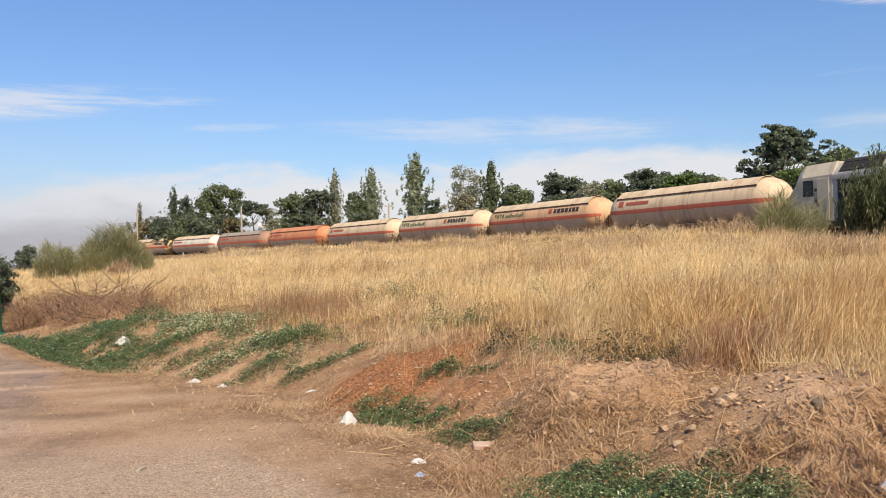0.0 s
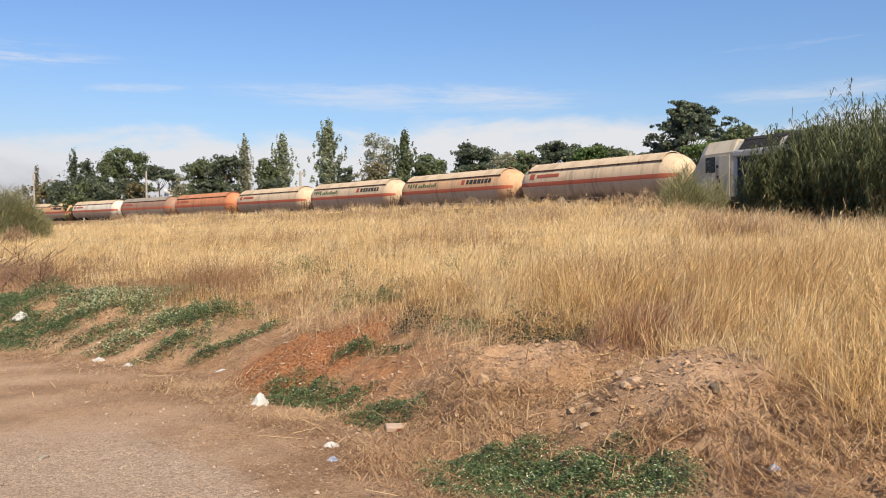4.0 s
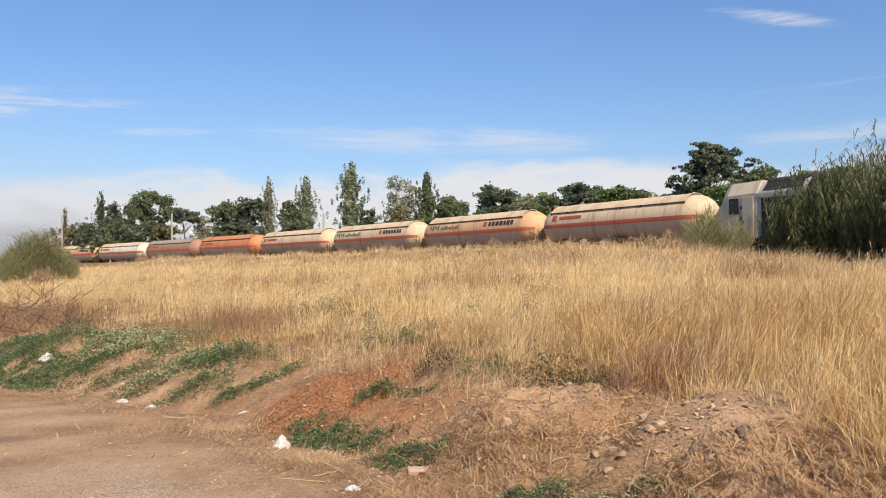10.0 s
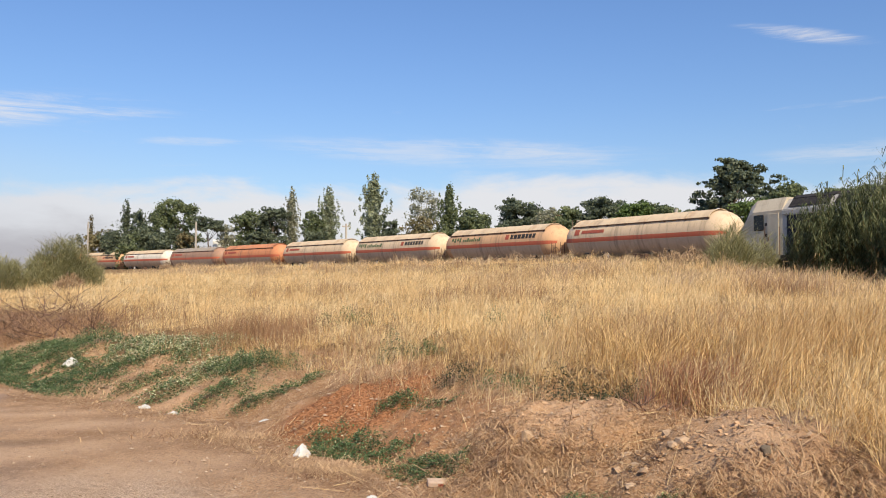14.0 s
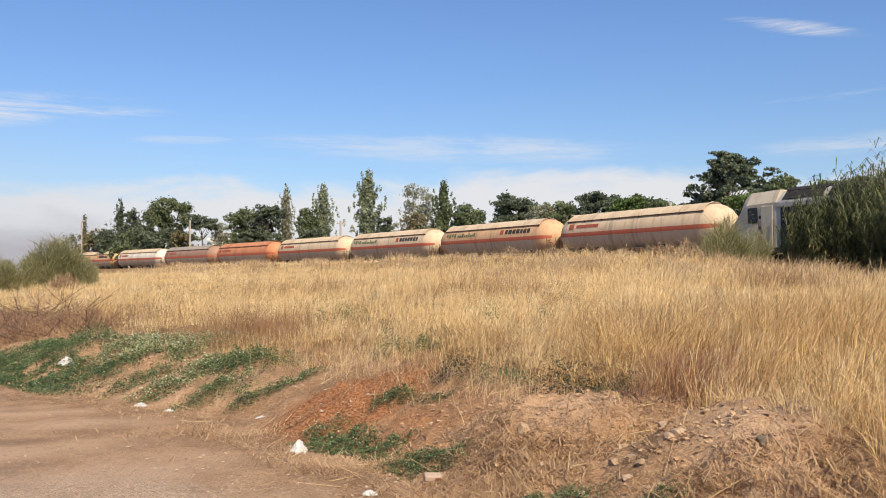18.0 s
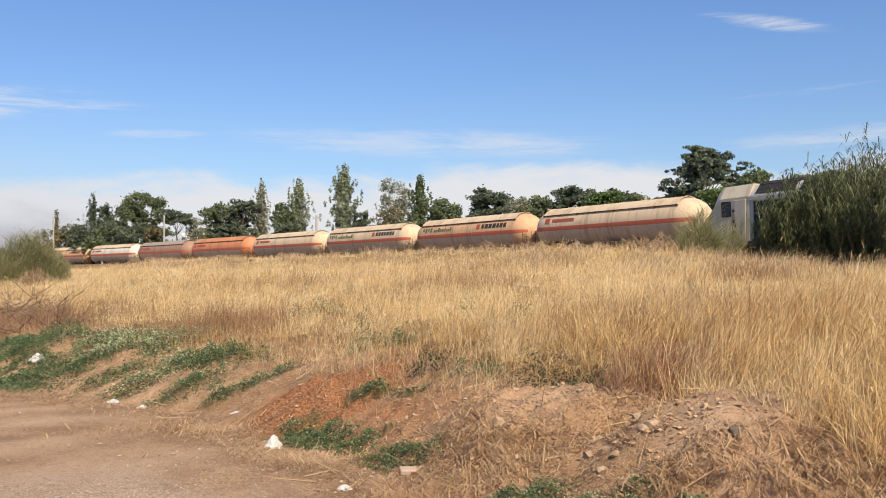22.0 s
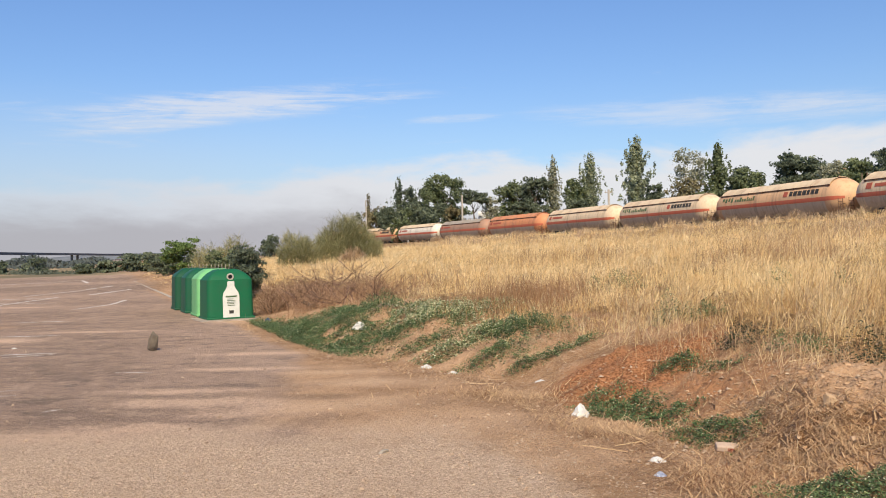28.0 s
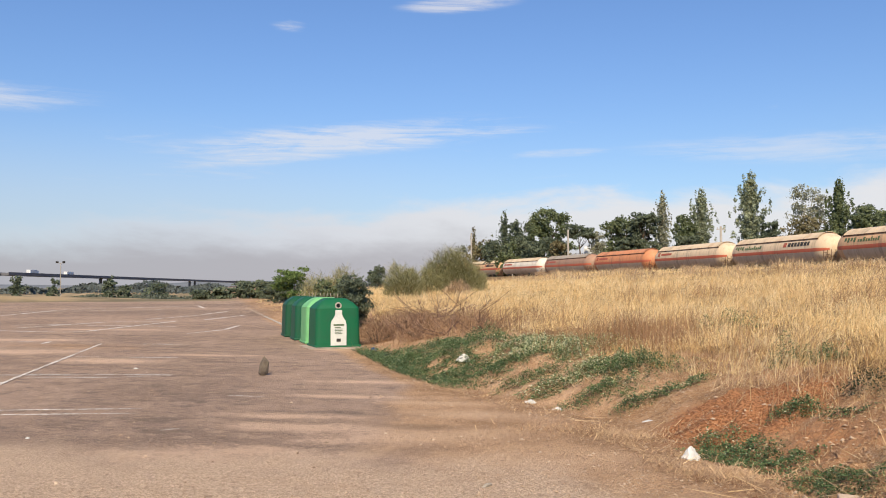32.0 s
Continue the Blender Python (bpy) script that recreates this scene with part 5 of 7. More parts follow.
def reeds(label, x, y, top, w, n, seeds):
    """Giant cane: tall stems with long arching leaves."""
    rng = np.random.default_rng(seeds)
    z0 = ground_z(x, y) - 0.1
    h = top - z0
    t = empty("giant_reed", pose(x, y, z0), label=label, category="reeds", group="clump of giant reeds")
    a, q = rng.uniform(0, 2 * np.pi, n), np.sqrt(rng.uniform(0, 1, n))
    sx, sy = w * q * np.cos(a), w * q * np.sin(a)
    sh = h * rng.uniform(0.55, 0.90, n) * (1 - 0.30 * q ** 2) * (0.82 + 0.36 * fractal(sx * 0.9 + seeds, sy * 0.9, 8, 2))
    lx, ly = rng.normal(0, 0.10, n) + 0.12 * np.cos(a) * q, rng.normal(0, 0.10, n) + 0.12 * np.sin(a) * q
    bm_v, bm_f = [], []
    base = np.stack([sx, sy, np.zeros(n)], 1)
    tips = base + np.stack([lx * sh, ly * sh, sh], 1)
    U = np.array([0.016, 0, 0])
    W = np.array([0, 0.016, 0])
    V = np.stack([base - U, base + U, base + W, tips], 1).reshape(-1, 3)
    b = np.arange(n) * 4
    tagged(part("cane_stand", mesh_np("canes", V, np.concatenate([np.stack([b, b + 1, b + 3], 1), np.stack([b + 1, b + 2, b + 3], 1), np.stack([b + 2, b, b + 3], 1)]), M["reed_dry"]), None, t), kind="stuff")
    for key, per in (("reed", 40), ("reed_dry", 4)):
        k = n * per
        idx = np.repeat(np.arange(n), per)
        f = 0.10 + 0.90 * rng.uniform(0, 1.0, k) ** 0.72 if key == "reed" else rng.uniform(0.03, 0.6, k)
        P = base[idx] + (tips - base)[idx] * f[:, None]
        aa = rng.uniform(0, 2 * np.pi, k)
        ln = rng.uniform(0.25, 0.70, k)
        up = rng.uniform(0.6, 1.7, k)
        d = np.stack([np.cos(aa), np.sin(aa)], 1)
        m = P + np.column_stack([d * (ln * 0.38)[:, None], ln * 0.45 * up])
        e = P + np.column_stack([d * (ln * 0.80)[:, None], ln * (0.50 * up - 0.42)])
        u = np.column_stack([-d[:, 1], d[:, 0], np.zeros(k)]) * 0.017
        V = np.stack([P - u * 0.7, P + u * 0.7, m + u, m - u, e], 1).reshape(-1, 3)
        b = np.arange(k) * 5
        tagged(part("foliage", mesh_np("leaves", V, [np.stack([b, b + 1, b + 2, b + 3], 1), np.stack([b + 3, b + 2, b + 4], 1)], M[key]), None, t), kind="stuff")


for i, (rx, ry, rt, rw, rn) in enumerate(((17.9, 35.2, 5.7, 1.1, 120), (18.4, 34.6, 6.6, 1.3, 150), (19.2, 33.8, 7.3, 1.5, 170), (20.2, 33.0, 7.6, 1.7, 170), (20.6, 31.2, 7.7, 1.8, 170), (22.5, 33.5, 8.0, 2.0, 140),
                                          (20.2, 28.8, 7.6, 1.7, 150), (22.0, 27.0, 7.6, 2.0, 130))):
    reeds("dense clump of tall green giant reeds beside the railway", rx, ry, rt, rw, rn, 400 + i)


def dead_brush(label, x, y, w, h, n, seeds):
    """A heap of bare reddish dead branches."""
    rng = np.random.default_rng(seeds)
    z0 = ground_z(x, y)
    t = empty("dead_brush", pose(x, y, z0 - 0.05), label=label, category="brushwood", group="dead brushwood on the bank")
    for i in range(n):
        bm = bmesh.new()
        a = rng.uniform(0, 6.28)
        p = Vector((rng.uniform(-w, w) * 0.6, rng.uniform(-w, w) * 0.5, 0))
        d = Vector((math.cos(a), math.sin(a), rng.uniform(0.15, 0.9))).normalized()
        ln = rng.uniform(0.4, 1.0) * w
        q = p + d * ln * 0.6
        q.z = min(q.z, h)
        e = q + (d + Vector((rng.normal(0, 0.4), rng.normal(0, 0.4), 0.2))).normalized() * ln * 0.5
        rod(p, q, 0.013, 0.009, 4, bm)
        rod(q, e, 0.009, 0.004, 4, bm)
        for k in range(4):
            e2 = q + (d + Vector((rng.normal(0, 0.7), rng.normal(0, 0.7), rng.normal(0.1, 0.4)))).normalized() * ln * 0.35
            rod(q, e2, 0.006, 0.003, 3, bm)
        part("branch", bm, M["twig"], t)
    return t


dead_brush("heap of bare reddish dead branches beside the bottle banks", -11.0, 25.6, 1.4, 0.9, 34, 501)
dead_brush("bare dead branches sticking out of the dry grass", -11.4, 29.5, 1.8, 1.5, 30, 502)
dead_brush("tangle of brown dead branches below the grass", -9.0, 23.6, 1.4, 0.7, 24, 503)
dead_brush("brown dead twigs behind the earth heaps", 2.8, 9.3, 0.35, 0.2, 9, 504)
broom("dry brown bush among dead branches", -12.2, 27.2, 1.30, 1.5, 3200, 505, "dry_brush", "dry_bush")
broom("dry reddish bush beside the bottle banks", -10.4, 24.6, 0.85, 1.3, 2800, 506, "dry_brush", "dry_bush")
broom("dry brown bush at the edge of the grass", -8.0, 23.4, 1.1, 1.1, 1700, 507, "dry_brush", "dry_bush")
broom("dry reddish bush between the bank and the grass", -11.3, 26.0, 1.05, 1.3, 2400, 508, "dry_brush", "dry_bush")
broom("low dry reddish bush on the slope", -9.3, 25.6, 1.25, 1.1, 1700, 509, "dry_brush", "dry_bush")
broom("low dry reddish bush close beside the bottle banks", -12.6, 25.6, 0.95, 0.85, 2600, 510, "dry_brush", "dry_bush")


# ---------------------------------------------------------------- the railway and the train
YS = np.arange(-70.0, 330.0, 0.25)
XS = track_x(YS)
ARC = np.concatenate([[0], np.cumsum(np.hypot(np.diff(XS), np.diff(YS)))])


def along(a):
    """Point on the line at arc length a, and its heading angle (towards the far, left-hand end)."""
    x, y = np.interp(a, ARC, XS), np.interp(a, ARC, YS)
    x2, y2 = np.interp(a + 0.5, ARC, XS), np.interp(a + 0.5, ARC, YS)
    return x, y, math.degrees(math.atan2(y2 - y, x2 - x))


def arc_at(y):
    return float(np.interp(y, YS, ARC))


def sweep(name, section, a0, a1, step, mat, z):
    """A section of (offset, height) pairs swept along the line."""
    V = []
    aa = np.arange(a0, a1, step)
    for a in aa:
        x, y, h = along(a)
        nx, ny = math.sin(radians(h)), -math.cos(radians(h))
        V += [(x + nx * o, y + ny * o, z + k) for o, k in section]
    m = len(section)
    i = (np.arange(len(aa) - 1)[:, None] * m + np.arange(m - 1)[None, :]).ravel()
    return mesh_np(name, np.array(V), np.stack([i, i + 1, i + m + 1, i + m], 1), mat)


railway = empty("railway_track", label="single railway track on a ballast bed", category="railway track", kind="structure")
part("ballast", sweep("ballast", [(-2.7, -0.7), (-1.6, -0.22), (1.6, -0.22), (2.7, -0.7)], 5, 395, 2.0, M["ballast"], RAIL_Z), None, railway)
for o in (-0.87, 0.87):
    part("rail", sweep("rail", [(o - 0.07, -0.16), (o - 0.02, -0.13), (o - 0.035, 0), (o + 0.035, 0), (o + 0.02, -0.13), (o + 0.07, -0.16)], 5, 395, 2.0, M["rust_steel"], RAIL_Z), None, railway)
_V, _F = [], []
for _a in np.arange(40, 300, 0.65):
    _x, _y, _h = along(_a)
    c, s_ = math.cos(radians(_h)), math.sin(radians(_h))
    k = len(_V)
    for lx, ly, lz in ((-0.12, -1.3, -0.24), (0.12, -1.3, -0.24), (0.12, 1.3, -0.24), (-0.12, 1.3, -0.24), (-0.12, -1.3, -0.15), (0.12, -1.3, -0.15), (0.12, 1.3, -0.15), (-0.12, 1.3, -0.15)):
        _V.append((_x + c * lx - s_ * ly, _y + s_ * lx + c * ly, RAIL_Z + lz))
    _F += [(k + 4, k + 5, k + 6, k + 7), (k, k + 1, k + 5, k + 4), (k + 1, k + 2, k + 6, k + 5), (k + 2, k + 3, k + 7, k + 6), (k + 3, k, k + 4, k + 7)]
tagged(part("sleepers", mesh_np("sleepers", np.array(_V), np.array(_F), M["concrete"]), None, railway), kind="stuff")


def wagon_paint(name, base, dirt, rust, spec=0.3):
    """Old tank paint: streaked downwards, dirty towards the belly, patches of rust."""
    k = Nodes(name)
    v = k.obj()
    runs = k.noise(1.0, 6, 0.7, v, (1.5, 0.5, 0.3))
    c = k.mix(k.range(runs, 0.44, 0.78), base, dirt)
    c = k.mix(k.range(k.noise(0.9, 6, 0.65, v), 0.52, 0.75, 0, 0.75), c, rust)
    c = k.mix(k.range(k.noise(14, 4, 0.6, v), 0.45, 0.75, 0, 0.3), c, dirt)
    grime = k.noise(1.2, 6, 0.7, v, (2.6, 0.6, 0.14))
    c = k.mix(k.range(grime, 0.52, 0.68, 0, 0.55), c, tuple(x * 0.45 + 0.03 for x in dirt))
    return k.done(c, 0.6, k.noise(9, 3, 0.5, v), 0.08, 0.02, 0, spec)


CREAM = wagon_paint("cream_tank", (0.68, 0.525, 0.355), (0.47, 0.345, 0.22), (0.48, 0.30, 0.175))
PEACH = wagon_paint("peach_tank", (0.66, 0.41, 0.23), (0.42, 0.27, 0.17), (0.48, 0.22, 0.11))
ORANGE = wagon_paint("orange_tank", (0.60, 0.25, 0.115), (0.36, 0.15, 0.085), (0.56, 0.30, 0.17))
BROWN = wagon_paint("brown_tank", (0.36, 0.22, 0.15), (0.26, 0.165, 0.12), (0.44, 0.20, 0.11))
WHITE = wagon_paint("white_tank", (0.72, 0.66, 0.56), (0.50, 0.42, 0.32), (0.56, 0.40, 0.27))
SHIELD = wagon_paint("shield_tank", (0.66, 0.52, 0.35), (0.50, 0.37, 0.24), (0.52, 0.33, 0.20))
SHIELD_GREY = wagon_paint("shield_grey", (0.36, 0.31, 0.25), (0.28, 0.23, 0.18), (0.40, 0.28, 0.19))
STRIPE = wagon_paint("stripe_red", (0.52, 0.13, 0.07), (0.44, 0.15, 0.09), (0.36, 0.13, 0.08))
GREY_BELLY = wagon_paint("belly_grey", (0.40, 0.36, 0.30), (0.25, 0.21, 0.17), (0.30, 0.20, 0.14))
GRIMY = wagon_paint("belly_grime", (0.56, 0.445, 0.33), (0.40, 0.305, 0.225), (0.42, 0.27, 0.175))
MARK_BLACK = plain("mark_black", (0.03, 0.03, 0.03), (0.07, 0.06, 0.05), 5, 0.7)
MARK_GREEN = plain("mark_green", (0.06, 0.11, 0.05), (0.12, 0.16, 0.08), 5, 0.7)
MARK_RED = plain("mark_red", (0.42, 0.10, 0.06), (0.30, 0.09, 0.06), 5, 0.7)

WAGON, TANK_R, AXIS = 14.5, 1.265, 2.67


def on_tank(x0, x1, a0, a1, rad, seg=6):
    """A thin plate on the near side of the tank, between two lengths and two angles above level."""
    bm = bmesh.new()
    inner, outer = [], []
    for rr, rows in ((rad, inner), (rad + 0.012, outer)):
        for x in (x0, x1):
            rows.append([bm.verts.new((x, -rr * math.cos(radians(a0 + (a1 - a0) * i / seg)), AXIS + rr * math.sin(radians(a0 + (a1 - a0) * i / seg)))) for i in range(seg + 1)])
    for i in range(seg):
        bm.faces.new((outer[0][i], outer[0][i + 1], outer[1][i + 1], outer[1][i]))
    for r_, s_ in ((0, 0), (1, 1)):
        for i in range(seg):
            bm.faces.new((inner[r_][i], inner[r_][i + 1], outer[s_][i + 1], outer[s_][i]))
    return bm


def bogie(parent, x):
    b = part("bogie", box((2.7, 2.1, 0.32), (x, 0, 0.62), 0.05), M["dark_steel"], parent)
    for wx in (-0.9, 0.9):
        for wy in (-0.78, 0.78):
            part("wheel", rod((x + wx, wy - 0.07, 0.46), (x + wx, wy + 0.07, 0.46), 0.46, None, 20), M["rust_steel"], b)
        for wy in (-1.0, 1.0):
            part("axle_box", box((0.34, 0.22, 0.34), (x + wx, wy, 0.5), 0.03), M["dark_steel"], b)
    return b


def make_wagon(label, paint, shield, marks, seeds):
    """A pressure tank wagon, its axis along x and its near side at -y; x runs towards the loco."""
    rng = random.Random(seeds)
    w = empty("tank_wagon", label=label, category="tank wagon", group="tank wagons of the train")
    half = 6.45
    prof = [(-half - 0.58, 0.02), (-half - 0.55, 0.27), (-half - 0.46, 0.53), (-half - 0.30, 0.77), (-half - 0.06, 0.985), (-half + 0.22, 1.135), (-half + 0.55, 1.23), (-half + 0.9, TANK_R)]
    prof = prof + [(x, TANK_R) for x in (-4, -2, 0, 2, 4)] + [(-x, r) for x, r in reversed(prof)]
    bm = shell(prof, 0, 360, 40, True)
    bmesh.ops.translate(bm, verts=bm.verts, vec=(0, 0, AXIS))
    tank = part("tank", bm, paint, w, smooth=True)
    # painted band round the waist
    bm = shell([(-half + 0.9, TANK_R + 0.006), (half - 0.9, TANK_R + 0.006)], -9, 3, 4)
    bmesh.ops.translate(bm, verts=bm.verts, vec=(0, 0, AXIS))
    part("stripe", bm, STRIPE, tank)
    bm = shell([(-half + 0.9, TANK_R + 0.006), (half - 0.9, TANK_R + 0.006)], 177, 189, 4)
    bmesh.ops.translate(bm, verts=bm.verts, vec=(0, 0, AXIS))
    part("stripe", bm, STRIPE, tank)
    for sgn in (-1, 1):
        ends = [(sgn * (half - 0.9), TANK_R + 0.007), (sgn * (half - 0.55), 1.237), (sgn * (half - 0.22), 1.142), (sgn * (half + 0.06), 0.992), (sgn * (half + 0.30), 0.777)]
        for a0, a1 in ((-9, 3), (177, 189)):
            bm = shell(ends, a0, a1, 4)
            bmesh.ops.translate(bm, verts=bm.verts, vec=(0, 0, AXIS))
            part("stripe", bm, STRIPE, tank)
    # grimy lower half
    bm = shell([(-half + 0.95, TANK_R + 0.004), (half - 0.95, TANK_R + 0.004)], 190, 350, 20)
    bmesh.ops.translate(bm, verts=bm.verts, vec=(0, 0, AXIS))
    part("belly", bm, GRIMY, tank, "greyish grimy lower half", True)
    # sun shield over the top, in sections with ribs
    bm = shell([(-half + 0.75, TANK_R + 0.055), (-half + 0.75, TANK_R + 0.075), (half - 0.75, TANK_R + 0.075), (half - 0.75, TANK_R + 0.055)], 38, 142, 20)
    bmesh.ops.translate(bm, verts=bm.verts, vec=(0, 0, AXIS))
    sh = part("sun_shield", bm, shield, w, "thin curved sun shield plate over the tank")
    for i in range(8):
        x = -half + 0.77 + i * (2 * half - 1.54) / 7
        bm = shell([(x - 0.025, TANK_R + 0.06), (x - 0.025, TANK_R + 0.088), (x + 0.025, TANK_R + 0.088), (x + 0.025, TANK_R + 0.06)], 37, 143, 20)
        bmesh.ops.translate(bm, verts=bm.verts, vec=(0, 0, AXIS))
        part("rib", bm, shield, sh)
        for sy in (-1, 1):
            part("bracket", box((0.10, 0.10, 0.12), (x, sy * 1.03, AXIS + 0.80), 0.015), M["rust_steel"], sh)
    for sy in (-1, 1):
        part("edge_rail", rod((-half + 0.75, sy * 1.045, AXIS + 0.82), (half - 0.75, sy * 1.045, AXIS + 0.82), 0.03, None, 6), M["rust_steel"], sh)
    # underframe
    part("underframe", box((13.6, 2.5, 0.26), (0, 0, 1.12), 0.04), M["dark_steel"], w)
    for sx in (-1, 1):
        for k in (0, 1):
            part("saddle", box((0.5, 2.0, 0.62), (sx * (4.4 - 1.6 * k), 0, 1.46), 0.05), M["dark_steel"], w)
        part("headstock", box((0.18, 2.6, 0.42), (sx * 6.95, 0, 1.10), 0.03), M["rust_steel"], w)
        for sy in (-0.88, 0.88):
            bu = part("buffer", rod((sx * 7.0, sy, 1.06), (sx * 7.16, sy, 1.06), 0.10, None, 12), M["dark_steel"], w)
            part("buffer_head", rod((sx * 7.16, sy, 1.06), (sx * 7.22, sy, 1.06), 0.24, 0.22, 16), M["dark_steel"], bu)
        bogie(w, sx * 4.6)
        # ladder and end platform
        for sy in (-0.95, -1.3):
            part("ladder_rail", rod((sx * 6.75, sy, 1.2), (sx * 6.75, sy, 2.55), 0.022, None, 6), M["rust_steel"], w)
        for k in range(4):
            part("rung", rod((sx * 6.75, -0.95, 1.45 + 0.3 * k), (sx * 6.75, -1.3, 1.45 + 0.3 * k), 0.016, None, 6), M["rust_steel"], w)
    bm = bmesh.new()
    for i in range(14):
        a, b = 2 * math.pi * i / 14, 2 * math.pi * (i + 1) / 14
        rod((half + 0.34, -0.92 + 0.24 * math.cos(a), 2.0 + 0.24 * math.sin(a)), (half + 0.34, -0.92 + 0.24 * math.cos(b), 2.0 + 0.24 * math.sin(b)), 0.022, None, 5, bm)
    for i in range(2):
        a = i * math.pi / 2
        rod((half + 0.34, -0.92 - 0.24 * math.cos(a), 2.0 - 0.24 * math.sin(a)), (half + 0.34, -0.92 + 0.24 * math.cos(a), 2.0 + 0.24 * math.sin(a)), 0.014, None, 5, bm)
    part("hand_wheel", bm, M["rust_steel"], w, "rusty brake hand wheel")
    part("valve_box", box((1.1, 0.35, 0.5), (0.6, -1.12, 1.35), 0.03), M["rust_steel"], w)
    for k in (-3.4, -1.0, 2.2, 4.0):
        part("drain_pipe", rod((k, -1.16, 0.85), (k, -1.20, 1.55), 0.03, None, 6), M["rust_steel"], w)
    if marks:
        # company lettering and emblem kept as plain blocks of their colours
        x = 4.9
        for i in range(7):
            wd = 0.26 + 0.10 * rng.random()
            part("lettering", on_tank(x - wd, x, 14, 29, TANK_R + 0.004, 3), MARK_BLACK, tank)
            x -= wd + 0.09
        part("emblem", on_tank(x - 0.52, x - 0.12, 13, 30, TANK_R + 0.004, 3), MARK_RED, tank)
        x = -1.6
        for i in range(9):
            wd = 0.14 + 0.10 * rng.random()
            part("lettering", on_tank(x - wd, x, 13, 13 + 9 + 6 * (i % 3 == 0), TANK_R + 0.004, 3), MARK_GREEN, tank)
            x -= wd + 0.08
        for i in range(4):
            part("emblem", on_tank(x - 0.4, x - 0.18, 13 + 4 * (i % 2), 29, TANK_R + 0.004, 3), MARK_GREEN, tank)
            x -= 0.34
    else:
        part("emblem", on_tank(-5.4, -4.95, 12, 30, TANK_R + 0.004, 3), MARK_RED, tank)
        part("lettering", on_tank(-4.7, -2.6, 16, 26, TANK_R + 0.004, 3), MARK_RED, tank)
    part("placard", box((0.36, 0.03, 0.36), (-2.2, -1.28, 1.50), 0.005), M["white_paint"], w)
    return w


LOCO_REAR = arc_at(44.9)
CONSIST = (("cream", CREAM, SHIELD, False), ("peach", PEACH, SHIELD, True), ("cream", CREAM, SHIELD, True), ("cream", CREAM, SHIELD, False), ("orange", ORANGE, ORANGE, False),
           ("brown", BROWN, SHIELD_GREY, False), ("white", WHITE, SHIELD, False), ("peach", PEACH, SHIELD, True), ("orange", ORANGE, PEACH, False),
           )
WORDS = {"cream": "weathered cream tank wagon with a red waist stripe", "peach": "weathered peach tank wagon with dark company lettering", "orange": "faded rusty orange pressure tank wagon",
         "brown": "dirty brown tank wagon with a grey sun shield", "white": "whitish tank wagon with a red waist stripe"}
_models = {}
for i, (nm, pt, sh, mk) in enumerate(CONSIST):
    a = LOCO_REAR + 0.3 + WAGON * (i + 0.5)
    x, y, h = along(a)
    m = pose(x, y, RAIL_Z, 0, 0, h + 180)
    if (nm, mk, sh.name) in _models:
        copy_thing(_models[(nm, mk, sh.name)], m)
    else:
        w = make_wagon(WORDS[nm], pt, sh, mk, 70 + i)
        w.matrix_world = m
        _models[(nm, mk, sh.name)] = w


def loft(sections):
    """Skin through cross-sections: each (x, [(y, z), ...]) with the same number of points; ends are closed."""
    bm = bmesh.new()
    rows = [[bm.verts.new((x, y, z)) for y, z in pts] for x, pts in sections]
    n = len(rows[0])
    for a, b in zip(rows[:-1], rows[1:]):
        for i in range(n):
            bm.faces.new((a[i], a[(i + 1) % n], b[(i + 1) % n], b[i]))
    bm.faces.new(rows[0])
    bm.faces.new(rows[-1])
    return bm


def body_section(half, low, shoulder, top, inset):
    return [(-half, low), (-half, shoulder), (-half + inset, top), (half - inset, top), (half, shoulder), (half, low)]


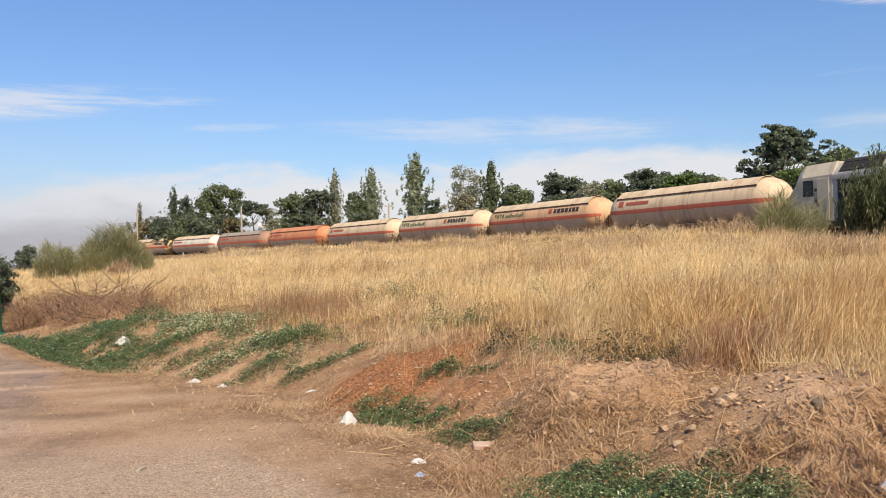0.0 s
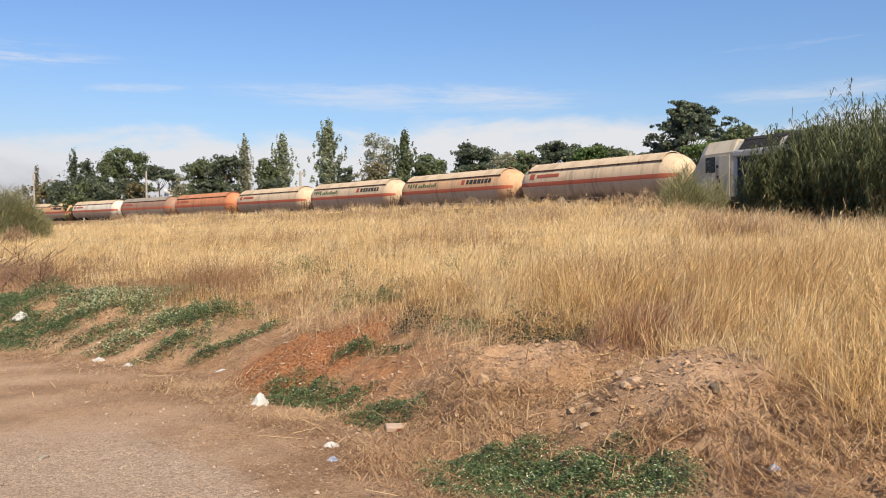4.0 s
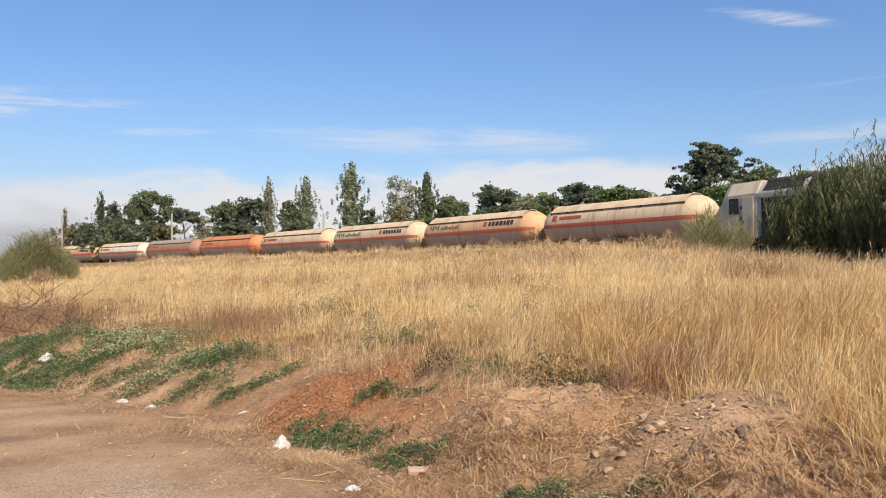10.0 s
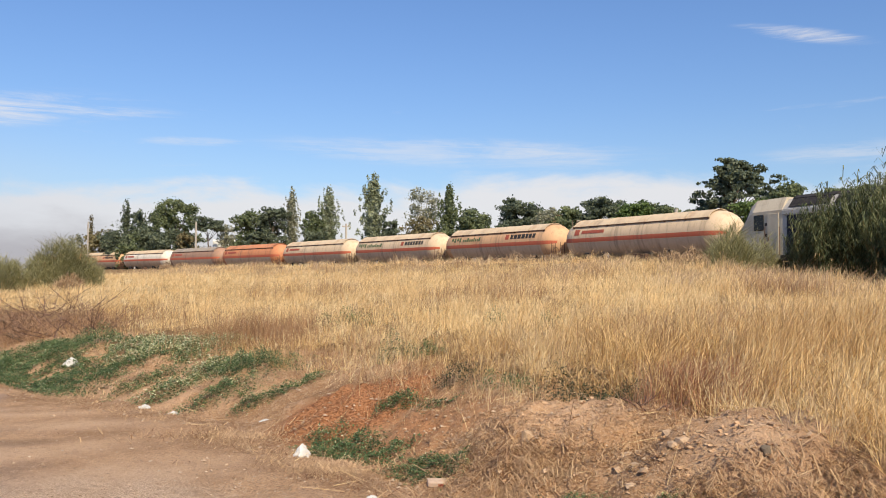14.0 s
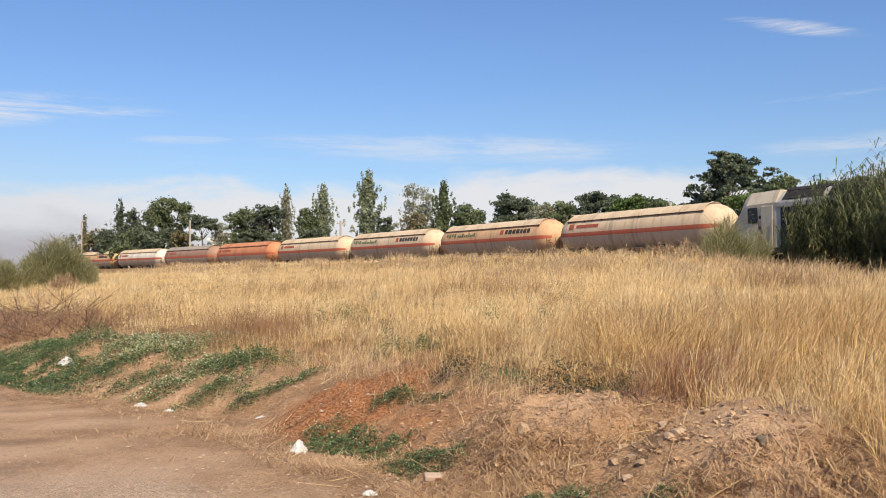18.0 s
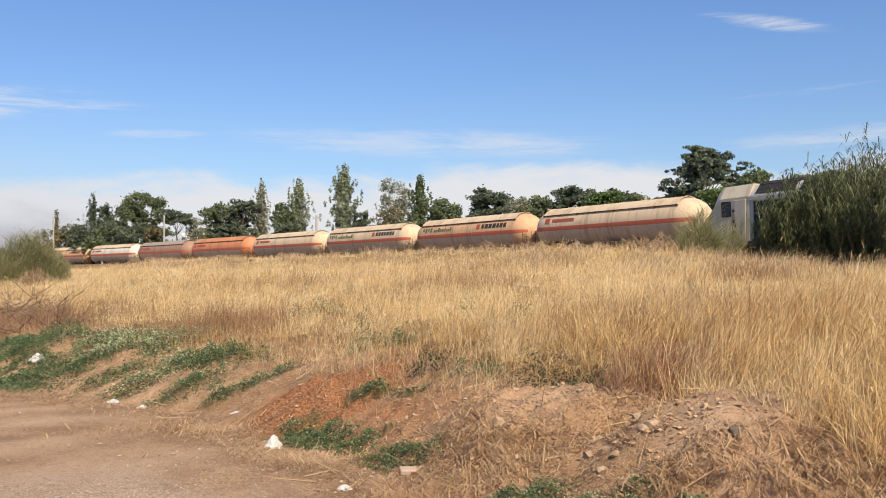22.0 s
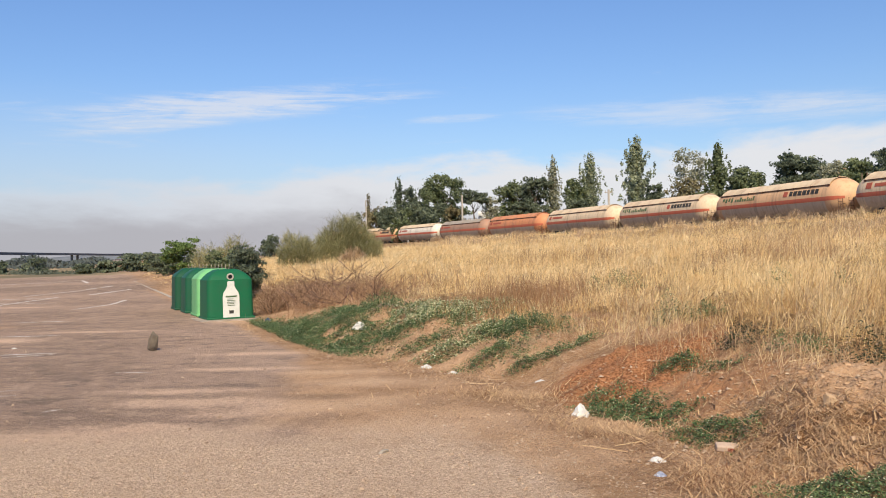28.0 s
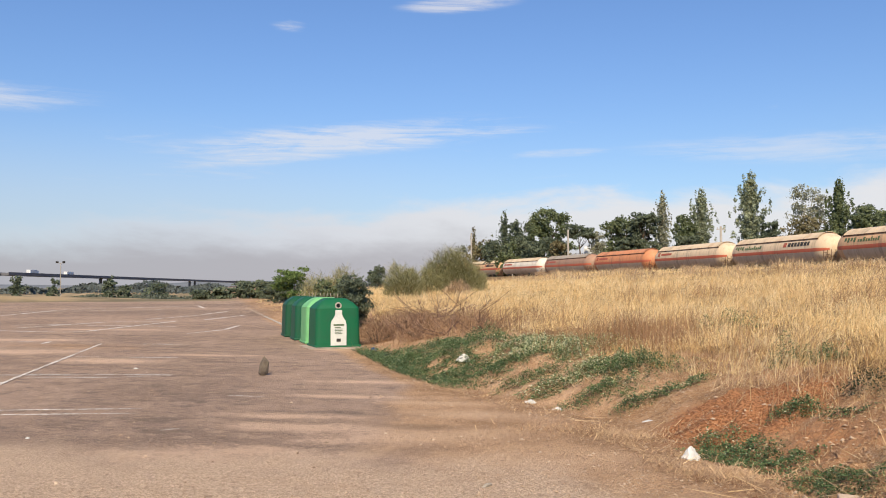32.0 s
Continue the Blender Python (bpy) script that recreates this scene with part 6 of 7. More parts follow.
def make_loco():
    """A six-axle diesel locomotive, x forward, near side at -y."""
    t = empty("diesel_locomotive", label="cream and navy diesel locomotive heading the tank train", category="locomotive")
    cream = wagon_paint("loco_cream", (0.56, 0.50, 0.39), (0.45, 0.385, 0.29), (0.40, 0.315, 0.225))
    navy = wagon_paint("loco_navy", (0.012, 0.015, 0.030), (0.024, 0.025, 0.036), (0.040, 0.036, 0.036), 0.12)
    silver = wagon_paint("loco_roof", (0.48, 0.47, 0.45), (0.38, 0.36, 0.33), (0.32, 0.28, 0.24))
    L = 10.9
    part("body", loft([(-L + 3.0, body_section(1.40, 1.15, 3.55, 4.10, 0.5)), (L - 3.0, body_section(1.40, 1.15, 3.55, 4.10, 0.5))]), silver, t)
    for sy in (-1, 1):
        p = part("side_panel", box((15.2, 0.05, 2.0), (0, sy * 1.42, 2.25), 0.01), navy, t, "dark navy louvred side panel")
        for k in range(11):
            part("louvre", box((6.4, 0.03, 0.05), (2.6, sy * 1.455, 1.5 + 0.16 * k), 0.006), navy, p)
        # plain pale shapes in place of the company mark
        if sy < 0:
            for k, (bx, bw, bh, bz) in enumerate(((-3.2, 0.30, 0.42, 2.62), (-2.78, 0.36, 0.42, 2.62), (-2.32, 0.36, 0.42, 2.62), (-1.9, 0.18, 0.95, 2.70), (-1.5, 0.36, 0.42, 2.62))):
                part("emblem", box((bw, 0.012, bh), (bx, sy * 1.478, bz), 0.004), WHITE, p, "pale company mark")
            part("emblem", box((1.9, 0.012, 0.26), (-0.9, sy * 1.478, 1.95), 0.004), GREY_BELLY, p)
        part("sill", box((16.0, 0.08, 0.30), (0, sy * 1.42, 1.12), 0.02), M["dark_steel"], t)
        part("waist_band", box((15.8, 0.05, 0.22), (0, sy * 1.42, 3.40), 0.02), silver, t)
    for i, (rx, rl, dark) in enumerate(((-6.4, 2.4, True), (-3.8, 2.4, True), (-1.1, 2.6, False), (1.5, 2.2, False), (3.9, 2.0, True), (6.2, 2.2, False))):
        part("roof_hatch", loft([(rx - rl / 2, body_section(0.95, 4.05, 4.12, 4.28, 0.25)), (rx + rl / 2, body_section(0.95, 4.05, 4.12, 4.28, 0.25))]), M["dark_steel"] if dark else silver, t)
        for sy in (-1, 1):
            bm = box((rl - 0.1, 0.03, 0.56), (rx, sy * 1.185, 3.86), 0.01, rot=Euler((sy * radians(42.0), 0, 0)))
            part("vent", bm, M["dark_steel"] if dark else silver, t)
    for end in (1, -1):
        secs = [(end * (L - 3.0), body_section(1.42, 1.10, 3.55, 4.20, 0.38)), (end * (L - 1.15), body_section(1.42, 1.10, 3.50, 4.15, 0.38)),
                (end * (L - 0.75), body_section(1.38, 1.10, 3.20, 3.85, 0.34)), (end * (L - 0.15), body_section(1.30, 1.10, 2.55, 2.75, 0.30)), (end * L, body_section(1.22, 0.95, 1.9, 2.2, 0.25))]
        cab = part("cab", loft(secs), cream, t, "cream driver's cab with a sloping nose")
        # windscreen on the sloping front
        ang = math.atan2(1.1, 0.6)
        for sy in (-1, 1):
            part("windscreen", box((0.04, 0.98, 0.85), (end * (L - 0.425), sy * 0.56, 3.30), 0.02, rot=Euler((0, end * -radians(28), 0))), M["glass"], cab, "dark sloping windscreen")
        for sy in (-1, 1):
            part("side_window", box((0.62, 0.04, 0.80), (end * (L - 1.55), sy * 1.425, 2.95), 0.04), M["glass"], cab)
            dr = part("cab_door", box((0.72, 0.04, 2.1), (end * (L - 2.45), sy * 1.432, 2.35), 0.03), cream, cab)
            part("door_handle", box((0.06, 0.05, 0.22), (end * (L - 2.18), sy * 1.46, 2.1), 0.01), M["rust_steel"], dr)
            for k in (0, 1, 2):
                part("cab_vent", box((0.16, 0.03, 0.16), (end * (L - 2.02), sy * 1.432, 1.75 + 0.55 * k), 0.01), M["dark_steel"], cab)
            for k in (-0.45, 0.45):
                part("grab_rail", rod((end * (L - 2.45) + k, sy * 1.5, 1.3), (end * (L - 2.45) + k, sy * 1.5, 2.7), 0.02, None, 6), M["rust_steel"], cab)
            hl = part("headlight", rod((end * (L - 0.06), sy * 0.85, 2.05), (end * (L + 0.03), sy * 0.85, 2.03), 0.13, None, 14), WHITE, cab)
            part("steps", box((0.5, 0.25, 0.7), (end * (L - 2.45), sy * 1.3, 0.75), 0.03), M["dark_steel"], cab)
            bu = part("buffer", rod((end * L, sy * 0.88, 1.06), (end * (L + 0.3), sy * 0.88, 1.06), 0.10, None, 12), M["dark_steel"], t)
            part("buffer_head", rod((end * (L + 0.3), sy * 0.88, 1.06), (end * (L + 0.36), sy * 0.88, 1.06), 0.25, None, 16), M["dark_steel"], bu)
        part("plough", box((0.3, 2.5, 0.5), (end * (L - 0.1), 0, 0.55), 0.05), M["dark_steel"], t)
        bx = end * 6.9
        b = part("bogie", box((4.6, 2.2, 0.4), (bx, 0, 0.75), 0.06), M["dark_steel"], t)
        for wx in (-1.75, 0, 1.75):
            for wy in (-0.78, 0.78):
                part("wheel", rod((bx + wx, wy - 0.07, 0.53), (bx + wx, wy + 0.07, 0.53), 0.53, None, 20), M["rust_steel"], b)
    part("fuel_tank", box((4.2, 2.4, 0.75), (0, 0, 0.75), 0.08), M["dark_steel"], t)
    return t


loco = make_loco()
_x, _y, _h = along(LOCO_REAR - 11.2)
loco.matrix_world = pose(_x, _y, RAIL_Z, 0, 0, _h + 180)


# ---------------------------------------------------------------- poles, fence and park fittings
def pole(name, label, x, y, top, r, mat, arm=False):
    z0 = ground_z(x, y)
    t = empty(name, pose(x, y, z0), label=label, category="pole", group="poles along the railway")
    h = top - z0
    part("shaft", rod((0, 0, -0.3), (0, 0, h), r, r * 0.7, 10), M[mat], t)
    if arm:
        part("cross_arm", box((0.9, 0.08, 0.10), (0, 0, h - 0.3), 0.01), M[mat], t)
        for k in (-0.35, 0, 0.35):
            part("insulator", rod((k, 0, h - 0.25), (k, 0, h - 0.08), 0.04, 0.03, 8), M["concrete"], t)
    else:
        part("cap", rod((0, 0, h), (0, 0, h + 0.06), r * 0.8, r * 0.5, 10), M[mat], t)


pole("utility_pole", "slim pale concrete pole on the far bank", -47.3, 131.8, 10.8, 0.14, "concrete")
pole("utility_pole", "pale concrete pole beyond the railway", -29.4, 124.6, 10.4, 0.17, "concrete")
pole("utility_pole", "grey weathered pole beside the railway", -5.9, 94.9, 8.4, 0.17, "concrete", True)
pole("utility_pole", "thick pale concrete pole beside the railway", 23.6, 71.2, 8.3, 0.20, "concrete")
pole("signal_post", "thin grey metal post beside a concrete pole", 24.3, 72.0, 7.8, 0.08, "concrete", True)
pole("fence_pole", "dark thin pole in front of the park trees", 12.2, 90.0, 7.4, 0.09, "wood_post")

fence = empty("park_fence", label="wooden posts and wire fence along the park", category="fence")
_post = rod((0, 0, -0.2), (0, 0, 1.35), 0.075, 0.065, 7)
_first = part("post", _post, M["wood_post"], fence)
_line = []
for k in range(74):
    a = arc_at(48.0) + k * 1.9
    x, y, h = along(a)
    off = 15.0
    px, py = x + off * math.sin(radians(h)), y - off * math.cos(radians(h))
    pz = ground_z(px, py)
    _line.append(Vector((px, py, pz)))
    o = _first if k == 0 else part("post", _first.data, None, fence)
    o.location = (px, py, pz)
    o.rotation_euler = (random.uniform(-0.05, 0.05), random.uniform(-0.05, 0.05), 0)
for hh in (0.45, 0.85, 1.22):
    bm = bmesh.new()
    for p, q in zip(_line[:-1], _line[1:]):
        rod(p + Vector((0, 0, hh)), q + Vector((0, 0, hh)), 0.012, None, 4, bm)
    part("wire", bm, M["rust_steel"], fence)


def park_things():
    x, y = 19.3, 88.0
    z = ground_z(x, y)
    t = empty("climbing_frame", pose(x, y, z, 0, 0, 10), label="playground climbing frame with dark red panels", category="playground frame")
    red = plain("dark_red_board", (0.16, 0.035, 0.025), (0.22, 0.06, 0.04), 3, 0.7)
    for px in (-1.0, 0.0, 1.0):
        for py in (-0.6, 0.6):
            part("post", rod((px, py, -0.2), (px, py, 2.2 if px < 0.5 else 1.7), 0.06, None, 8), M["wood_post"], t)
    part("crossbar", rod((-1.0, -0.6, 2.1), (0, -0.6, 2.1), 0.05, None, 8), M["concrete"], t)
    part("panel", box((0.95, 0.06, 1.5), (0.5, -0.62, 1.0), 0.02), red, t)
    part("deck", box((1.9, 1.2, 0.08), (0, 0, 1.0), 0.02), M["wood_post"], t)
    x, y = 26.3, 88.2
    z = ground_z(x, y)
    t = empty("play_hut", pose(x, y, z, 0, 0, -15), label="small wooden play hut with a pitched roof", category="hut")
    for px in (-0.6, 0.6):
        for py in (-0.6, 0.6):
            part("post", box((0.1, 0.1, 1.6), (px, py, 0.7), 0.01), M["concrete"], t)
    part("wall_panel", box((1.1, 0.06, 0.7), (0, -0.6, 0.45), 0.01), M["concrete"], t)
    for s in (-1, 1):
        part("roof", box((0.95, 1.6, 0.06), (s * 0.40, 0, 1.72), 0.01, rot=Euler((0, s * radians(32), 0))), red, t)
    # house roof seen between the trees
    x, y = 25.0, 132.7
    z = ground_z(x, y)
    t = empty("house", pose(x, y, z, 0, 0, 12), label="brick house with an orange tiled roof behind trees", category="house")
    part("wall", box((10, 8, 4.6), (0, 0, 2.2), 0.03), plain("brick_wall", (0.34, 0.17, 0.11), (0.42, 0.24, 0.16), 3, 0.9), t)
    tile = plain("roof_tile", (0.36, 0.15, 0.08), (0.46, 0.22, 0.12), 2, 0.85)
    for s in (-1, 1):
        part("roof", box((10.6, 4.9, 0.18), (0, s * 2.15, 5.15), 0.02, rot=Euler((-s * radians(20), 0, 0))), tile, t)
    for px in (-3, 0, 3):
        part("window", box((1.1, 0.08, 1.2), (px, -4.02, 2.6), 0.02), M["glass"], t)
    part("chimney", box((0.6, 0.6, 1.4), (3.2, 0.8, 6.2), 0.03), tile, t)
    # parked pale vans behind the lawn
    paint = plain("van_white", (0.70, 0.70, 0.68), (0.60, 0.60, 0.58), 1, 0.35)
    for x, y, r in ((-26.5, 133.5, 10), (-21.8, 136.5, -8)):
        z = ground_z(x, y)
        t = empty("parked_van", pose(x, y, z, 0, 0, r), label="white parked van behind the park trees", category="van", group="vans behind the park")
        part("body", loft([(-2.3, body_section(0.9, 0.4, 1.7, 2.0, 0.2)), (1.2, body_section(0.9, 0.4, 1.7, 2.0, 0.2)), (1.75, body_section(0.9, 0.4, 1.2, 1.3, 0.1)), (2.4, body_section(0.85, 0.4, 0.95, 1.05, 0.1))]), paint, t)
        for wx in (-1.4, 1.5):
            for wy in (-0.85, 0.85):
                part("wheel", rod((wx, wy - 0.1, 0.33), (wx, wy + 0.1, 0.33), 0.33, None, 16), M["dark_steel"], t)
        for sy in (-1, 1):
            part("side_window", box((1.0, 0.03, 0.5), (0.6, sy * 0.905, 1.35), 0.01), M["glass"], t)


park_things()


# ---------------------------------------------------------------- car park: lines, kerb, bottle banks, litter
def strip(x0, y0, x1, y1, w=0.1):
    d = Vector((x1 - x0, y1 - y0))
    n = Vector((-d.y, d.x)).normalized() * w / 2
    k = max(3, int(d.length / 0.35))
    V, F = [], []
    for i in range(k + 1):
        p = Vector((x0, y0)) + d * i / k
        j = random.uniform(0.5, 1.1) * (0.3 if i in (0, k) else 1)
        for q in (p + n * j, p - n * j):
            V.append((q.x, q.y, ground_z(q.x, q.y) + (0.005 if math.hypot(q.x, q.y) < 18 else 0.012)))
    for i in range(k):
        F.append((2 * i, 2 * i + 1, 2 * i + 3, 2 * i + 2))
    return mesh_np("line", np.array(V), np.array(F), M["white_paint"])


marks = empty("parking_lines", label="worn white parking bay lines on asphalt", category="road marking", kind="structure")
for seg in ((-29.1, 28.4, -28.6, 29.2), (-28.6, 29.2, -32.4, 40.0), (-23.3, 29.4, -23.9, 32.8), (-23.9, 32.8, -25.7, 36.5), (-33.0, 28.3, -29.3, 28.3), (-34.0, 30.3, -35.1, 37.8), (-35.1, 37.8, -31.7, 39.1), (-32.1, 42.2, -34.6, 49.9),
            (-35.6, 41.1, -37.6, 49.1), (-38.2, 49.9, -41.0, 56.7), (-56.1, 48.1, -49.8, 60.0), (-58.1, 63.7, -52.0, 67.9), (-23.9, 22.4, -24.5, 23.4), (-25.8, 22.7, -24.8, 23.1), (-11.4, 7.9, -22.0, 23.2), (-18.6, 18.6, -15.7, 19.4),
            (-17.5, 13.7, -14.7, 14.8), (-15.9, 14.5, -12.8, 15.7), (-15.4, 14.0, -13.4, 14.8), (-13.5, 14.9, -12.7, 15.5), (-20.6, 23.5, -19.0, 24.0), (-33.2, 33.9, -27.9, 34.4), (-36.8, 32.6, -34.5, 34.5),
            (-49.4, 42.8, -57.7, 56.8), (-57.7, 56.8, -56.3, 64.6), (-56.3, 64.6, -56.4, 73.1), (-56.4, 73.1, -49.1, 64.4), (-8.8, 4.9, -6.0, 6.36), (-7.2, 5.1, -5.8, 5.9),
            (-14.6, 8.3, -9.5, 10.76), (-14.8, 8.7, -9.8, 11.2), (-8.1, 9.62, -7.97, 9.85), (-9.5, 13.1, -8.8, 13.2)):
    away = math.hypot((seg[0] + seg[2]) / 2, (seg[1] + seg[3]) / 2)
    part("line", strip(*seg, w=min(0.36, 0.055 + 0.0025 * min(away, 28) + 0.009 * max(away - 28, 0))), None, marks)

kerb = empty("kerb", label="low pale concrete kerb along the car park edge", category="kerb", kind="structure")
_k0 = box((0.98, 0.16, 0.12), (0, 0, 0.0), 0.015)
_kf = None
for k in range(60):
    f = k / 60
    p = Vector((-19.5, 32.0)).lerp(Vector((-47.2, 68.2)), f)
    o = part("kerb_stone", _k0 if k == 0 else _kf.data, plain("kerb_concrete", (0.38, 0.32, 0.26), (0.55, 0.49, 0.42), 3, 0.9) if k == 0 else None, kerb)
    _kf = _kf or o
    o.location = (p.x, p.y, ground_z(p.x, p.y) + random.uniform(-0.01, 0.01))
    o.rotation_euler = (0, 0, math.atan2(36.2, -27.7) + random.uniform(-0.02, 0.02))


def bottle_bank(label, x, y, turn, paint, lab, h=1.60, w=1.50, d=1.31):
    """A bottle bank: a bellied box with a domed top, a round mouth, a poster shaped like a bottle and lifting hooks."""
    t = empty("bottle_bank", pose(x, y, ground_z(x, y), 0, 0, turn), label=label, category="glass container", group="row of bottle banks")
    secs = [(0.05, 1.0, 0.10), (0.12, 1.0, 0.08), (0.795 * h, 0.965, 0.06), (0.80 * h, 0.95, 0.06), (0.85 * h, 0.87, 0.08), (0.90 * h, 0.765, 0.12), (0.95 * h, 0.625, 0.18), (0.985 * h, 0.50, 0.25), (h, 0.40, 0.3)]
    bm = bmesh.new()
    rows = []
    n = 40
    for z, s, rnd in secs:
        row = []
        for i in range(n):
            a = 2 * math.pi * i / n
            e = 0.20 + 0.30 * rnd
            cx, sy = math.cos(a), math.sin(a)
            row.append(bm.verts.new((math.copysign(abs(cx) ** e, cx) * w / 2 * s, math.copysign(abs(sy) ** e, sy) * d / 2 * s, z)))
        rows.append(row)
    for a, b in zip(rows[:-1], rows[1:]):
        for i in range(n):
            bm.faces.new((a[i], a[(i + 1) % n], b[(i + 1) % n], b[i]))
    bm.faces.new(rows[0])
    bm.faces.new(rows[-1])
    for row in (rows[1], rows[2], rows[3], rows[-1]):
        for i in range(n):
            bm.edges.get((row[i], row[(i + 1) % n])).smooth = False
    body = part("body", bm, paint, t, smooth=True)
    part("base_rim", box((w * 1.02, d * 1.02, 0.09), (0, 0, 0.05), 0.03), paint, t)
    # mouth
    bm = bmesh.new()
    for i in range(20):
        a, b = 2 * math.pi * i / 20, 2 * math.pi * (i + 1) / 20
        rod((0.09 * math.cos(a), -d / 2 * 0.93, 0.85 * h + 0.09 * math.sin(a)), (0.09 * math.cos(b), -d / 2 * 0.93, 0.85 * h + 0.09 * math.sin(b)), 0.026, None, 6, bm)
    mouth = part("mouth_ring", bm, M["concrete"], t, "pale grey mouth ring")
    part("mouth_flap", rod((0, -d / 2 * 0.80, 0.85 * h), (0, -d / 2 * 0.935, 0.85 * h), 0.072, None, 18), M["glass"], mouth)
    if lab:
        prof = [(0.26, 0.08), (0.26, 0.74), (0.235, 0.86), (0.14, 1.00), (0.11, 1.08), (0.11, 1.20), (0.09, 1.22)]
        bm = bmesh.new()
        pts = [(-a, z) for a, z in prof] + [(a, z) for a, z in reversed(prof)]
        yy = -d / 2 - 0.006
        fr = [bm.verts.new((px, yy - 0.012, pz)) for px, pz in pts]
        bk = [bm.verts.new((px, yy + 0.02, pz)) for px, pz in pts]
        bm.faces.new(fr)
        for i in range(len(fr)):
            bm.faces.new((fr[i], fr[(i + 1) % len(fr)], bk[(i + 1) % len(fr)], bk[i]))
        post = part("poster", bm, WHITE_POSTER, t, "white bottle-shaped poster")
        for k, (bw, bh, bx, bz) in enumerate(((0.34, 0.05, 0, 0.74), (0.20, 0.018, -0.03, 0.66), (0.26, 0.018, 0, 0.61), (0.26, 0.018, 0, 0.56), (0.22, 0.018, -0.02, 0.51), (0.24, 0.018, 0, 0.46), (0.14, 0.10, 0, 0.25))):
            part("print", box((bw, 0.006, bh), (bx, yy - 0.016, bz)), MARK_GREEN if k < 6 else MARK_BLACK, post)
    hooks = 3
    for k in range(hooks):
        hx = (k - 1) * 0.10
        hk = part("lifting_hook", rod((hx, 0, h - 0.02), (hx * 1.3, 0, h + 0.16), 0.012, None, 6), M["stone"], t)
    return t


def bin_paint(name, c):
    k = Nodes(name)
    v = k.obj()
    col = k.mix(k.range(k.noise(2.0, 5, 0.6, v), 0.4, 0.7, 0, 0.6), c, tuple(x * 0.72 + 0.012 for x in c))
    col = k.mix(k.range(k.noise(30, 4, 0.6, v), 0.5, 0.75, 0, 0.25), col, tuple(x * 0.5 + 0.03 for x in c))
    return k.done(col, 0.55, k.noise(18, 3, 0.5, v), 0.06, 0.01, 0, 0.28)


WHITE_POSTER = plain("poster_white", (0.64, 0.65, 0.60), (0.56, 0.57, 0.53), 3, 0.6)
DEEP = bin_paint("bin_green", (0.006, 0.108, 0.044))
DARK = bin_paint("bin_dark_green", (0.008, 0.070, 0.034))
LIGHT = bin_paint("bin_light_green", (0.17, 0.45, 0.19))
TEAL = bin_paint("bin_teal", (0.008, 0.085, 0.042))
bottle_bank("dark green bottle bank with a white bottle poster", -13.9, 25.0, 42, DEEP, True)
bottle_bank("light green bottle bank beside darker ones", -15.2, 26.62, 40, LIGHT, True)
bottle_bank("dark teal bottle bank in the row", -16.6, 28.22, 39, TEAL, False)
bottle_bank("dark green bottle bank at the end of the row", -18.1, 29.95, 39, DARK, False)


pad = part("concrete_pad", box((2.0, 1.8, 0.06), (0, 0, 0.0), 0.01), plain("pad_concrete", (0.30, 0.235, 0.18), (0.46, 0.39, 0.32), 2.5, 0.9))
pad.location, pad.rotation_euler = (-13.75, 24.8, ground_z(-13.75, 24.8) - 0.004), (0, 0, radians(42))
tagged(pad, "pale worn concrete pad under the bottle bank", "pad")


def lump(name, label, x, y, size, seeds, mat, category="stone", sub=2, lift=0.3):
    bm = bmesh.new()
    bmesh.ops.create_icosphere(bm, subdivisions=sub, radius=1)
    rng = random.Random(seeds)
    ph = [rng.uniform(0, 6) for _ in range(6)]
    for v in bm.verts:
        c = v.co.copy()
        k = 1 + 0.18 * math.sin(3 * c.x + ph[0]) * math.cos(2.6 * c.y + ph[1]) + 0.14 * math.sin(4 * c.z + ph[2] + 2 * c.x)
        v.co = Vector((c.x * size[0], c.y * size[1], c.z * size[2])) * k
        v.co = v.co * rng.uniform(0.80, 1.18) if sub == 1 else v.co
        for ax in range(3):
            lim = size[ax] * rng.uniform(0.72, 0.95)
            v.co[ax] = max(-lim, min(lim, v.co[ax]))
    ob = part(name, bm, M[mat])
    ob.location = (x, y, ground_z(x, y) + size[2] * lift)
    ob.rotation_euler = (rng.uniform(-0.2, 0.2), rng.uniform(-0.2, 0.2), rng.uniform(0, 6))
    return tagged(ob, label, category)


lump("boulder", "angular grey-brown boulder lying on the asphalt", -10.9, 16.35, (0.14, 0.12, 0.29), 7, "boulder", sub=1, lift=0.60)
block = part("concrete_block", box((0.25, 0.11, 0.06), (0, 0, 0.03), 0.012), plain("tan_block", (0.46, 0.34, 0.26), (0.56, 0.44, 0.35), 5, 0.9))
block.location, block.rotation_euler = (0.42, 8.85, ground_z(0.42, 8.85)), (0.25, 0.05, 0.1)
tagged(block, "broken pale concrete block lying in green weeds", "rubble")
part("stain", box((0.08, 0.004, 0.03), (0.02, -0.0565, 0.03)), MARK_RED, block, "faded red mark")


def bag(name, label, x, y, r, h, seeds, mat):
    """A crumpled plastic bag or scrap."""
    bm = bmesh.new()
    bmesh.ops.create_icosphere(bm, subdivisions=3, radius=1)
    rng = random.Random(seeds)
    for v in bm.verts:
        c = v.co
        k = 1 + 0.35 * noise.noise(Vector((c.x * 2.2 + seeds, c.y * 2.2, c.z * 2.2))) + 0.15 * noise.noise(Vector((c.x * 6, c.y * 6 + seeds, c.z * 6)))
        taper = 1 - 0.55 * max(0, c.z)
        v.co = Vector((c.x * r * k * taper, c.y * r * 0.8 * k * taper, max(-0.25, c.z) * h * k))
    ob = part(name, bm, mat)
    ob.location = (x, y, ground_z(x, y) + 0.2 * h)
    return tagged(ob, label, "litter")


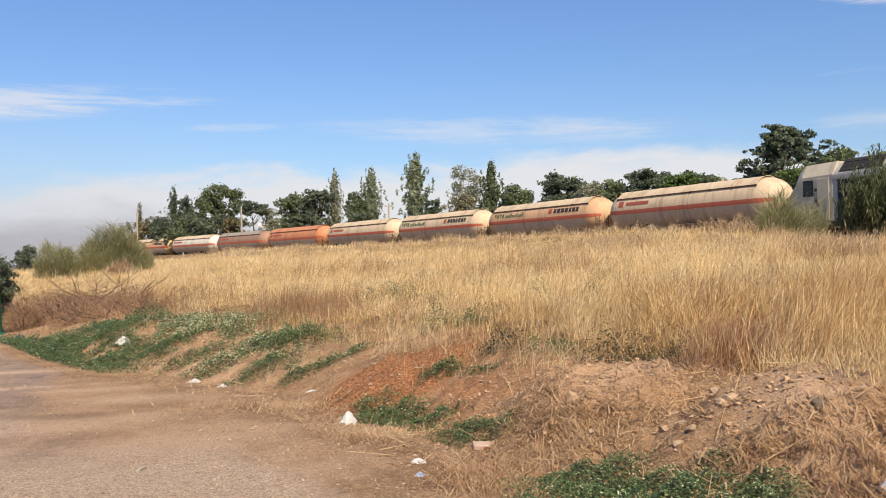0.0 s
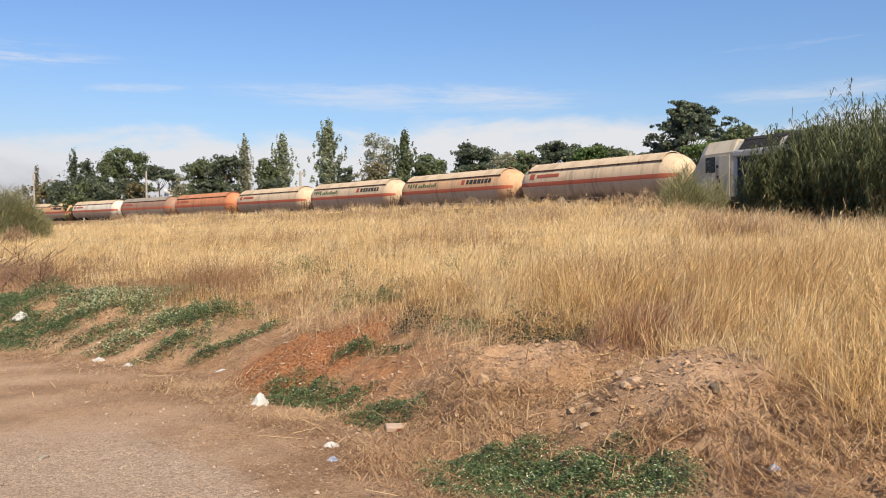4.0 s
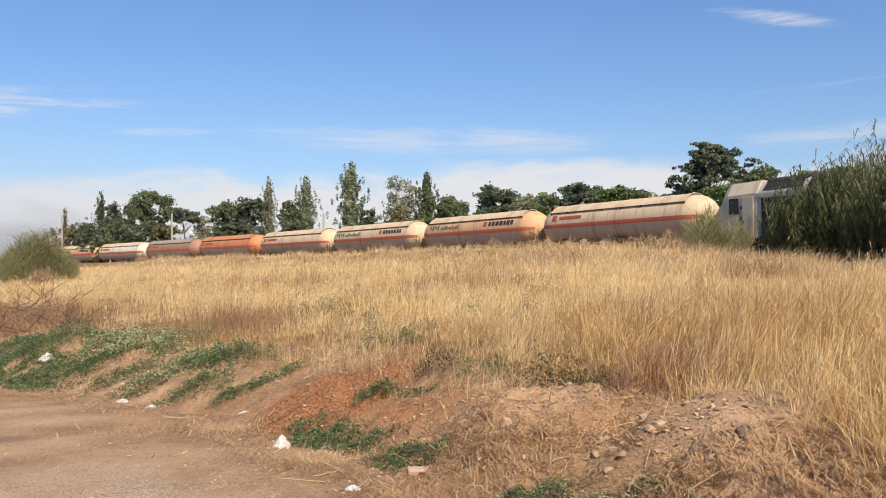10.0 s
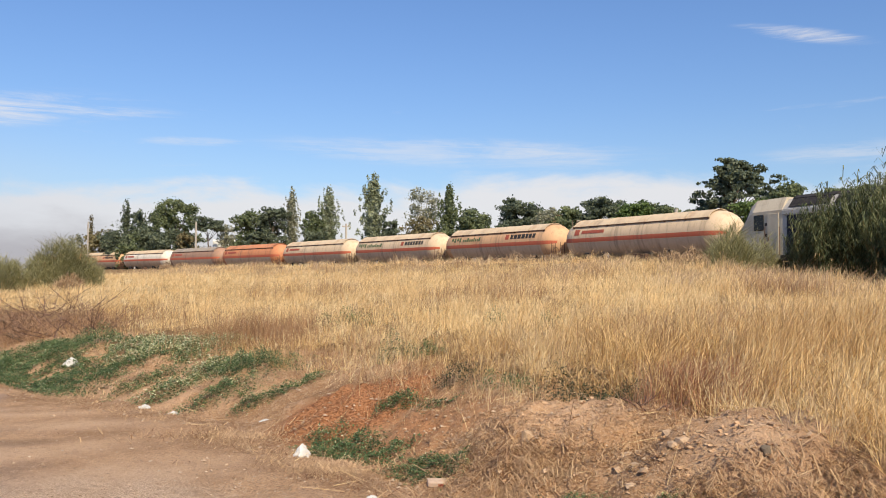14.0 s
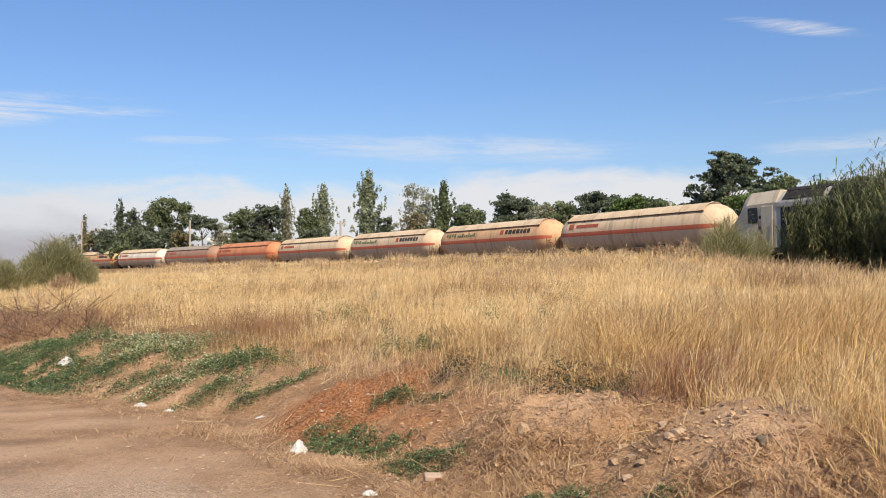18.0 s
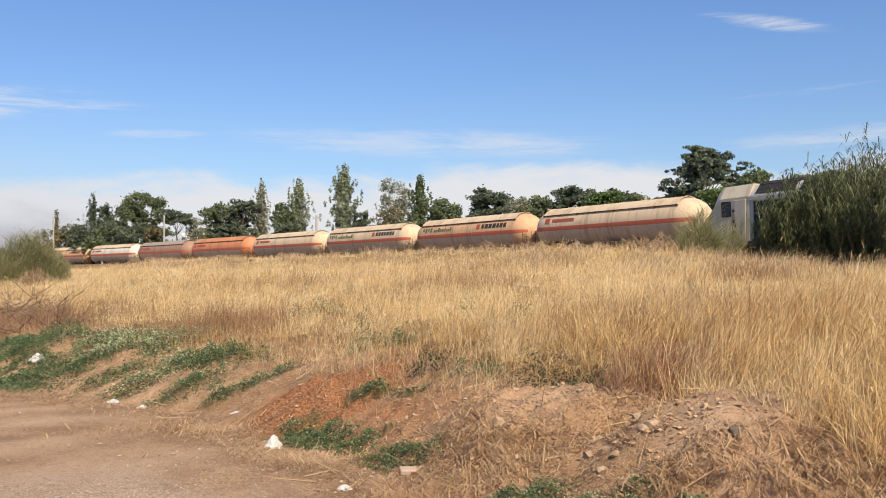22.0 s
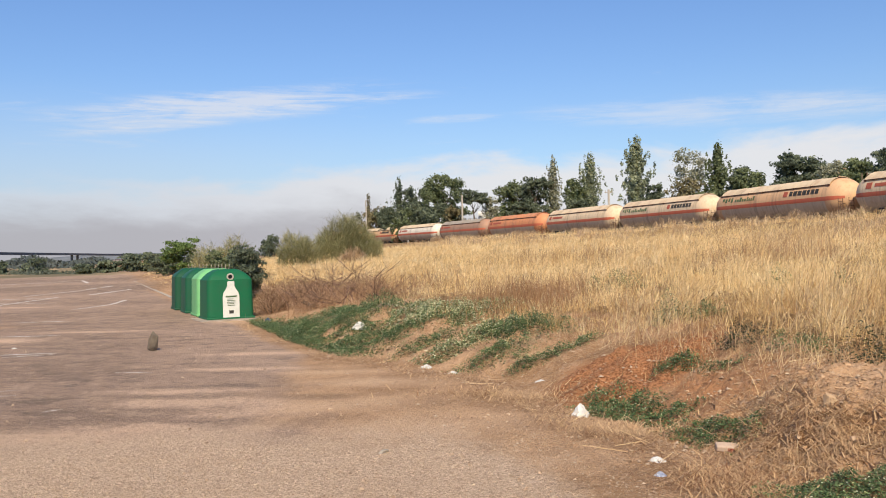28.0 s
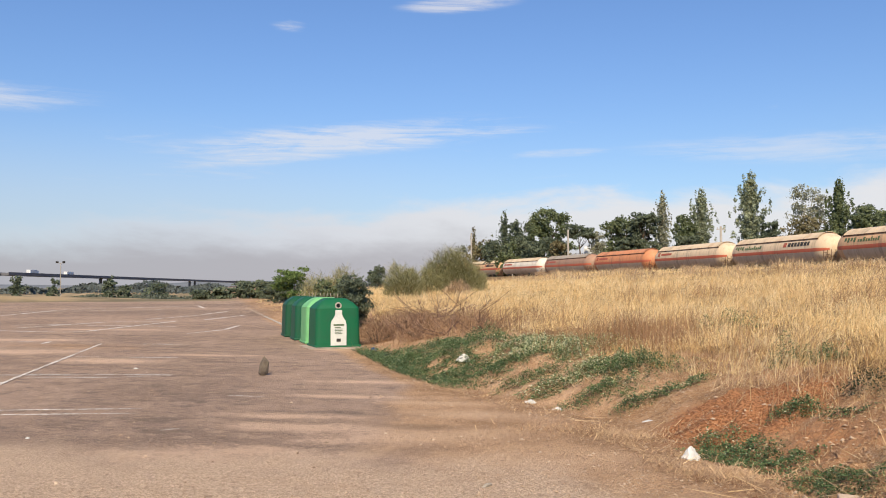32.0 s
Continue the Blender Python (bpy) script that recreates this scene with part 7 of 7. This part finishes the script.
PLASTIC = plain("white_plastic", (0.62, 0.60, 0.57), (0.50, 0.48, 0.45), 6, 0.45)
BLUE = plain("blue_plastic", (0.04, 0.07, 0.32), (0.06, 0.10, 0.40), 6, 0.45)
BLUEWHITE = plain("blue_white_plastic", (0.42, 0.45, 0.52), (0.16, 0.22, 0.40), 30, 0.4)
bag("plastic_bag", "crumpled white plastic bag beside green weeds", -1.15, 10.3, 0.10, 0.125, 3, PLASTIC)
bag("plastic_scrap", "torn white plastic scrap on the bare earth", -0.25, 8.25, 0.075, 0.035, 5, PLASTIC)
bag("plastic_scrap", "small bluish plastic scrap on the earth", -0.22, 7.75, 0.05, 0.03, 6, BLUEWHITE)
bag("plastic_scrap", "flat white scrap among dry stalks", -1.95, 12.7, 0.10, 0.035, 7, PLASTIC)
bag("plastic_bottle", "crushed clear blue plastic bottle in straw", 2.93, 5.7, 0.042, 0.04, 8, BLUEWHITE)
bag("plastic_scrap", "blue plastic scrap beside the bottle banks", -11.8, 23.7, 0.13, 0.12, 9, BLUE)
bag("plastic_bag", "white plastic rag caught in green weeds", -6.9, 18.4, 0.17, 0.14, 10, PLASTIC)
bag("plastic_scrap", "small white scrap at the foot of the bank", -4.2, 14.4, 0.10, 0.05, 11, PLASTIC)
bag("plastic_scrap", "small white scrap at the foot of the bank", -3.6, 13.9, 0.08, 0.04, 12, PLASTIC)
bag("plastic_scrap", "white scrap on the asphalt", -9.3, 8.5, 0.035, 0.015, 13, PLASTIC)
bag("plastic_scrap", "white scrap on the asphalt", -14.6, 16.5, 0.055, 0.025, 14, PLASTIC)
for k, (lx, ly, ls) in enumerate(((2.53, 7.92, 0.12), (2.60, 7.65, 0.13), (2.21, 8.17, 0.10), (2.15, 7.69, 0.11), (2.02, 7.8, 0.10), (2.37, 8.29, 0.10), (2.17, 7.43, 0.09), (2.14, 7.17, 0.08), (2.43, 7.5, 0.10), (2.01, 7.33, 0.08), (0.98, 8.31, 0.06), (1.4, 8.07, 0.07))):
    lump("rubble_chunk", "pale broken rubble chunk between two dirt heaps", lx, ly, (ls * 0.8, ls * 0.6, ls * 0.45), 20 + k, "rubble", "rubble", 1)
rng_c = random.Random(4)
for k in range(80):
    mx, my = ((1.75, 9.2), (3.2, 7.75), (2.5, 8.2), (1.0, 9.6))[k % 4]
    lx, ly, ls = mx + rng_c.gauss(0, 0.42), my + rng_c.gauss(0, 0.42), rng_c.uniform(0.018, 0.042)
    lump("clod", "crumbly tan earth clod on a dirt heap", lx, ly, (ls, ls * 0.75, ls * 0.5), 200 + k, "clod", "clod", 1)
lump("stone", "dark grey stone on the dirt heap", 3.0, 6.85, (0.05, 0.04, 0.07), 40, "boulder", "stone", 2, 0.4)
lump("stone", "flat tan stone on the earth", -2.9, 8.2, (0.07, 0.04, 0.03), 41, "stone", "stone", 1)
lump("stone", "small brown stone beside weeds", 1.3, 8.6, (0.07, 0.06, 0.08), 42, "clod", "stone", 2)


def rubble():
    """Small stones and clods strewn over the bank and the edge of the asphalt."""
    rng = np.random.default_rng(77)
    x, y, r = scatter(rng, 30000, 4.5, 24, 1.0, -60, 50)
    s = inland(x, y)
    ok = (s > -9.0) & (s < 3.4) & (rng.uniform(0, 1, len(x)) < np.where(s < 0, 0.06 + 0.12 * smoothstep(-4.0, -1.5, s) + 0.5 * smoothstep(-1.2, 0, s), 0.85))
    gx, gy, gr = scatter(rng, 9000, 4.6, 9.5, 0.8, -60, 10)
    loose = inland(gx, gy) < -0.8
    x, y, r = np.concatenate([x[ok], gx[loose]]), np.concatenate([y[ok], gy[loose]]), np.concatenate([r[ok], 0.0 * gr[loose]])
    n = len(x)
    sz = np.minimum(rng.exponential(0.006, n) + 0.003 + 0.0004 * r, np.where(r > 0, 0.03, 0.011))
    base = np.array([(1, 0, 0), (-1, 0, 0), (0, 1, 0), (0, -1, 0), (0, 0, 1), (0, 0, -0.4)], dtype=float)
    V = base[None] * (1 + 0.35 * rng.normal(0, 1, (n, 6, 3))) * sz[:, None, None]
    V[:, :, 2] *= 0.7
    V = V + np.stack([x, y, land(x, y) + sz * 0.25], 1)[:, None, :]
    f = np.array([(0, 2, 4), (2, 1, 4), (1, 3, 4), (3, 0, 4), (2, 0, 5), (1, 2, 5), (3, 1, 5), (0, 3, 5)])
    F = (np.arange(n)[:, None, None] * 6 + f[None]).reshape(-1, 3)
    k = Nodes("pebbles")
    rnd = k.n("ShaderNodeNewGeometry").outputs["Random Per Island"]
    k.done(k.mix(rnd, (0.26, 0.165, 0.10), (0.52, 0.40, 0.29)), 0.9)
    tagged(new("pebbles", mesh_np("pebbles", V.reshape(-1, 3), F, k.m)), "small stones strewn over the bank", "pebbles", kind="stuff")
    # crumbled clods on the two heaps and the slope beside them
    x = np.concatenate([rng.normal(1.7, 0.55, 1300), rng.normal(2.9, 0.55, 1500), rng.normal(0.6, 0.8, 500)])
    y = np.concatenate([rng.normal(8.8, 0.55, 1300), rng.normal(7.3, 0.50, 1500), rng.normal(10.2, 0.6, 500)])
    ok = inland(x, y) > 0.2
    x, y = x[ok], y[ok]
    n = len(x)
    bm = bmesh.new()
    bmesh.ops.create_icosphere(bm, subdivisions=1, radius=1)
    ball = np.array([v.co[:] for v in bm.verts])
    f = np.array([[v.index for v in q.verts] for q in bm.faces])
    bm.free()
    sz = np.minimum(rng.exponential(0.0055, n) + 0.004, 0.028)
    V = ball[None] * (1 + 0.22 * rng.normal(0, 1, (n, len(ball), 1))) * (sz[:, None] * rng.uniform(0.6, 1.4, (n, 3)) * np.array([1, 1, 0.55]))[:, None, :]
    V = V + np.stack([x, y, land(x, y) + sz * 0.2], 1)[:, None, :]
    F = (np.arange(n)[:, None, None] * len(ball) + f[None]).reshape(-1, 3)
    k = Nodes("crumbs")
    rnd = k.n("ShaderNodeNewGeometry").outputs["Random Per Island"]
    k.done(k.mix(rnd, (0.34, 0.205, 0.115), (0.54, 0.36, 0.22)), 0.95)
    tagged(new("earth_crumbs", mesh_np("earth_crumbs", V.reshape(-1, 3), F, k.m)), "crumbled tan earth clods over the heaps", "clods", kind="stuff")


rubble()


# ---------------------------------------------------------------- the distance
def distance():
    conc = plain("bridge_concrete", (0.13, 0.13, 0.145), (0.17, 0.17, 0.185), 0.05, 0.9)
    t = empty("motorway_bridge", label="long low concrete viaduct across the plain", category="bridge")
    pts = [Vector((-420, 20, 7.2)), Vector((-250, 216, 6.6)), Vector((-306, 330, 6.6)), Vector((-369, 473, 6.4)), Vector((-430, 620, 6.0)), Vector((-520, 850, 5.6))]
    pts = [Vector((p.x * 1.7, p.y * 1.7, 2.1 + (p.z - 2.1) * 1.7)) for p in pts]
    bm = bmesh.new()
    for p, q in zip(pts[:-1], pts[1:]):
        d = q - p
        box((d.length + 1.0, 11, 1.6), (p + q) / 2 - Vector((0, 0, 0.3)), 0, bm, Euler((0, -math.atan2(d.z, d.xy.length), math.atan2(d.y, d.x))))
    part("deck", bm, conc, t)
    for side in (-5.3, 5.3):
        bm = bmesh.new()
        for p, q in zip(pts[:-1], pts[1:]):
            d = q - p
            n = Vector((-d.y, d.x, 0)).normalized() * side
            box((d.length, 0.3, 0.55), (p + q) / 2 + n + Vector((0, 0, 0.6)), 0, bm, Euler((0, -math.atan2(d.z, d.xy.length), math.atan2(d.y, d.x))))
        part("parapet", bm, conc, t)
    for f, (p, q) in ((0.5, pts[0:2]), (0.9, pts[1:3]), (0.98, pts[2:4]), (0.95, pts[3:5]), (0.5, pts[4:6])):
        c = p.lerp(q, f)
        d = (q - p).normalized()
        for o in (-3, 3):
            g = c + Vector((-d.y, d.x, 0)) * o
            part("pier", rod((g.x, g.y, -8), (g.x, g.y, c.z - 0.8), 1.4, 1.3, 12), conc, t)
    paint = plain("lorry_white", (0.72, 0.72, 0.72), (0.6, 0.6, 0.6), 1, 0.5)
    for i, (k, f) in enumerate(((1, 0.22), (1, 0.52))):
        p = pts[k].lerp(pts[k + 1], f)
        d = pts[k + 1] - pts[k]
        v = empty("lorry", pose(p.x, p.y, p.z + 0.5, 0, 0, math.degrees(math.atan2(d.y, d.x))), label="white lorry crossing the far viaduct", category="lorry", group="traffic on the viaduct")
        part("trailer", box((11, 2.5, 2.0), (0, 0, 1.6), 0.05), paint, v)
        part("cab", box((2.2, 2.4, 1.9), (7.0, 0, 1.4), 0.12), paint, v)
        for wx in (-4.3, -3.0, 6.8):
            for wy in (-1.1, 1.1):
                part("wheel", rod((wx, wy - 0.12, 0.4), (wx, wy + 0.12, 0.4), 0.4, None, 12), M["dark_steel"], v)
    m = empty("lamp_mast", pose(-136.4, 132.5, ground_z(-136.4, 132.5)), label="tall grey floodlight mast at the far car park edge", category="lamp mast")
    h = 6.8 - ground_z(-136.4, 132.5)
    part("shaft", rod((0, 0, 0), (0, 0, h), 0.10, 0.06, 10), M["stone"], m)
    part("bar", rod((-0.9, 0, h), (0.9, 0, h), 0.05, None, 8), M["stone"], m)
    for k in (-0.9, 0.9):
        part("floodlight", box((0.5, 0.35, 0.4), (k, -0.1, h + 0.2), 0.05), M["dark_steel"], m)
    # far hedges and tree belts
    rng = np.random.default_rng(9)
    # blue-grey leaf colour with the distance haze of the far woods painted in
    hazy = leaf_mat("far_haze_leaf", (0.060, 0.074, 0.072), (0.105, 0.120, 0.116), 0.1, 0.05)
    def belt(name, label, n, r0, r1, a0, a1, hmin, hmax, z, size, mat=hazy):
        a, r = np.radians(rng.uniform(a0, a1, n)), rng.uniform(r0, r1, n)
        hh = (hmin + (hmax - hmin) * (0.5 + 0.5 * np.sin(a * 60) * np.cos(a * 37 + 1))) * rng.uniform(0.0, 1, n) ** 0.6
        x, y = r * np.sin(a), r * np.cos(a)
        P = np.stack([x, y, z + hh], 1)[inland(x, y) < -4]
        n = len(P)
        V, F = leaves(P, np.tile([0.0, -1.0, 0.3], (n, 1)), size, rng, 0.8)
        tagged(new(name, mesh_np(name, V, F, mat)), label, "trees", kind="stuff")
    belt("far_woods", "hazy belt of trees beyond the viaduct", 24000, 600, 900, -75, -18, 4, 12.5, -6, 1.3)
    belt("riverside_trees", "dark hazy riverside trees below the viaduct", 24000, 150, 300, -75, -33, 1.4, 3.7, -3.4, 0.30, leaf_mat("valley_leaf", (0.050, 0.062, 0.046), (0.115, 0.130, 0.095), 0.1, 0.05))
    # the hills' base colour is greyed blue to stand in for haze
    hill_haze = plain("far_haze_hill", (0.15, 0.165, 0.185), (0.20, 0.21, 0.225), 0.01, 1.0, bump=0)
    bm = bmesh.new()
    rows = []
    for i in range(90):
        a = radians(-80 + i * 1.9)
        hh = 12 + 7 * math.sin(i * 0.31) + 4 * math.sin(i * 0.83 + 1)
        r = 2600
        rows.append([bm.verts.new((r * math.sin(a), r * math.cos(a), -10)), bm.verts.new((r * 1.08 * math.sin(a), r * 1.08 * math.cos(a), hh)), bm.verts.new((r * 1.2 * math.sin(a), r * 1.2 * math.cos(a), -10))])
    for p, q in zip(rows[:-1], rows[1:]):
        bm.faces.new((p[0], q[0], q[1], p[1]))
        bm.faces.new((p[1], q[1], q[2], p[2]))
    tagged(part("far_hills", bm, hill_haze, smooth=True), "low hazy hills on the horizon", "hills", kind="structure")
    green = [(-179, 160, 4.0, 2.8), (-173, 166, 3.6, 1.8), (-164, 175.5, 4.3, 2.1), (-155, 183, 2.4, 3.4), (-161, 178, 1.9, 2.4), (-132, 190, 2.2, 2.6), (-118, 196, 2.6, 2.4), (-205, 150, 4.4, 3.0), (-85.5, 123.5, 2.3, 2.4), (-83.0, 125.5, 2.5, 2.6), (-88.5, 121.5, 1.2, 2.2), (-92.0, 119.5, 0.8, 1.8)]
    for i, (x, y, tz, w) in enumerate(green):
        tree("hedge_tree", "dark green bushy tree beyond the car park", "bush", x, y, tz + 0.6, w, "oak", 900, 0.32, 900 + i, group="trees beyond the car park")


distance()
